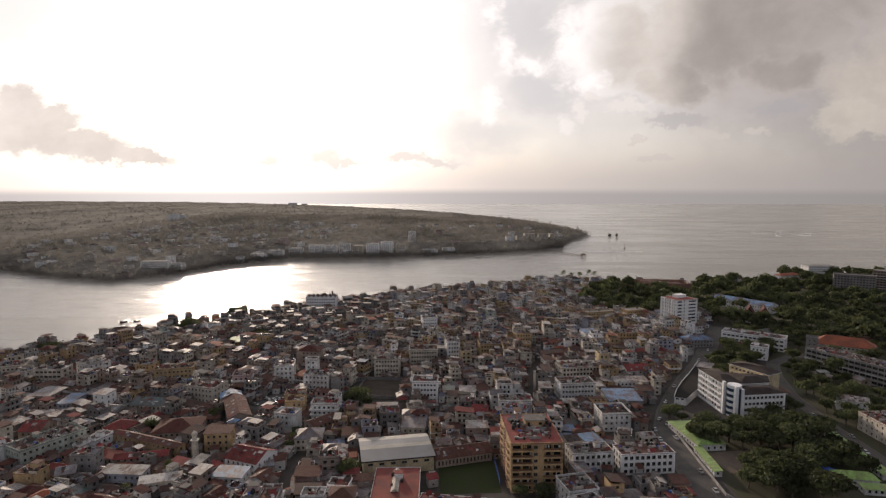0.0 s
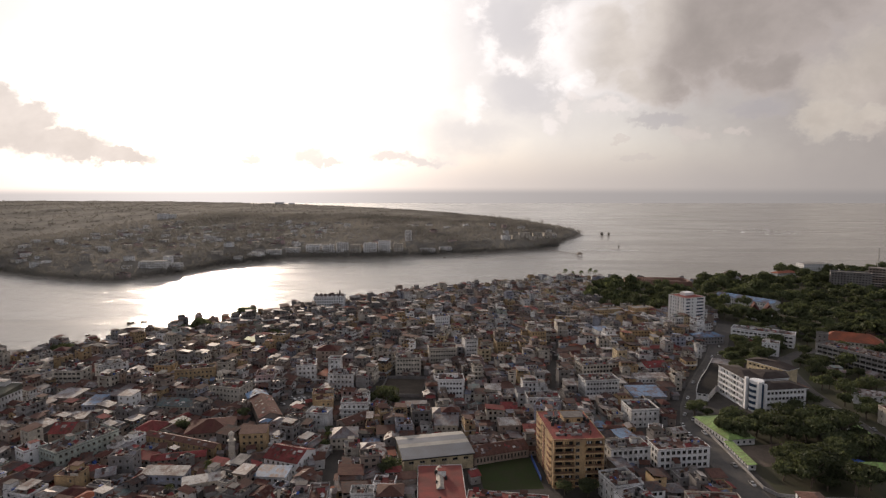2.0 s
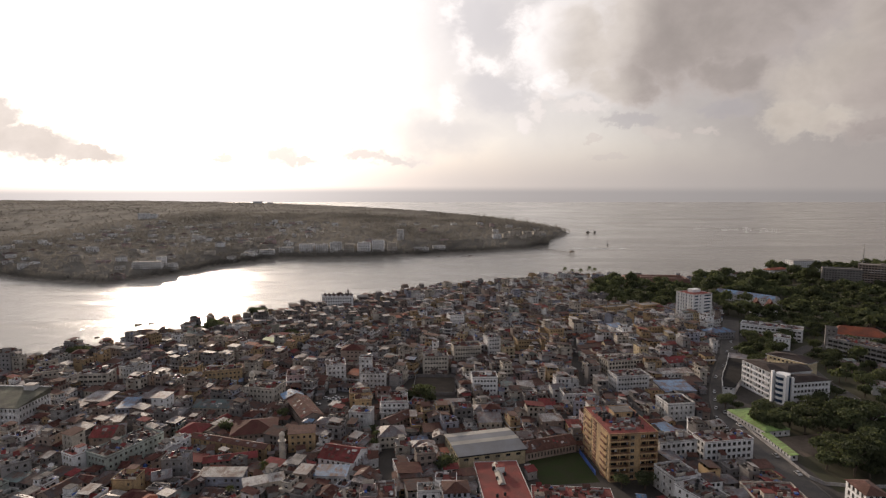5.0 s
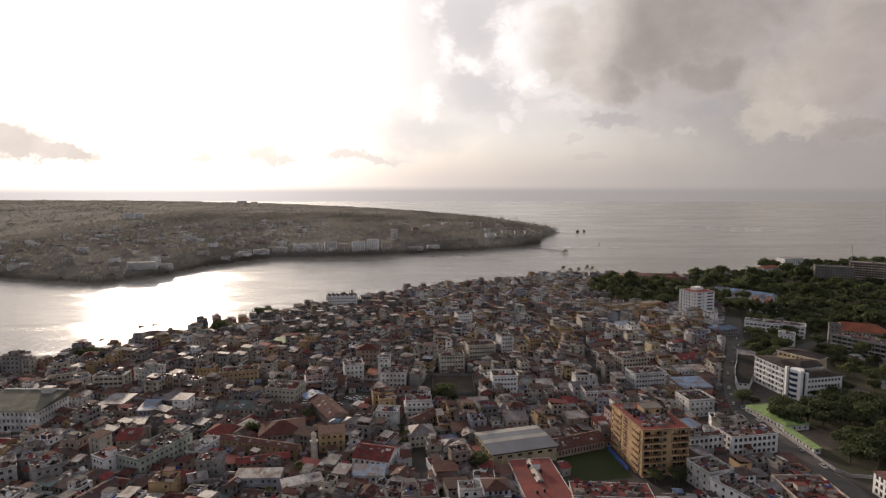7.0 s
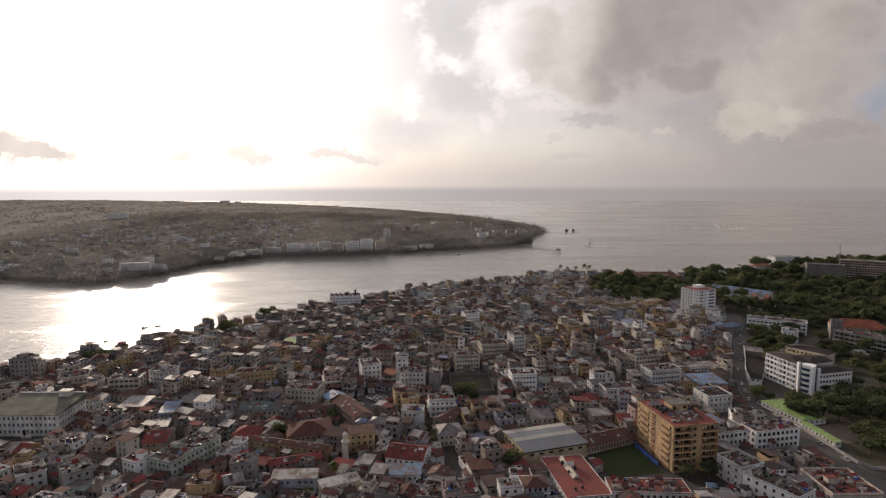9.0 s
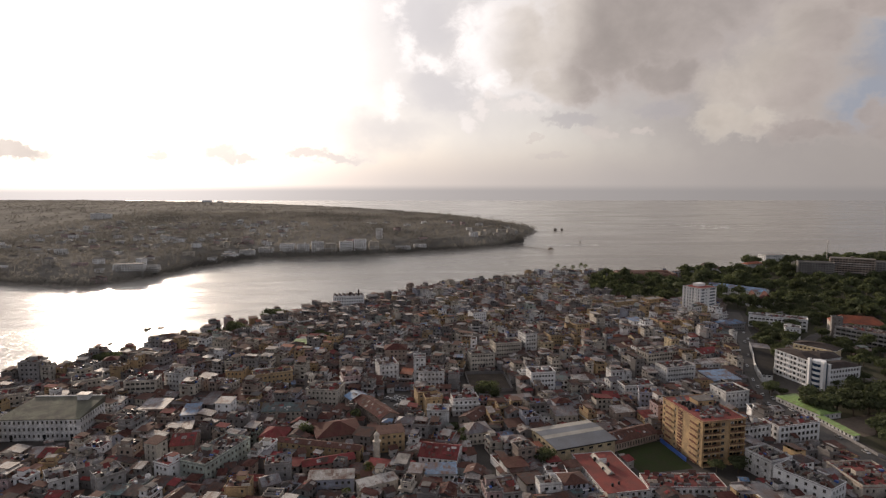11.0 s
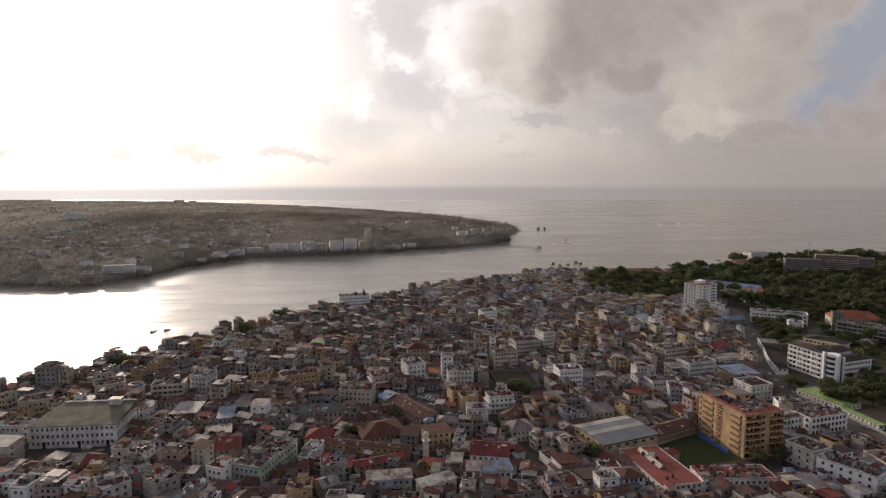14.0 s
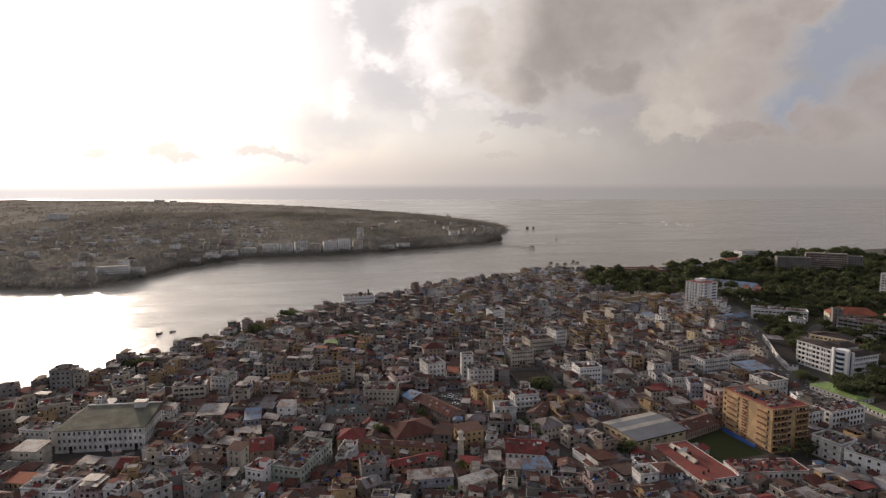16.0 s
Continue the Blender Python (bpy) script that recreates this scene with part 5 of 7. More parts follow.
hero("apartment_block", "orange three-storey house with a flat roof", "house", -233, 397, -8, 12, 10, 3, "orange", "concrete", "flat", 2)
hero("apartment_block", "tall pale block at the shore lane", "apartment building", -378, 351, 20, 14, 16, 4, "cream", "concrete", "flat", 3)
hero("house", "cream-yellow three-storey house with a grey roof", "house", -340.7, 302.2, -14, 12, 10, 3, "cream", "grey iron", "shed", bands=0.3)
hero("apartment_block", "unfinished flats with posts on the roof", "apartment building", -348, 327, -18, 15, 10, 3, "white", "glare screed", "flat", 6)
hero("house", "white flats with a row of roof tanks", "house", -318.9, 261.8, -14, 12, 8, 3, "white", "glare screed", "flat", 6)
hero("house", "narrow white house with a tank roof", "house", -308, 258, -14, 7, 11, 3, "fresh white", "concrete", "flat", 2)
hero("house", "narrow cream four-storey house with few windows", "house", -243.3, 280, -24, 7.2, 7, 4, "cream", "rusty iron", "shed", high=2.8)
hero("house", "white three-storey house with a red terrace", "house", -231, 263, -30, 9.2, 10, 3, "fresh white", "red deck", "flat", 1)
hero("house", "low house under broad pale roof sheets", "house", -243.6, 314.3, 8, 13, 10, 1, "tan", "pale iron", "shed", high=4.2)
hero("house", "blue-white house with a blue-grey roof", "house", -243.3, 333, 5, 8.5, 16, 2, "pale blue", "blue iron", "shed")
hero("house", "maroon-walled hall with a broad grey roof", "hall", -266.4, 344, -4, 14, 16, 2, "tan", "grey iron", "shed")
hero("house", "house with a long maroon iron roof", "house", -234, 293, 5, 10.9, 15, 2, "tan", "red iron", "gable")
hero("house", "tall narrow white house with a grey roof", "house", -225.2, 336.9, -10, 8.9, 8.7, 3, "fresh white", "grey iron", "shed")
hero("house", "low house with a pale stained flat roof", "house", -269.7, 271.8, 25, 10.4, 12.6, 2, "grey", "glare screed", "flat", 1)
hero("apartment_block", "grey flats with a pale cluttered roof", "apartment building", -274, 255, 35, 11, 14, 3, "white", "glare screed", "flat", 5)
hero("apartment_block", "grey flats with a stained roof and tanks", "apartment building", -254, 254, 40, 11, 11, 3, "grey", "glare screed", "flat", 4)
hero("house", "small yellow house with a flat roof", "house", -288.2, 274, 0, 6.5, 7, 2, "ochre", "glare screed", "flat", 1)
hero("house", "shed with a blue-grey metal roof", "house", -301.2, 288.3, 3, 9.4, 11, 1, "grey", "grey iron", "shed", high=4.0)
hero("house", "low white row with a grey roof", "house", -282, 301, -2, 18, 5.4, 1, "fresh white", "pale iron", "shed", high=4.5)
hero("house", "white three-storey house with a stained roof", "house", -181.9, 257, 4, 11, 8.5, 3, "grey", "glare screed", "flat", 3)
hero("house", "small house with a grey metal roof", "house", -184, 246, 25, 7.5, 9, 2, "bare concrete", "grey iron", "gable")
hero("apartment_block", "long mint-green flats with open galleries", "apartment building", -213, 272, -26, 14, 31, 3, "mint", "concrete", "flat", 8, gap=(1.2, 1.4))
hero("apartment_block", "cream four-storey flats with ribbon balconies", "apartment building", -285, 374, 4, 19, 12, 4, "cream", "pale iron", "flat", 9, win=(2.2, 1.4), gap=(0.7, 2.0))
hero("apartment_block", "narrow white five-storey building with balconies", "apartment building", -268, 387, -20, 12, 12, 4, "white", "concrete", "flat", 3)
hero("school", "long low building with a teal metal roof", "hall", -189, 332, -4, 28, 13, 2, "cream", "teal iron", "gable")
hero("market_hall", "low hall with a dark red hipped roof", "market hall", -159, 299, 13, 23, 20, 2, "tan", "maroon iron", "hip", rise=3.6)
hero("house", "broad house with a deep red metal roof", "house", -107, 267, -18, 18, 16, 2, "fresh white", "red iron", "gable")
hero("warehouse", "long narrow store with a rusty brown roof", "warehouse", -139, 327, -62, 34, 12, 2, "tan", "maroon iron", "gable")
hero("warehouse", "store end with a pale blue metal roof", "warehouse", -150.5, 346, -62, 9, 12, 2, "tan", "blue iron", "gable")
hero("warehouse", "low store with a broad blue metal roof", "warehouse", 89, 359, 4, 20, 18, 2, "grey", "blue iron", "shed")
hero("apartment_block", "ochre three-storey house with dark windows", "house", -109, 343, 10, 12, 10, 3, "ochre", "rusty iron", "flat", 2)
hero("office_block", "long low white office block with ribbon windows", "office building", 234, 507, -33, 48, 14, 3, "fresh white", "grey iron", "flat", 2, win=(2.4, 1.4), gap=(0.8, 0.8), high=3.3)
hero("office_block", "long grey concrete office block with open floors", "office building", 267, 428, -63, 60, 16, 4, "grey", "concrete", "flat", 2, win=(3.4, 1.9), gap=(0.3, 0.5), high=3.4, bands=0.3)
hero("stair_tower", "bare concrete stair shaft beside the offices", "stair tower", 257.5, 463, -30, 8, 7, 6, "bare concrete", "concrete", "flat", sides=1, tidy=True)
hero("church_hall", "large hall with an orange-red hipped roof", "hall", 293, 482, -28, 42, 18, 3, "cream", "red tile", "hip", rise=6.0)
hero("church_hall", "wing with an orange-red hipped roof", "hall", 330, 461, -28, 28, 16, 3, "cream", "red tile", "hip", rise=4.5)
hero("house", "small white house among roadside trees", "house", 222, 470, -30, 12, 10, 3, "fresh white", "concrete", "flat", 1)
hero("house", "low white house with a pale roof among trees", "house", 227, 362, -25, 16, 10, 2, "fresh white", "pale iron", "gable")
hero("house", "cream house with a red flat roof", "house", 221, 318, 5, 16, 28, 3, "cream", "red deck", "flat", 3)
hero("hotel", "brown ten-storey hotel among trees", "hotel", 516, 753, -36, 52, 16, 10, "tan", "concrete", "flat", near=False, win=(2.4, 1.6), gap=(1.0, 1.0), bands=0.3)
hero("hotel", "dark end block of a brown hotel among trees", "hotel", 545, 735, -36, 22, 16, 9, "bare concrete", "concrete", "flat", near=False, win=(2.0, 1.4), gap=(1.4, 1.4))
hero("office_tower", "grey slab block among trees", "office building", 470, 764, -28, 44, 16, 8, "bare concrete", "concrete", "flat", near=False, win=(1.6, 1.3), gap=(1.6, 1.6))
hero("office_tower", "white tower block beside the woods", "office building", 428, 566, 20, 16, 16, 10, "white", "concrete", "flat", near=False, win=(2.6, 1.3), gap=(0.6, 0.6))
hero("warehouse", "long shed with a pale blue metal roof", "warehouse", 296, 669, -53, 66, 16, 2, "white", "blue iron", "gable", near=False, high=4.0, margin=14)
hero("villa", "broad white villa on the wooded rise", "villa", 506, 905, 4, 44, 18, 6, "fresh white", "concrete", "flat", near=False, margin=8, win=(2.0, 1.6))
chapel()
hero("villa", "pale villa with a red tiled roof", "villa", 432, 850, 22, 36, 12, 4, "white", "red tile", "hip", near=False, margin=10)
hero("house", "ochre terraced building near the trees", "house", 122, 598, 18, 30, 12, 3, "ochre", "concrete", "flat", 2, near=False)
hero("house", "orange-cream building near the hotel", "house", 160, 610, 20, 22, 12, 3, "orange", "concrete", "flat", 2, near=False)
hero("apartment_block", "beige four-storey flats with even windows", "apartment building", -63.5, 412.5, 4, 18, 13, 4, "cream", "concrete", "flat", 3, near=False, gap=(0.9, 1.2))
hero("house", "pinkish three-storey house with railings", "house", -156, 378, 12, 11, 13, 3, "pink", "rusty iron", "flat", 2, near=False, bands=0.9)
hero("apartment_block", "white three-storey flats with pink balconies", "apartment building", -87, 329, 3, 15, 9, 3, "white", "red deck", "flat", 3, bands=0.9)
hero("house", "white three-storey house with a plain side wall", "house", -104, 313, -8, 12, 9, 3, "white", "pale iron", "flat", 1, sides=1)
hero("warehouse", "old store with a rusty brown roof", "warehouse", -84, 311, 50, 18, 9, 2, "tan", "rusty iron", "gable", near=False)
hero("apartment_block", "long cream building with arcaded floors", "apartment building", 76, 413, 13, 38, 13, 3, "cream", "concrete", "flat", 3, near=False, win=(1.6, 1.6), gap=(0.8, 1.2), bands=0.3)
hero("apartment_block", "white four-storey corner flats", "apartment building", 62, 367, 9, 22, 13, 4, "white", "concrete", "flat", 4, near=False, gap=(0.9, 1.2))
hero("apartment_block", "white three-storey flats with a tank roof", "apartment building", 23, 342, 3, 19, 11, 3, "white", "concrete", "flat", 5, near=False, gap=(0.9, 1.2))
hero("warehouse", "blue-roofed store near the roundabout", "warehouse", 186, 506, 12, 24, 13, 2, "grey", "blue iron", "hip", near=False)
hero("house", "house with a blue metal roof", "house", 97, 512, 14, 12, 12, 3, "white", "blue iron", "shed", near=False)
hero("house", "white gabled shop house by the street", "house", 112, 418, 14, 17, 13, 2, "white", "red iron", "gable", near=False)
hero("warehouse", "long low store with a pale metal roof", "warehouse", 102, 391, 5, 22, 10, 2, "white", "pale iron", "shed", near=False)
hero("apartment_block", "orange-yellow four-storey flats with a dark roof", "apartment building", 13.5, 469, 8, 24, 14, 3, "ochre", "black felt", "flat", 4, near=False, gap=(0.9, 1.2))
hero("apartment_block", "ochre four-storey house beside flats", "apartment building", 38, 493, 10, 13, 13, 4, "ochre", "concrete", "flat", 2, near=False, gap=(0.9, 1.2))
hero("apartment_block", "cream four-storey flats with dark windows", "apartment building", -40, 437, 8, 21, 14, 4, "cream", "concrete", "flat", 5, near=False, gap=(0.8, 1.2))
hero("apartment_block", "narrow white five-storey house among flats", "apartment building", -19, 452, 12, 10, 14, 5, "white", "concrete", "flat", 2, near=False, gap=(0.9, 1.2))
hero("apartment_block", "plain white four-storey block with small windows", "apartment building", -45, 546, 14, 14, 12, 4, "fresh white", "concrete", "flat", 2, near=False, win=(0.9, 1.1), gap=(1.3, 1.6))
hero("house", "small white two-storey house with a pale roof", "house", -5.4, 364, -1, 10, 9, 2, "fresh white", "pale iron", "shed")
hero("house", "tall tan house under a dark red hipped roof", "house", -125, 430, -2, 16.5, 13, 4, "tan", "maroon iron", "hip", near=False)
hero("apartment_block", "white four-storey flats behind a yard", "apartment building", -32, 363.5, 2, 16, 12, 4, "fresh white", "grey iron", "flat", 3, near=False, gap=(0.8, 1.2))
hero("apartment_block", "tan three-storey building with a flat roof", "apartment building", 127, 513, 4, 23, 13, 3, "orange", "concrete", "flat", 3, near=False)
hero("apartment_block", "grey five-storey building at the water's edge", "apartment building", -370, 411, 0, 13, 12, 5, "grey", "concrete", "flat", 2, near=False)
hero("house", "narrow dark four-storey house on the waterfront", "house", -324, 421, 10, 9, 9, 4, "bare concrete", "maroon iron", "hip", near=False)
hero("apartment_block", "grey three-storey building at the water's edge", "apartment building", -397, 400, 30, 11, 10, 3, "grey", "concrete", "flat", 1, near=False)
hero("apartment_block", "cream three-storey building with roof posts", "apartment building", -325, 388, 24, 17, 14, 3, "cream", "concrete", "flat", 5, near=False)
hero("apartment_block", "pale three-storey building behind the school", "apartment building", -356, 364, 20, 16, 13, 3, "cream", "concrete", "flat", 2, near=False)
hero("house", "white three-storey house on the shore", "house", -312, 493, 24, 19, 11, 3, "white", "dark iron", "hip", near=False)
hero("warehouse", "low store with a dull green roof", "warehouse", -207, 519, 14, 22, 14, 2, "cream", "olive", "gable", near=False)
hero("house", "lime-yellow house with a flat roof", "house", -201, 475, -8, 11, 11, 2, "ochre", "green iron", "shed", near=False)
hero("house", "bright ochre three-storey house", "house", -195, 239, -3, 9.5, 9, 3, "ochre", "rusty iron", "flat", 1)
hero("house", "ochre three-storey house with a red roof", "house", -131, 286, 9, 13, 9, 3, "ochre", "rusty iron", "shed")


def fort():
    """Low thick walls of red-brown coral stone on the sea edge."""
    block(236, 784, -4, 110, 22, 0)
    ob = thing("fort", "old red-brown stone fort walls by the sea", "fort", pose(240, 806, GROUND, 0, 0, -4))
    block(240, 806, -4, 92, 34, 2)
    for x0, y0, x1, y1, h in ((-42, -14, 42, -10, 7.5), (-42, -10, -38, 14, 8.5), (38, -10, 42, 14, 7.5), (-38, 10, 38, 14, 9.0), (-20, -2, 6, 8, 8.0), (14, -4, 30, 8, 6.5)):
        s = Shape("fort stone")
        s.add([(x0 - 0.8, y0 - 0.8, 0), (x1 + 0.8, y0 - 0.8, 0), (x1 + 0.8, y1 + 0.8, 0), (x0 - 0.8, y1 + 0.8, 0), (x0, y0, h), (x1, y0, h), (x1, y1, h), (x0, y1, h)],
              ((4, 5, 6, 7), (0, 1, 5, 4), (1, 2, 6, 5), (2, 3, 7, 6), (3, 0, 4, 7)))
        for i in range(int((x1 - x0) / 3)):
            s.box(x0 + i * 3 + 0.4, y0 + 0.002, h, x0 + i * 3 + 2.0, y0 + 0.6, h + 0.8)
        part("rampart", s, ob)


def green_stalls():
    """Low market rows with bright green roofs round the park."""
    for x, y, rot, w, d, style in ((117.5, 313, -80, 31, 15, "hip"), (112.5, 283, -90, 26, 3.6, "shed"), (189.5, 296, -92, 50, 4.2, "shed"), (172, 268, -8, 17, 7, "hip"), (177, 259, -6, 14, 5, "shed")):
        building("market_stalls", "low white market row with a bright green roof", "market stalls", x, y, rot, w, d, 1, "white", "green iron", style, rng, near=False, high=3.4 if style == "hip" else 2.3,
                 group="green-roofed stalls round the park", rise=2.2 if style == "hip" else 0.5)


def wall_run(name, label, path, h=1.9, t=0.35, mat="wall white"):
    s = Shape(mat)
    for (ax, ay), (bx, by) in zip(path, path[1:]):
        k = math.hypot(bx - ax, by - ay)
        nx, ny = -(by - ay) / k * t / 2, (bx - ax) / k * t / 2
        vs = [(ax - nx, ay - ny), (bx - nx, by - ny), (bx + nx, by + ny), (ax + nx, ay + ny)]
        s.add([(*v, GROUND) for v in vs] + [(*v, GROUND + h) for v in vs], ((4, 5, 6, 7), (0, 1, 5, 4), (1, 2, 6, 5), (2, 3, 7, 6), (3, 0, 4, 7)))
    tagged(part(name, s), label, "wall", kind="structure")


def radio_mast():
    """Slender lattice mast above the woods."""
    ob = thing("radio_mast", "slender grey lattice radio mast above woods", "mast", pose(600, 905, GROUND))
    block(600, 905, 0, 6, 6, 0)
    for sx, sy in ((-1, -1), (1, -1), (0, 1)):
        s = Shape("steel")
        limb(s, (sx * 1.6, sy * 1.6, 0), (sx * 0.3, sy * 0.3, 44), 0.22, 0.16, 5)
        part("leg", s, ob)
    for i in range(14):
        z, k = 1.5 + i * 3.0, 1.6 - 1.3 * (1.5 + i * 3.0) / 44
        s = Shape("steel")
        for a, b in (((-k, -k), (k, -k)), ((k, -k), (0, k)), ((0, k), (-k, -k))):
            limb(s, (*a, z), (*b, z + 1.4), 0.1, 0.1, 4)
        part("brace", s, ob)


def limb(s, a, b, r0, r1, n=6):
    a, b = Vector(a), Vector(b)
    q = (b - a).to_track_quat("Z", "Y")
    vs = [tuple(p + q @ Vector((r * math.cos(i * math.tau / n), r * math.sin(i * math.tau / n), 0))) for p, r in ((a, r0), (b, r1)) for i in range(n)]
    s.add(vs, [(i, (i + 1) % n, n + (i + 1) % n, n + i) for i in range(n)])


fort()
radio_mast()
green_stalls()
wall_run("park_wall", "low pale boundary wall round the park", [(109, 330), (109, 252), (112, 246), (128, 243), (194, 243), (194, 330)], 1.6, 0.3, "wall grey")
wall_run("yard_wall", "low concrete yard wall", [(-78, 363), (-50.5, 362), (-49.5, 398), (-77, 399), (-78, 363)], 2.2, 0.3, "wall bare concrete")
wall_run("field_fence", "blue sheet fence along the field", [(11.5, 256), (9.5, 279)], 2.2, 0.15, "plastic blue")
block(-3, 263, 6, 27, 32, 0)
block(22, 240, 5, 42, 18, 0)
block(0, 243, 0, 44, 14, 0)
block(76, 258, 6, 46, 14, 0)
block(-36, 263, 12, 36, 11, 0)
block(-64, 352, -2, 26, 18, 0)
block(-130, 334, -20, 12, 14, 0)
block(-64, 380.5, -2, 29, 38, 0)
block(-128, 352, -20, 15, 26, 0)
block(153, 290, 0, 92, 104, 0)
for path, wide in ((MAIN_ROAD, 17), (EAST_ROAD, 8)):
    for (ax, ay), (bx, by) in zip(path, path[1:]):
        block((ax + bx) / 2, (ay + by) / 2, math.degrees(math.atan2(by - ay, bx - ax)), math.hypot(bx - ax, by - ay), wide, 0)
# lanes of the old town
for ax, ay, bx, by, wide in ((-84, 232, -92, 330, 4.5), (-92, 330, -70, 420, 4.0), (-250, 250, -170, 420, 4.5), (-170, 420, -60, 560, 4.0), (-330, 300, -200, 280, 4.0), (-60, 330, 100, 420, 4.0),
                              (20, 300, 60, 520, 4.0), (-20, 440, 150, 560, 4.5), (60, 310, 100, 318, 5.0)):
    block((ax + bx) / 2, (ay + by) / 2, math.degrees(math.atan2(by - ay, bx - ax)), math.hypot(bx - ax, by - ay), wide, 0)

WOODS = [(128, 640), (185, 612), (232, 604), (262, 545), (330, 560), (420, 600), (560, 600), (720, 640), (760, 985), (640, 968), (480, 905), (370, 838), (290, 812), (200, 822), (150, 800), (120, 700)]


def build_woods_ground():
    bm = bmesh.new()
    face = bm.faces.new([bm.verts.new((x, y, GROUND + 0.03)) for x, y in WOODS])
    bmesh.ops.triangulate(bm, faces=[face])
    me = bpy.data.meshes.new("woods_ground")
    bm.to_mesh(me)
    me.materials.append(MATS["leaf litter"])
    tagged(new("woods_ground", me), "dark leafy ground under the woods", "ground", kind="structure")


build_woods_ground()
WALL_MIX = ["fresh white"] * 2 + ["white"] * 5 + ["cream"] * 5 + ["grey"] * 8 + ["tan"] * 5 + ["bare concrete"] * 8 + ["ochre"] * 3 + ["pink"] * 2 + ["pale blue"] * 2 + ["mint"] * 1 + ["orange"] * 1
PITCHED = ["rusty iron"] * 6 + ["maroon iron"] * 4 + ["dark iron"] * 8 + ["grey iron"] * 6 + ["red iron"] * 2 + ["pale iron"] * 3 + ["blue iron"] * 1 + ["teal iron"] * 1 + ["red tile"] * 1


DISHES = []


def dish(x, y, z, size, turn):
    """White satellite dish on a short mast."""
    if not DISHES:
        ob = thing("satellite_dish", "white satellite dish on a roof", "satellite dish", pose(x, y, z), "satellite dishes")
        s = Shape("wall white")
        s.lathe(0, 0, [(0.02, 0.0), (0.4, 0.06), (0.75, 0.22), (1.0, 0.42), (1.02, 0.44), (0.75, 0.26), (0.4, 0.1), (0.02, 0.04)], 14)
        part("dish", s, ob, at=pose(0, -0.2, 1.1, 55))
        m = Shape("steel")
        m.tube(0, 0, 0, 1.2, 0.07, 0.06, 6)
        part("mast", m, ob)
        DISHES.append(ob)
    else:
        ob = copy_thing(DISHES[0], pose(x, y, z))
    ob.matrix_basis = pose(x, y, z, 0, 0, turn) @ Matrix.Scale(size, 4)


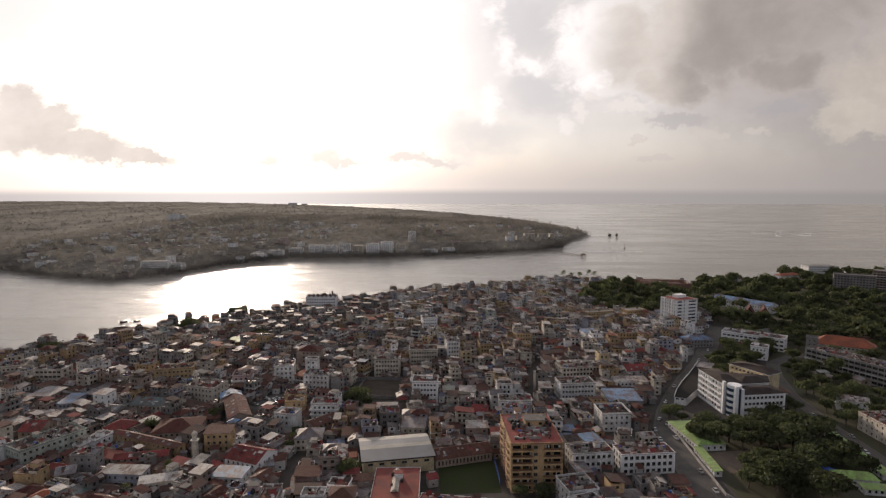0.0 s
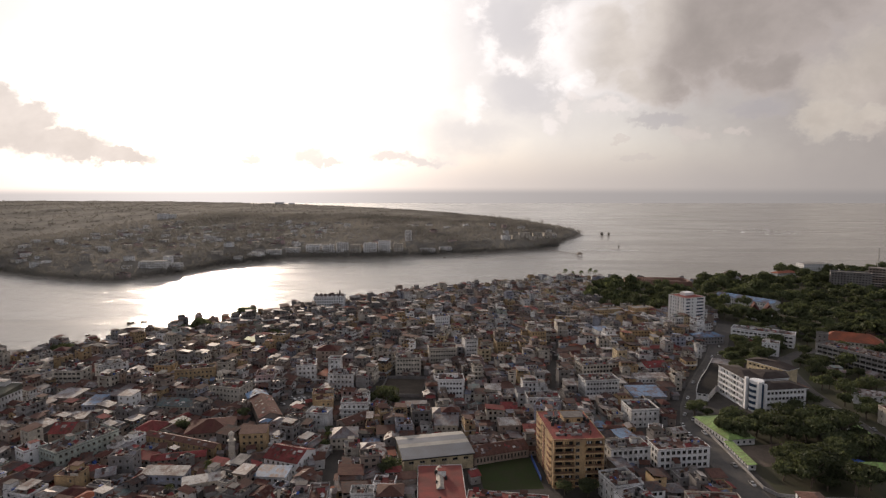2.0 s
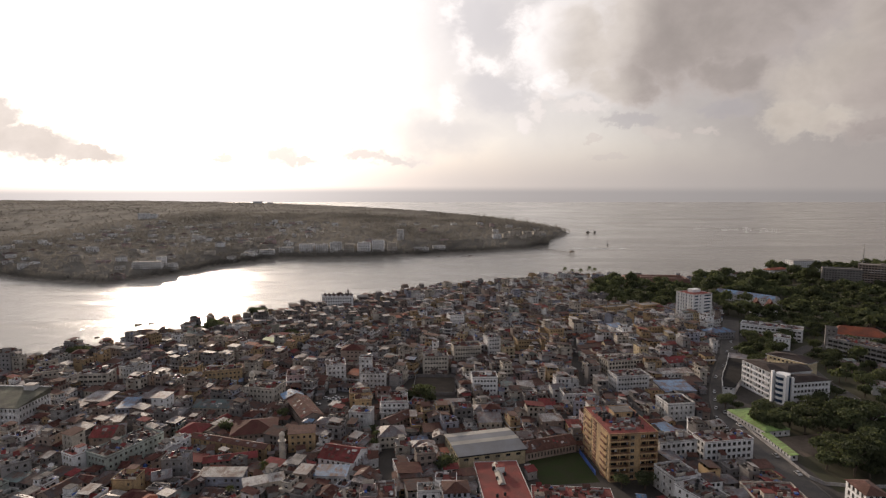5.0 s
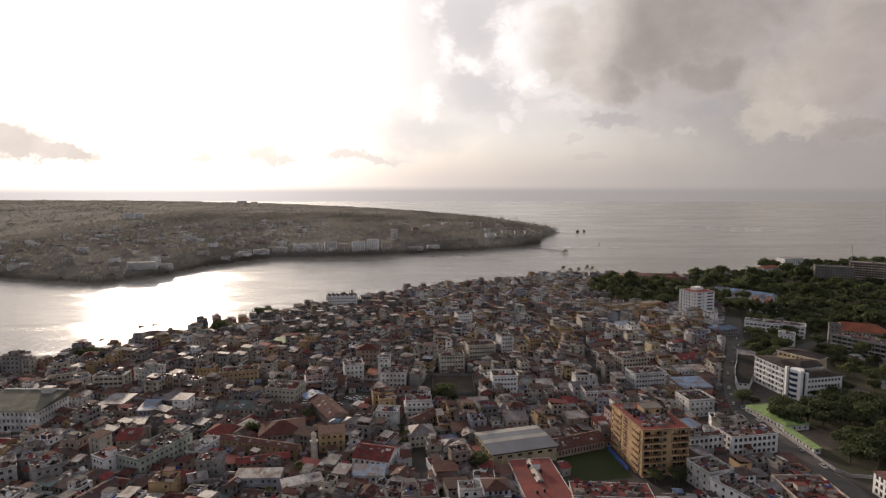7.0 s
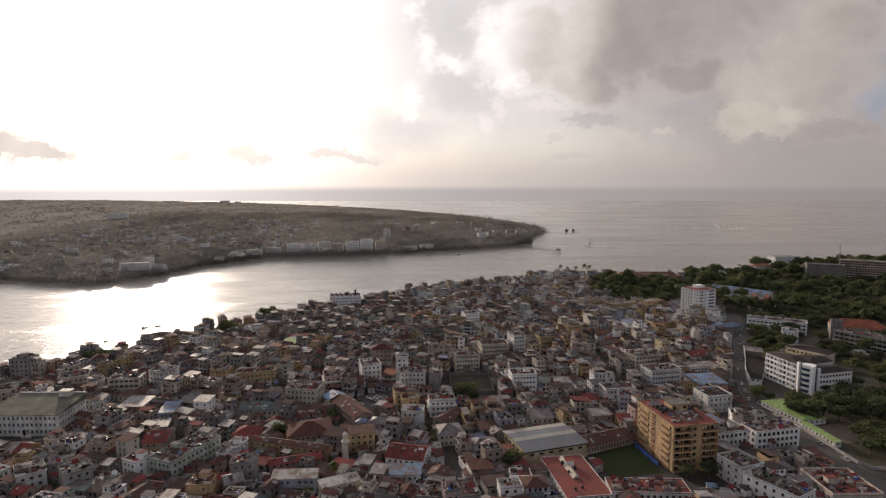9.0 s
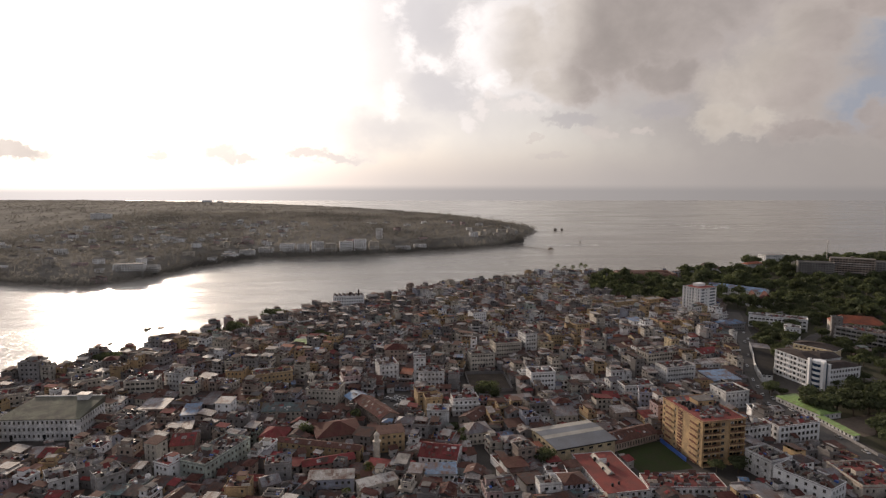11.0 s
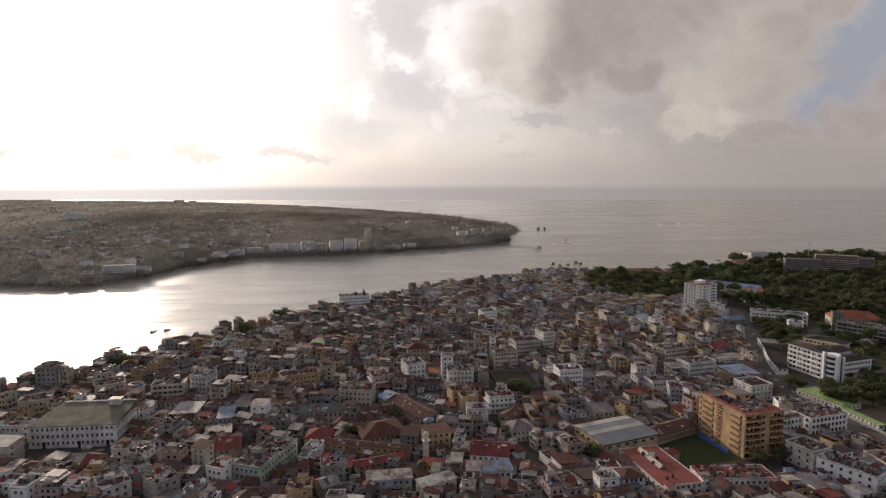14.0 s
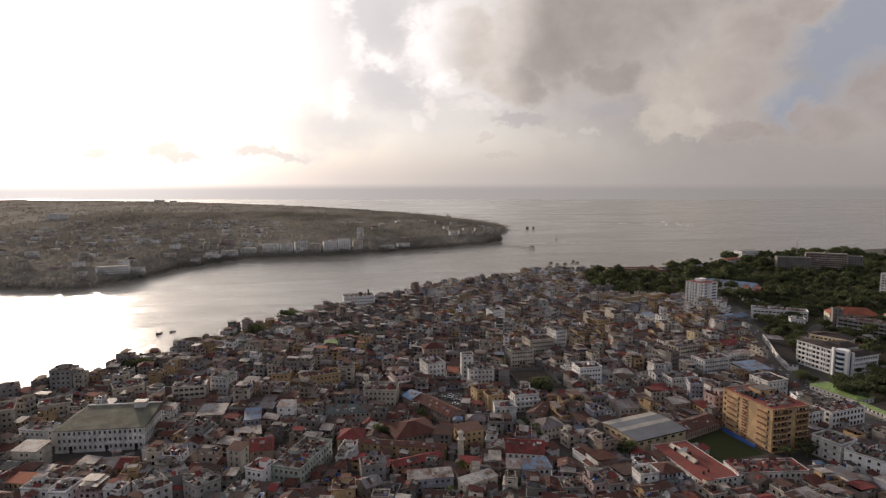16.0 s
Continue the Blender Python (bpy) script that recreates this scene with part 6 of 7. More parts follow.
def old_town():
    r = random.Random(4)
    plots = []
    for theta, step, test in ((8, 8.8, lambda x, y: x > -75 + (y - 300) * 0.25 and y < 520), (-16, 8.6, lambda x, y: x <= -75 + (y - 300) * 0.25 and y < 520), (24, 9.0, lambda x, y: y >= 520)):
        c, s = math.cos(radians(theta)), math.sin(radians(theta))
        for i in range(-85, 85):
            for j in range(-85, 85):
                u, v = (i + 0.35 * (j % 2)) * step * 1.02, j * step * 0.98
                x, y = c * u - s * v, 480 + s * u + c * v
                if test(x, y) and y > 196 and min(-215 - 0.5 * y, -20 - 0.86 * y) < x < 1.09 * y - 110:
                    plots.append((y, x, theta))
    plots.sort()
    made = 0
    for y, x, theta in plots:
        if not inside(x, y + 8, SHORE) or not inside(x - 8, y + 4, SHORE) or inside(x, y, WOODS):
            continue
        if x > 95 + max(0, y - 320) * 0.5 and (y < 620 or x > 150):
            # beyond the main street the plots thin out among trees
            if r.random() < 0.95:
                continue
        x, y, rot = x + r.uniform(-1.3, 1.3), y + r.uniform(-1.3, 1.3), theta + r.uniform(-6, 6)
        w, d = r.uniform(6.4, 10.6), r.uniform(6.4, 10.6)
        if r.random() < 0.14:
            w, d = (w * 1.7, d) if r.random() < 0.5 else (w, d * 1.7)
        for shrink in (1.0, 0.9, 0.8, 0.68, 0.56):
            if is_free(x, y, rot, w * shrink * 0.9, d * shrink * 0.9):
                w, d = w * shrink, d * shrink
                break
        else:
            continue
        flat = r.random() < 0.52
        floors = r.choice((1, 2, 2, 2, 3, 3, 3, 4)) if flat else r.choice((1, 1, 2, 2, 2, 3))
        if y < 290:
            flat = flat and r.random() < 0.75
            floors = min(floors, 3 if r.random() < 0.4 else 2)
        elif y < 430 and x < -75 and not flat:
            floors = min(floors, 2)
        # the old houses stay low in front of the larger buildings
        ahead = Vector((x + 98, y)).normalized()
        low = any(math.hypot(hx - x - ahead.x * k, hy - y - ahead.y * k) < hw * 0.8 and hf > 1 for k in (9, 17, 25) for hx, hy, hw, hf in HEROES if abs(hx - x) < 60 and abs(hy - y) < 60)
        if low:
            floors = 1 if r.random() < 0.7 else 2
        wall = r.choice(WALL_MIX)
        # paler walls in the far quarter, their colour standing in for sunlit faces
        if y > 430 and x > -80 and r.random() < 0.5:
            wall = r.choice(("fresh white", "white", "cream", "straw", "ochre", "white", "pale blue"))
        roof = r.choice(("concrete", "concrete", "glare screed", "glare screed", "rusty iron", "black felt", "black felt", "red deck")) if flat else r.choice(PITCHED)
        style = "flat" if flat else r.choice(("gable", "gable", "hip", "shed", "shed"))
        turn = rot + (90 if r.random() < 0.5 else 0)
        if turn != rot:
            w, d = d, w
        made += 1
        single, near = made <= 258, made <= 72
        label = f"{wall} {COUNT_WORDS[floors]}-storey old town house, {roof_words(roof)}"
        ob, at, top = building("house", label, "house", x, y, turn, w, d, floors, wall, roof, style, r, near=near, high=r.uniform(2.8, 3.2), win=(r.choice((1.2, 1.4, 1.7)), r.choice((1.45, 1.65))),
                               gap=(r.uniform(0.9, 1.5), 2.0), group="old town houses", sides=3, into=None if single else TOWN, margin=-0.3,
                               bands=r.choice((0.0, 0.0, 0.3, 0.3, 0.9)), upper=flat and r.random() < 0.5 and not low)
        extra = r.random()
        if flat and single and 0.5 < extra < 0.56:
            p = at @ Vector((0.3 * w, -0.3 * d, top))
            dish(p.x, p.y, p.z, r.uniform(0.9, 1.5), r.uniform(-40, 40))
        if flat and single and extra < 0.5:
            for k in range(r.choice((1, 2, 2, 3))):
                p = at @ Vector((r.uniform(-0.35, 0.35) * w, r.uniform(-0.35, 0.35) * d, top))
                water_tank(p.x, p.y, p.z, r.uniform(0.85, 1.3))
        elif flat and not single and extra < 0.4:
            s = Shape("plastic black")
            for k in range(r.choice((1, 2, 3))):
                s.tube(r.uniform(-0.35, 0.35) * w, r.uniform(-0.35, 0.35) * d, top, top + 1.6, 0.7, 0.62, 7)
            TOWN.merge(s, at)
        for k in range(r.choice((0, 1, 1, 2))):
            # lean-to against a side wall
            side = r.randrange(4)
            long = (w, d)[side % 2]
            a, e, hz = long * r.uniform(0.45, 0.95), r.uniform(1.8, 3.6), r.uniform(2.4, 3.0) + 3.0 * (floors > 1 and r.random() < 0.45)
            lean = Shape("wall " + r.choice((wall, "bare concrete", "tan")), "pane", "roof " + r.choice(PITCHED))
            off = r.uniform(-0.5, 0.5) * (long - a)
            y0 = -(d, w)[side % 2] / 2
            lean.facade((off - a / 2, y0 - e), (off + a / 2, y0 - e), 0, hz, spread(a, 1.0, 1.2), [(1.0 if hz < 4 else 3.7, 2.1 if hz < 4 else 4.9)])
            for px, sg in ((off - a / 2, -1), (off + a / 2, 1)):
                q = [(px, y0 - e), (px, y0 + 0.1)]
                lean.facade(*(q[::-1] if sg < 0 else q), 0, hz, [], [])
            lo = [(off - a / 2 - 0.3, y0 - e - 0.4, hz), (off + a / 2 + 0.3, y0 - e - 0.4, hz), (off + a / 2 + 0.3, y0 - 0.004, hz + 0.7), (off - a / 2 - 0.3, y0 - 0.004, hz + 0.7)]
            o = r.uniform(0, 900)
            lean.uv[len(lean.f) + 1] = ((o, 0), (o + a, 0), (o + a, e), (o, e))
            lean.add(lo + [(p[0], p[1], p[2] + 0.1) for p in lo], ((3, 2, 1, 0), (4, 5, 6, 7), (0, 1, 5, 4), (1, 2, 6, 5), (2, 3, 7, 6), (3, 0, 4, 7)), 2)
            if single:
                part("lean_to", lean, ob, "lean-to with a patched iron roof", at=pose(0, 0, 0, 0, 0, 90 * side))
            else:
                TOWN.merge(lean, at @ pose(0, 0, 0, 0, 0, 90 * side))
        if y < 470:
            # sheet awnings, rails and boxes on the walls
            c = Shape("roof rusty iron", "roof dark iron", "wall grey", "roof pale iron", "frame", "wood")
            for side in (0, 1, 3):
                long, back = (w, d)[side % 2], (d, w)[side % 2] / 2
                q = Shape(*c.mats)
                for k in range(int(long / 2.2)):
                    u, z, e = r.uniform(-0.42, 0.42) * long, r.randrange(floors) * 3.0 + r.uniform(2.3, 2.7), r.uniform(0.5, 1.2)
                    kind = r.random()
                    if kind < 0.5:
                        lo = [(u - e, -back - 0.9, z - 0.3), (u + e, -back - 0.9, z - 0.3), (u + e, -back + 0.02, z), (u - e, -back + 0.02, z)]
                        q.add(lo + [(p[0], p[1], p[2] + 0.06) for p in lo], ((3, 2, 1, 0), (4, 5, 6, 7), (0, 1, 5, 4), (1, 2, 6, 5), (2, 3, 7, 6), (3, 0, 4, 7)), r.choice((0, 1, 3)))
                    elif kind < 0.75:
                        q.box(u - 0.4, -back - 0.35, z - 1.9, u + 0.4, -back + 0.02, z - 1.3, r.choice((2, 3)))
                    else:
                        q.box(u - e, -back - 0.7, z - 2.2, u + e, -back + 0.02, z - 2.1, 2)
                        q.box(u - e, -back - 0.7, z - 2.1, u + e, -back - 0.64, z - 1.4, r.choice((4, 5)))
                c.merge(q, pose(0, 0, 0, 0, 0, 90 * side))
            if c.v and single:
                tagged(part("wall_fittings", c, ob), "sheet awnings, rails and boxes", kind="stuff")
            elif c.v:
                TOWN.merge(c, at)
        if flat:
            for k in range(r.choice((1, 2, 3))):
                c = Shape(r.choice(("wall white", "wall grey", "frame", "roof rusty iron", "roof pale iron", "plastic blue")))
                a, b, e, f = r.uniform(-0.38, 0.38) * w, r.uniform(-0.38, 0.38) * d, r.uniform(0.25, 0.9), r.uniform(0.25, 0.9)
                c.box(a - e, b - f, top, a + e, b + f, top + r.uniform(0.4, 1.5))
                if single:
                    part("roof_box", c, ob, "small box standing on the roof")
                else:
                    TOWN.merge(c, at)
        if flat and extra > 0.55:
            s = Shape("roof " + r.choice(PITCHED), "frame")
            a, b = w * r.uniform(0.25, 0.42), d * r.uniform(0.25, 0.42)
            for px in (-a, a):
                for py in (-b, b):
                    s.box(px * 0.9 - 0.08, py * 0.9 - 0.08, top, px * 0.9 + 0.08, py * 0.9 + 0.08, top + 2.3 + (0.3 if py > 0 else 0), 1)
            s.shed(2 * a, 2 * b, top + 2.2, 0.5)
            if single:
                part("roof_shelter", s, ob, "sheet-metal shelter on the roof")
            else:
                TOWN.merge(s, at)
    # huts and sheds squeezed into the gaps
    for k in range(12000):
        y = r.uniform(200, 520)
        x = r.uniform(min(-215 - 0.5 * y, -20 - 0.86 * y), 95)
        w, d, rot = r.uniform(2.2, 5.5), r.uniform(2.2, 4.6), r.choice((8, -16, 24)) + r.uniform(-8, 8)
        if inside(x, y + 8, SHORE) and inside(x - 8, y + 4, SHORE) and is_free(x, y, rot, w, d):
            building("house", "", "house", x, y, rot, w, d, 1, r.choice(("bare concrete", "tan", "grey", "white")), r.choice(PITCHED), r.choice(("shed", "shed", "gable")), r, near=False,
                     high=r.uniform(2.3, 4.5), win=(0.9, 1.0), gap=(1.2, 1.4), sides=1, into=TOWN, margin=0.1)
    tagged(part("old_town_houses", TOWN), "crowded old town houses with flat and iron roofs", "houses", kind="stuff")


old_town()


# trees
def crown_mesh(name, rad, high, z, count, size, seed, lobes=7, mat="leaf"):
    """Leaf clumps as small bent cards over several lobes, with gaps."""
    g = np.random.default_rng(seed)
    cen = g.normal(size=(lobes, 3))
    cen /= np.linalg.norm(cen, axis=1)[:, None]
    cen *= np.array([rad, rad, high]) * g.uniform(0.35, 0.68, (lobes, 1))
    cen[:, 2] = np.abs(cen[:, 2]) * 0.8
    k = g.integers(0, lobes, count)
    out = g.normal(size=(count, 3))
    out /= np.linalg.norm(out, axis=1)[:, None]
    pos = cen[k] + out * (np.array([rad, rad, high * 0.85]) * 0.52) * g.uniform(0.55, 1.08, (count, 1))
    pos[:, 2] += z
    nrm = out + g.normal(size=(count, 3)) * 0.55
    nrm /= np.linalg.norm(nrm, axis=1)[:, None]
    a = np.cross(nrm, g.normal(size=(count, 3)))
    a /= np.linalg.norm(a, axis=1)[:, None]
    b = np.cross(nrm, a)
    sz = size * g.uniform(0.6, 1.35, (count, 1))
    vs = np.stack([pos - a * sz, pos - b * sz * 0.7 + nrm * sz * 0.25, pos + a * sz, pos + b * sz * 0.7 + nrm * sz * 0.25], 1).reshape(-1, 3)
    me = bpy.data.meshes.new(name)
    me.from_pydata(vs.tolist(), [], np.arange(count * 4).reshape(-1, 4).tolist())
    me.materials.append(MATS[mat])
    return me


TREES = []


def broad_tree(kind, x, y, size, turn):
    if len(TREES) <= kind:
        r = random.Random(70 + kind)
        high = (8.5, 7.0, 10.0, 6.0)[kind]
        ob = thing("tree", "broad dark-green shade tree", "tree", pose(x, y, GROUND), "shade trees")
        s = Shape("bark")
        limb(s, (0, 0, 0), (0.2, 0.1, high * 0.4), 0.38, 0.28, 8)
        for i in range(6):
            a = i * math.tau / 6 + r.uniform(-0.4, 0.4)
            m = (math.cos(a) * high * 0.2, math.sin(a) * high * 0.2, high * 0.62)
            limb(s, (0.2, 0.1, high * 0.38), m, 0.2, 0.13)
            limb(s, m, (m[0] * 2.0, m[1] * 2.0, high * r.uniform(0.75, 0.9)), 0.13, 0.05)
        part("trunk", s, ob)
        part("crown", crown_mesh("crown", high * 0.62, high * 0.42, high * 0.62, 680, 0.56, 20 + kind, 9), ob)
        TREES.append(ob)
    else:
        ob = copy_thing(TREES[kind], pose(x, y, GROUND, 0, 0, turn))
    ob.matrix_basis = pose(x, y, GROUND, 0, 0, turn) @ Matrix.Diagonal((size, size, size * (0.9 + 0.2 * ((turn * 7) % 1)), 1))


PALMS = []


def palm(x, y, size, turn, base=GROUND):
    if not PALMS:
        r = random.Random(9)
        ob = thing("palm_tree", "tall coconut palm with drooping fronds", "palm tree", pose(x, y, base), "coconut palms")
        s = Shape("bark")
        pts = [(0, 0, 0), (0.3, 0.1, 3), (0.5, 0.1, 6), (0.55, 0.0, 9)]
        for a, b, ra, rb in zip(pts, pts[1:], (0.24, 0.19, 0.16), (0.19, 0.16, 0.14)):
            limb(s, a, b, ra, rb)
        part("trunk", s, ob)
        f = Shape("palm leaf")
        for i in range(17):
            a = i * 2.4
            lift = r.uniform(-0.2, 0.9)
            c, n = math.cos(a), math.sin(a)
            prev = Vector((0.55, 0, 9))
            for k in range(7):
                u = (k + 1) / 7
                q = Vector((0.55 + c * 3.4 * u, n * 3.4 * u, 9 + lift * 2.2 * u - 2.9 * u * u))
                side = Vector((-n, c, 0)) * (0.75 * (1 - u * 0.6))
                for sg in (-1, 1):
                    f.quad(tuple(prev), tuple(prev.lerp(q, 0.55)), tuple(prev.lerp(q, 0.9) + side * sg - Vector((0, 0, 0.35))), tuple(prev.lerp(q, 0.3) + side * sg - Vector((0, 0, 0.3))))
                prev = q
        part("fronds", f, ob)
        PALMS.append(ob)
    else:
        ob = copy_thing(PALMS[0], pose(x, y, base, 0, 0, turn))
    ob.matrix_basis = pose(x, y, base, 0, 0, turn) @ Matrix.Diagonal((min(size, 1.15), min(size, 1.15), size, 1))


def plant_trees():
    r = random.Random(21)
    made = []

    light = [crown_mesh("light_crown", 5.4, 3.8, 5.6, 230, 0.95, 50 + k, 8) for k in range(4)]
    cards = [np.array([v.co for v in me.vertices]) for me in light]
    for me in light:
        bpy.data.meshes.remove(me)
    woods, stems = [], Shape("bark")

    def plant(x, y, size):
        if not inside(x, y + 3, SHORE):
            return
        made.append((x, y))
        if len(made) <= 290:
            broad_tree(min(len(TREES), r.randrange(4)), x, y, size, r.uniform(0, 360))
        else:
            a, c = r.uniform(0, math.tau), cards[r.randrange(4)] * size
            woods.append(np.stack([c[:, 0] * math.cos(a) - c[:, 1] * math.sin(a) + x, c[:, 0] * math.sin(a) + c[:, 1] * math.cos(a) + y, c[:, 2] * r.uniform(0.85, 1.2) + GROUND], 1))
            limb(stems, (x, y, GROUND), (x + 0.3, y, GROUND + 5.0 * size), 0.4, 0.25)

    for x, y in ((-77, 345), (-72, 340), (-66, 347), (-235, 424), (-240, 417), (-228, 419), (-96, 283), (-97, 302), (-60, 262), (-57, 256), (-176, 300), (-150, 322), (-64, 268), (20, 244), (30, 243), (-352, 434), (-345, 440), (-362, 428),
                 (-258, 532), (-266, 524), (-250, 540), (-248, 552), (-275, 512), (110, 335), (113, 341), (118, 336), (118, 345), (160, 345), (172, 343), (182, 340), (120, 470), (-300, 480), (-20, 610), (-110, 560), (60, 560), (-276, 521), (-269, 515), (-263, 517), (-258, 514), (-251, 512), (-242, 583), (-238, 583), (-189, 495), (-184, 494)):
        plant(x, y, r.uniform(0.75, 1.1))
    # tall shade trees over the waterside roofs
    for x, y in ((-272, 518), (-266, 520), (-261, 516), (-256, 520), (-268, 513), (-243, 574), (-238, 572), (-189, 496), (-184, 494), (-336, 436), (-330, 438), (-342, 430), (-78, 346), (-71, 343)):
        plant(x, y, r.uniform(1.35, 1.6))
    # park: dense along its edges, open earth in the middle
    for i in range(400):
        x, y = r.uniform(116, 192), r.uniform(247, 324)
        if (116 < x < 155 and 276 < y < 300) or (x < 122 and y < 300) or (150 < x < 160 and 274 < y < 296) or (x > 184 and y < 322) or (160 < x < 184 and y < 272):
            continue
        if all(math.hypot(x - a, y - b) > 6.2 for a, b in made):
            plant(x, y, r.uniform(1.15, 1.6))
    # gardens east of the hospital and the road, woods behind
    for i in range(900):
        x, y = r.uniform(150, 350), r.uniform(280, 560)
        if x > 0.42 * y - 10 and x < 0.62 * y + 75 and is_free(x, y, 0, 4, 4) and all(abs(x - a) > 6 or abs(y - b) > 6 for a, b in made):
            plant(x, y, r.uniform(0.9, 1.4))
    for i in range(34):
        x, y = 168 + i * 2.6 + r.uniform(-6, 8), 436 + i * 2.4 + r.uniform(-9, 5)
        if is_free(x, y, 0, 3, 3):
            plant(x, y, r.uniform(0.75, 1.1))
    for i in range(10):
        plant(178 + i * 4.6 + r.uniform(-1, 1), 455 + i * 3.4 + r.uniform(-2, 2), r.uniform(0.6, 0.85))
    grown = []
    tries = 0
    while len(grown) < 1100 and tries < 14000:
        tries += 1
        x, y = r.uniform(118, 860), r.uniform(400, 1010)
        if (inside(x, y, WOODS) or (y < 640 and x > 330 and x < 0.75 * y + 130)) and is_free(x, y, 0, 4, 4) and all(abs(x - a) > 6 or abs(y - b) > 6 for a, b in grown):
            grown.append((x, y))
    for x, y in sorted(grown, key=lambda p: p[1]):
        plant(x, y, r.uniform(1.5, 2.3) if r.random() < 0.14 else r.uniform(0.8, 1.5))
    vs = np.concatenate(woods)
    me = bpy.data.meshes.new("woods")
    me.from_pydata(vs.tolist(), [], np.arange(len(vs)).reshape(-1, 4).tolist())
    me.materials.append(MATS["leaf"])
    tagged(new("woods", me), "dense dark-green woods round the fort", "woods", kind="stuff")
    tagged(part("woods_trunks", stems), "grey-brown trunks under dense woods", "tree trunks", kind="stuff")
    for x, y, s in ((120, 835, 2.0), (132, 837, 1.6), (142, 834, 1.75), (155, 835, 2.1), (163, 837, 1.85), (34, 790, 1.1), (-284, 513, 1.0), (-289, 504, 0.9), (-278, 518, 1.05), (-272, 508, 0.9), (-245, 572, 0.8), (-350, 446, 0.9), (-142, 255, 0.85), (-93, 290, 0.85), (-150, 236, 0.7),
                    (-120, 470, 0.8), (-60, 450, 0.7), (10, 470, 0.75), (310, 842, 1.1), (352, 852, 1.2), (420, 884, 1.1), (-28, 600, 0.8), (180, 352, 0.6), (171, 349, 0.6)):
        palm(x, y, s, r.uniform(0, 360))


plant_trees()


# vehicles and boats
CARS = []


def car(x, y, turn):
    if not CARS:
        ob = thing("car", "parked car on the street", "car", pose(x, y, GROUND + 0.05, 0, 0, turn), "parked cars")
        s = Shape("car paint")
        prof = [(-2.1, 0.35), (-2.15, 0.75), (-1.9, 0.9), (-1.5, 0.95), (1.0, 0.95), (1.9, 0.85), (2.1, 0.65), (2.1, 0.35)]
        n = len(prof)
        s.add([(px, sy * 0.84, pz) for sy in (-1, 1) for px, pz in prof], [(i, (i + 1) % n, n + (i + 1) % n, n + i) for i in range(n)] + [tuple(range(n)), tuple(range(2 * n - 1, n - 1, -1))])
        s.add([(-1.05, -0.62, 1.45), (0.35, -0.62, 1.45), (0.35, 0.62, 1.45), (-1.05, 0.62, 1.45), (-1.05, -0.62, 1.40), (0.35, -0.62, 1.40), (0.35, 0.62, 1.40), (-1.05, 0.62, 1.40)], ((0, 1, 2, 3), (4, 5, 1, 0), (5, 6, 2, 1), (6, 7, 3, 2), (7, 4, 0, 3)))
        part("body", s, ob)
        g = Shape("pane")
        lo, hi = [(-1.6, -0.78, 0.95), (0.95, -0.78, 0.95), (0.95, 0.78, 0.95), (-1.6, 0.78, 0.95)], [(-1.05, -0.62, 1.41), (0.35, -0.62, 1.41), (0.35, 0.62, 1.41), (-1.05, 0.62, 1.41)]
        g.add(lo + hi, [(i, (i + 1) % 4, 4 + (i + 1) % 4, 4 + i) for i in range(4)])
        part("glazing", g, ob)
        for px in (-1.3, 1.3):
            for py in (-0.8, 0.8):
                t = Shape("tyre")
                t.tube(0, 0, -0.1, 0.1, 0.32, 0.32, 10)
                t.tube(0, 0, 0.1, -0.1, 0.32, 0.32, 10)
                part("wheel", t, ob, at=pose(px, py, 0.32, 90))
        CARS.append(ob)
    else:
        copy_thing(CARS[0], pose(x, y, GROUND + 0.05, 0, 0, turn))


def park_cars():
    r = random.Random(3)
    for i, (x, y, a) in enumerate(((97, 300, 90), (98, 310, 90), (99, 322, 85), (106, 338, 65), (108, 331, 75), (107, 312, 90), (97, 288, 90), (106, 274, 90), (112, 352, 62), (121, 360, 62), (118, 366, 62), (135, 386, 60), (133, 396, 60),
                                   (145, 404, 60), (150, 421, 60), (165, 438, 62), (172, 460, 62), (180, 468, 62), (190, 490, 64), (200, 508, 64), (96, 262, 90), (106, 256, 90), (197, 300, 90), (202, 320, 90), (198, 350, 88))):
        car(x, y, a + r.uniform(-4, 4) + (180 if r.random() < 0.5 else 0))
    for row in range(3):
        for k in range(5):
            if r.random() < 0.8:
                p = pose(-128, 352, 0, 0, 0, -20) @ Vector((-5.0 + row * 5.0, -8.0 + k * 3.6, 0))
                car(p.x, p.y, -20 + r.uniform(-5, 5))
    for k in range(6):
        car(150 + k * 3.2 + r.uniform(-1, 1), 283 + k * 1.6, 40 + r.uniform(-15, 15))
    s = Shape("plastic blue", "frame")
    for k in range(4):
        for e in (-1, 1):
            s.box(-8 + k * 5.3 - 0.06, e * 1.4 - 0.06, 0, -8 + k * 5.3 + 0.06, e * 1.4 + 0.06, 2.4, 1)
    s.shed(17, 3.2, 2.4, 0.4)
    tagged(part("canopy", s, at=pose(162, 279, GROUND + 0.05, 0, 0, -52)), "long blue canopy over a park path", "canopy")


BOATS = []


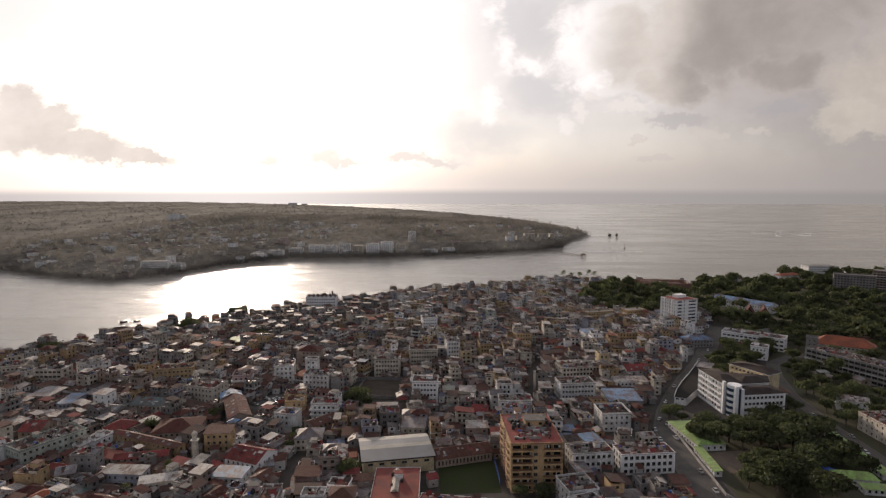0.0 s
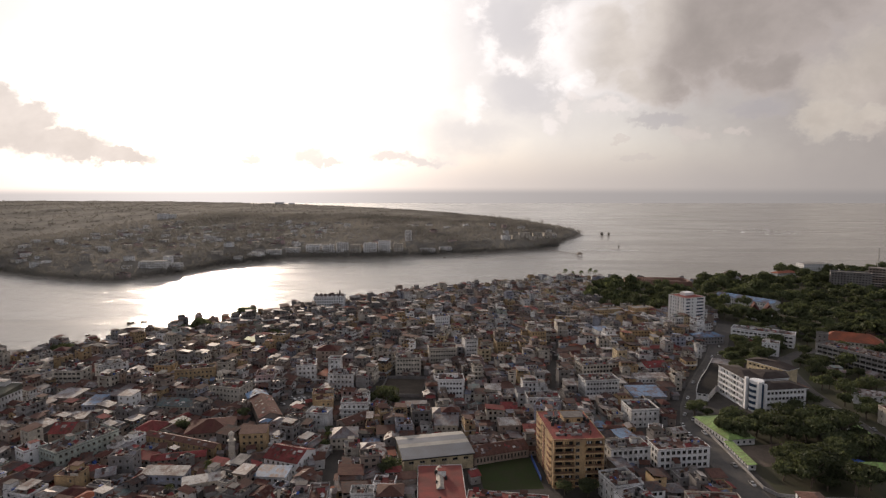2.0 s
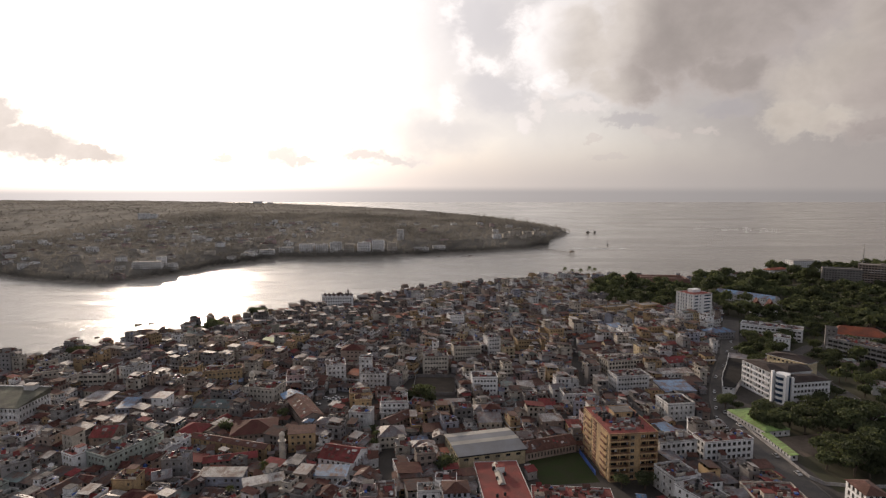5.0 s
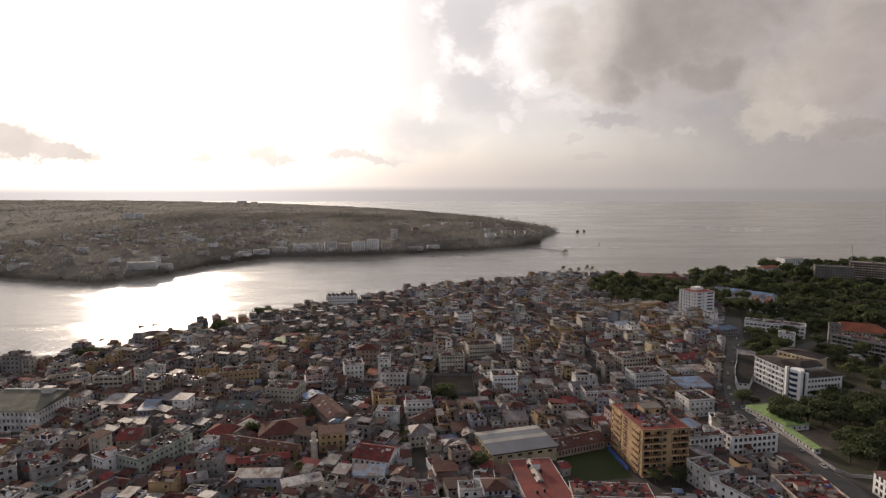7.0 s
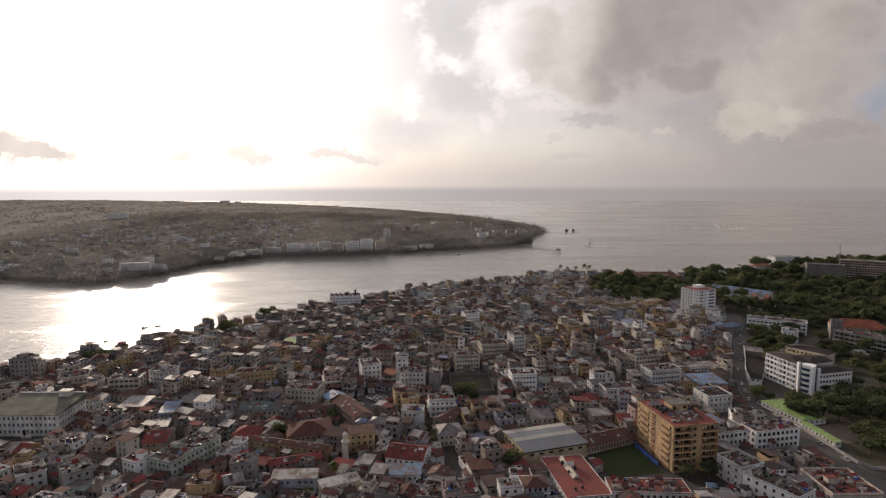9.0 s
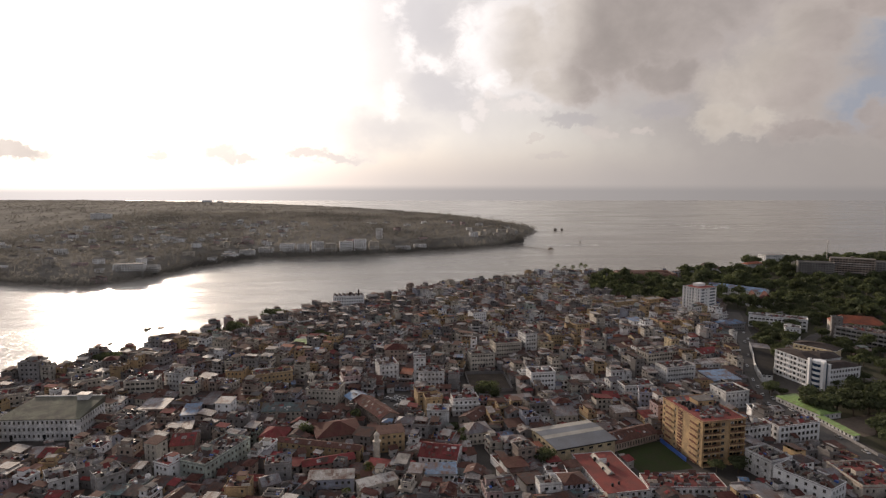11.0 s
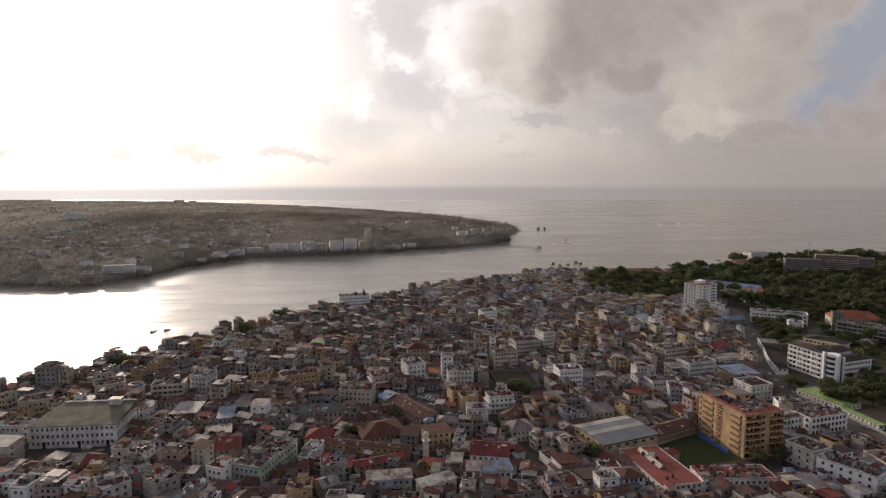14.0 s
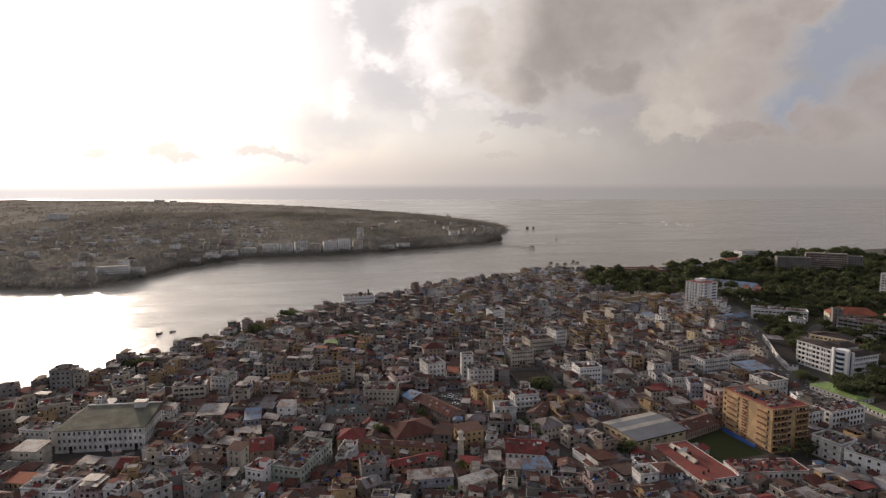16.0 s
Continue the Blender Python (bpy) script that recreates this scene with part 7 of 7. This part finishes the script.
def boat(x, y, turn, size=1.0):
    if not BOATS:
        ob = thing("boat", "dark wooden boat at anchor", "boat", pose(x, y, 0), "boats at anchor")
        s = Shape("wood")
        ring = []
        for px, half, keel, top in ((-4, 0.9, -0.2, 1.3), (-2.5, 1.4, -0.4, 1.0), (0, 1.6, -0.4, 0.9), (2.5, 1.2, -0.35, 1.1), (4.6, 0.08, 0.2, 1.8)):
            ring.append([(px, -half, top), (px, -half * 0.6, keel), (px, half * 0.6, keel), (px, half, top)])
        for a, b in zip(ring, ring[1:]):
            for i in range(3):
                s.quad(a[i], b[i], b[i + 1], a[i + 1])
        s.quad(*ring[0])
        for a, b in zip(ring, ring[1:]):
            s.quad((a[0][0], a[0][1] * 0.9, a[0][2] - 0.35), (b[0][0], b[0][1] * 0.9, b[0][2] - 0.35), (b[3][0], b[3][1] * 0.9, b[3][2] - 0.35), (a[3][0], a[3][1] * 0.9, a[3][2] - 0.35))
        part("hull", s, ob)
        c = Shape("wood", "wall white")
        c.box(-3.2, -0.9, 0.8, -1.0, 0.9, 2.3)
        c.box(-3.5, -1.1, 2.3, -0.7, 1.1, 2.42, 1)
        part("cabin", c, ob)
        BOATS.append(ob)
    else:
        ob = copy_thing(BOATS[0], pose(x, y, 0, 0, 0, turn))
    ob.matrix_basis = pose(x, y, 0, 0, 0, turn) @ Matrix.Scale(size, 4)


park_cars()
for x, y, a, s in ((-355, 566, 60, 1.35), (-345, 572, 40, 1.1), (-363, 492, 35, 1.1), (-349, 499, 10, 1.0), (-367, 517, 70, 0.9), (1, 1142, 10, 1.3), (22, 1150, 0, 0.8), (-60, 1128, 20, 1.0), (335, 1368, 80, 0.9), (75, 1189, 90, 0.8), (-300, 1090, 15, 1.0)):
    boat(x, y, a, s * 0.62)


# the far shore
def pier():
    ob = thing("pier", "long jetty on piles with a thatched hut", "pier", pose(0, 0, 0))
    a, b = Vector((150, 1273, 0)), Vector((206, 1172, 0))
    u = (b - a).normalized()
    deck = Shape("wood")
    n = Vector((-u.y, u.x, 0)) * 1.3
    for i in range(24):
        p, q = a.lerp(b, i / 24), a.lerp(b, (i + 0.94) / 24)
        vs = [p - n, q - n, q + n, p + n]
        deck.add([(v.x, v.y, 2.4) for v in vs] + [(v.x, v.y, 2.75) for v in vs], ((3, 2, 1, 0), (4, 5, 6, 7), (0, 1, 5, 4), (1, 2, 6, 5), (2, 3, 7, 6), (3, 0, 4, 7)))
    part("deck", deck, ob)
    for i in range(15):
        p = a.lerp(b, (i + 0.5) / 15)
        s = Shape("wood")
        for e in (-1, 1):
            s.tube(p.x + n.x * e, p.y + n.y * e, -2, 3.6, 0.28, 0.24, 6)
        part("pile", s, ob)
    hut = Shape("wood")
    hut.box(b.x - 5, b.y - 7, 2.3, b.x + 5, b.y + 3, 2.7)
    for ex in (-4, 4):
        for ey in (-6, 2):
            hut.tube(b.x + ex, b.y + ey, -2, 5, 0.2, 0.2, 6)
    h = part("hut", hut, ob)
    roof = Shape("wood")
    roof.hip(9, 9, 4.8, 3.4, 0.6, 0.3)
    part("roof", roof, h, "thatched pyramid roof", at=pose(b.x, b.y - 2, 0))


def ground_far(x, y):
    return float(far_height(np.array([float(x)]), np.array([float(y)]))[0])


def far_town():
    r = random.Random(31)
    # waterfront apartment blocks
    for i, (x, y, w, floors, wall) in enumerate(((-312, 1128, 26, 5, "fresh white"), (-284, 1130, 22, 5, "white"), (-258, 1134, 22, 6, "white"), (-232, 1136, 20, 5, "cream"), (-205, 1142, 24, 6, "fresh white"), (-178, 1150, 22, 7, "fresh white"), (-152, 1158, 18, 5, "cream"),
                                                 (-142, 1268, 12, 8, "white"), (-95, 1172, 30, 2, "white"), (-60, 1190, 24, 2, "white"), (-350, 1120, 24, 3, "white"), (-378, 1090, 26, 3, "white"), (-402, 1062, 26, 2, "white"),
                                                 (-500, 888, 40, 4, "white"), (-478, 906, 24, 3, "white"), (-985, 1870, 34, 7, "fresh white"), (-960, 1880, 22, 6, "fresh white"), (-1270, 4000, 60, 5, "fresh white"), (-1190, 4010, 40, 4, "fresh white"), (-620, 1500, 20, 6, "cream"), (152, 1410, 22, 5, "cream"),
                                                 (118, 1385, 24, 5, "cream"), (180, 1440, 20, 5, "cream"), (200, 1480, 16, 3, "white"), (96, 1335, 22, 4, "cream"), (70, 1322, 18, 4, "white"), (132, 1350, 20, 4, "cream"), (205, 1520, 14, 3, "cream"))):
        z = ground_far(x, y)
        # frame-coloured panes: haze over the far windows put into the colour
        building("apartment_block", f"distant {wall} {COUNT_WORDS[min(floors, 10)]}-storey waterfront block", "apartment building", x, y, r.uniform(-8, 12), w, 14, floors, wall, "concrete", "flat", r, near=False, win=(2.2, 1.5), gap=(1.4, 1.6), base=max(z, 1.5) + (1.5 if y < 1300 else -0.5), pane="frame", bands=0.9 if y < 1300 else 0.0,
                 group="blocks on the far shore", sides=2)
    made = 0
    while made < 240:
        near_water = r.random() < 0.5
        x = r.uniform(-900, 260)
        y = r.uniform(830, 1750)
        z = ground_far(x, y)
        if z < 3.5 or (x > -330 and r.random() < 0.88):
            continue
        if not is_free(x, y, 0, 12, 12):
            continue
        flat = r.random() < 0.4
        wall, roof = r.choice(("cream", "fresh white", "white", "white", "pink")), r.choice(("concrete", "concrete", "olive", "glare screed", "dark iron"))
        floors = r.choice((2, 2, 2, 3, 3, 4))
        # panes pale here too, hazed by colour to keep contrast low
        building("house", "house across the creek", "house", x, y, r.uniform(-30, 30), r.uniform(10, 20), r.uniform(9, 13), floors, wall, "glare screed" if flat else roof, "flat" if flat else "hip", r, near=False, win=(1.8, 1.4), gap=(1.6, 1.6),
                 base=z - 1.0, sides=2, into=FAR_TOWN, pane="frame")
        made += 1
    tagged(part("far_houses", FAR_TOWN), "pale houses scattered among trees across the creek", "houses", kind="stuff")


def far_woods():
    """Tree cover of the far headland: crowns of loose clumps, too far off to count."""
    g = np.random.default_rng(8)
    for name, x0, x1, y0, y1, trees, clumps, size, high in (("far_woods", -1000, 420, 800, 2300, 15000, 13, 1.3, 7.0), ("far_woods_back", -3600, 300, 1000, 4600, 14000, 7, 2.4, 5.0)):
        px, py = g.uniform(x0, x1, trees), g.uniform(y0, y1, trees)
        if name == "far_woods_back":
            far = (px < -980) | (py > 2280)
            px, py = px[far], py[far]
        pz = far_height(px, py)
        if name == "far_woods":
            # closed belt of trees along the water
            bx, by = g.uniform(x0, x1, 60000), g.uniform(y0, 1500, 60000)
            bz = far_height(bx, by)
            belt = (bz > 0.5) & (bz < 4.0)
            px, py, pz = np.concatenate([px, bx[belt]]), np.concatenate([py, by[belt]]), np.concatenate([pz, bz[belt]])
        ok = pz > 0.5
        for bx, by, c, s, hw, hd in BLOCKED:
            if by > 790:
                ok &= ~((np.abs((px - bx) * c + (py - by) * s) < hw - 1) & (np.abs(-(px - bx) * s + (py - by) * c) < hd - 1))
        px, py, pz = px[ok], py[ok], pz[ok]
        n = len(px)
        tall = np.where(g.random(n) < 0.035, g.uniform(1.7, 2.4, n), g.uniform(0.7, 1.4, n))
        # a ragged row of tall trees out on the point
        tall = np.where((px > 60) & (g.random(n) < 0.06), g.uniform(2.2, 3.1, n), tall)
        cx = np.repeat(px, clumps) + g.normal(size=n * clumps) * np.repeat(tall, clumps) * size * 0.9
        cy = np.repeat(py, clumps) + g.normal(size=n * clumps) * np.repeat(tall, clumps) * size * 0.9
        cz = np.repeat(pz, clumps) + np.repeat(tall, clumps) * high * (0.25 + 0.95 * g.random(n * clumps))
        pos = np.stack([cx, cy, cz], 1)
        m = len(pos)
        nrm = g.normal(size=(m, 3)) * 0.3 + np.array([0.3, -1.0, 0.35])
        nrm /= np.linalg.norm(nrm, axis=1)[:, None]
        a = np.cross(nrm, g.normal(size=(m, 3)))
        a /= np.linalg.norm(a, axis=1)[:, None]
        b = np.cross(nrm, a)
        sz = size * g.uniform(0.45, 0.95, (m, 1))
        vs = np.stack([pos - a * sz, pos - b * sz * 0.8, pos + a * sz, pos + b * sz * 0.8], 1).reshape(-1, 3)
        me = bpy.data.meshes.new(name)
        me.vertices.add(m * 4)
        me.vertices.foreach_set("co", vs.ravel())
        me.loops.add(m * 4)
        me.loops.foreach_set("vertex_index", np.arange(m * 4))
        me.polygons.add(m)
        me.polygons.foreach_set("loop_start", np.arange(m) * 4)
        me.update(calc_edges=True)
        me.materials.append(MATS["hazed leaf"])
        tagged(new(name, me), "hazy grey-green woods on the far headland", "woods", kind="stuff")


def far_canopy():
    """Closed lumpy canopy of the headland's trees, under the loose clumps."""
    g = np.random.default_rng(5)
    for name, x0, x1, y0, y1, cell in (("far_canopy", -1000, 420, 800, 2300, 5.0), ("far_canopy_back", -3600, 300, 1000, 4700, 16.0)):
        xs, ys = np.arange(x0, x1 + 1, cell), np.arange(y0, y1 + 1, cell)
        gx, gy = np.meshgrid(xs, ys)
        gx = gx + g.uniform(-0.3, 0.3, gx.shape) * cell
        gy = gy + g.uniform(-0.3, 0.3, gy.shape) * cell
        hz = far_height(gx.ravel(), gy.ravel()).reshape(gx.shape)
        lump = 3.8 + 0.9 * np.sin(gx * 0.35) * np.cos(gy * 0.31 + gx * 0.05) + 1.3 * np.sin(gx * 0.131 + 2.0 * np.sin(gy * 0.043)) * np.sin(gy * 0.097 + 1.7 * np.sin(gx * 0.037)) + g.uniform(-0.7, 0.9, gx.shape)
        for bx, by, c, s, hw, hd in BLOCKED:
            if by > 790:
                lump = np.where((np.abs((gx - bx) * c + (gy - by) * s) < hw) & (np.abs(-(gx - bx) * s + (gy - by) * c) < hd), 0.3, lump)
        gz = hz + np.clip((hz - 2.6) / 2.4, 0, 1) * lump
        keep = hz > 2.6
        if cell > 6:
            keep &= ~((gx > x0 + 2620) & (gy < 2286))
        n = len(xs)
        idx = np.arange(gx.size).reshape(gx.shape)
        q = np.stack([idx[:-1, :-1], idx[:-1, 1:], idx[1:, 1:], idx[1:, :-1]], -1).reshape(-1, 4)
        q = q[keep.ravel()[q].all(1)]
        used, inv = np.unique(q, return_inverse=True)
        me = bpy.data.meshes.new(name)
        me.from_pydata(np.stack([gx.ravel(), gy.ravel(), gz.ravel()], 1)[used].tolist(), [], inv.reshape(-1, 4).tolist())
        me.polygons.foreach_set("use_smooth", [True] * len(me.polygons))
        me.materials.append(MATS["hazed canopy"])
        tagged(new(name, me), "closed hazy grey-green tree canopy", "woods", kind="stuff")


def surf():
    """Broken white water on the reef."""
    r = random.Random(6)
    s = Shape("foam")
    for i in range(66):
        x, y = (r.gauss(890, 60), r.gauss(1835, 70)) if i < 46 else (286 + r.gauss(0, 26), 1280 + r.gauss(0, 9))
        w, d = r.uniform(6, 34), r.uniform(0.8, 3.2)
        pts = [(x + math.cos(k * math.tau / 9) * w * r.uniform(0.5, 1), y + math.sin(k * math.tau / 9) * d * r.uniform(0.5, 1) + 0.12 * (math.cos(k * math.tau / 9) * w), 0.06) for k in range(9)]
        s.add(pts, [tuple(range(9))])
    tagged(part("surf", s), "streaks of white surf on the reef", "surf", kind="stuff")


def islet(x, y, size, seed):
    """Undercut coral rock with a tuft of scrub on top."""
    ob = thing("rock_islet", "small undercut rock islet with scrub", "islet", pose(x, y, 0), "rock islets off the point")
    r = random.Random(seed)
    s = Shape("coral rock")
    rings = [[(math.cos(k * math.tau / 11) * q * size * r.uniform(0.85, 1.15), math.sin(k * math.tau / 11) * q * size * r.uniform(0.85, 1.15), z) for k in range(11)] for q, z in ((0.75, -1.5), (0.7, 1.0), (1.0, 3.0), (0.95, 5.0))]
    s.add([p for ring in rings for p in ring], [(j * 11 + k, j * 11 + (k + 1) % 11, (j + 1) * 11 + (k + 1) % 11, (j + 1) * 11 + k) for j in range(3) for k in range(11)] + [tuple(range(33, 44))])
    part("rock", s, ob)
    # scrub takes the leaf colour that has haze mixed in
    part("scrub", crown_mesh("scrub", size * 0.9, 3.0, 5.5, 160, 0.9, seed, 5, "hazed leaf"), ob)


def beacon(x, y):
    ob = thing("beacon", "thin channel beacon standing in the water", "beacon", pose(x, y, 0))
    s = Shape("steel")
    s.tube(0, 0, -1, 9, 0.35, 0.25, 8)
    part("pole", s, ob)
    t = Shape("wood")
    t.tube(0, 0, 0, 2.0, 1.6, 1.3, 10)
    part("base", t, ob)
    t = Shape("roof red deck")
    t.tube(0, 0, 9, 10.6, 0.8, 0.5, 8)
    part("lantern", t, ob)


islet(368, 1686, 4.6, 4)
islet(387, 1685, 3.6, 9)
beacon(326, 1341)
pier()
far_town()
far_woods()
far_canopy()
surf()
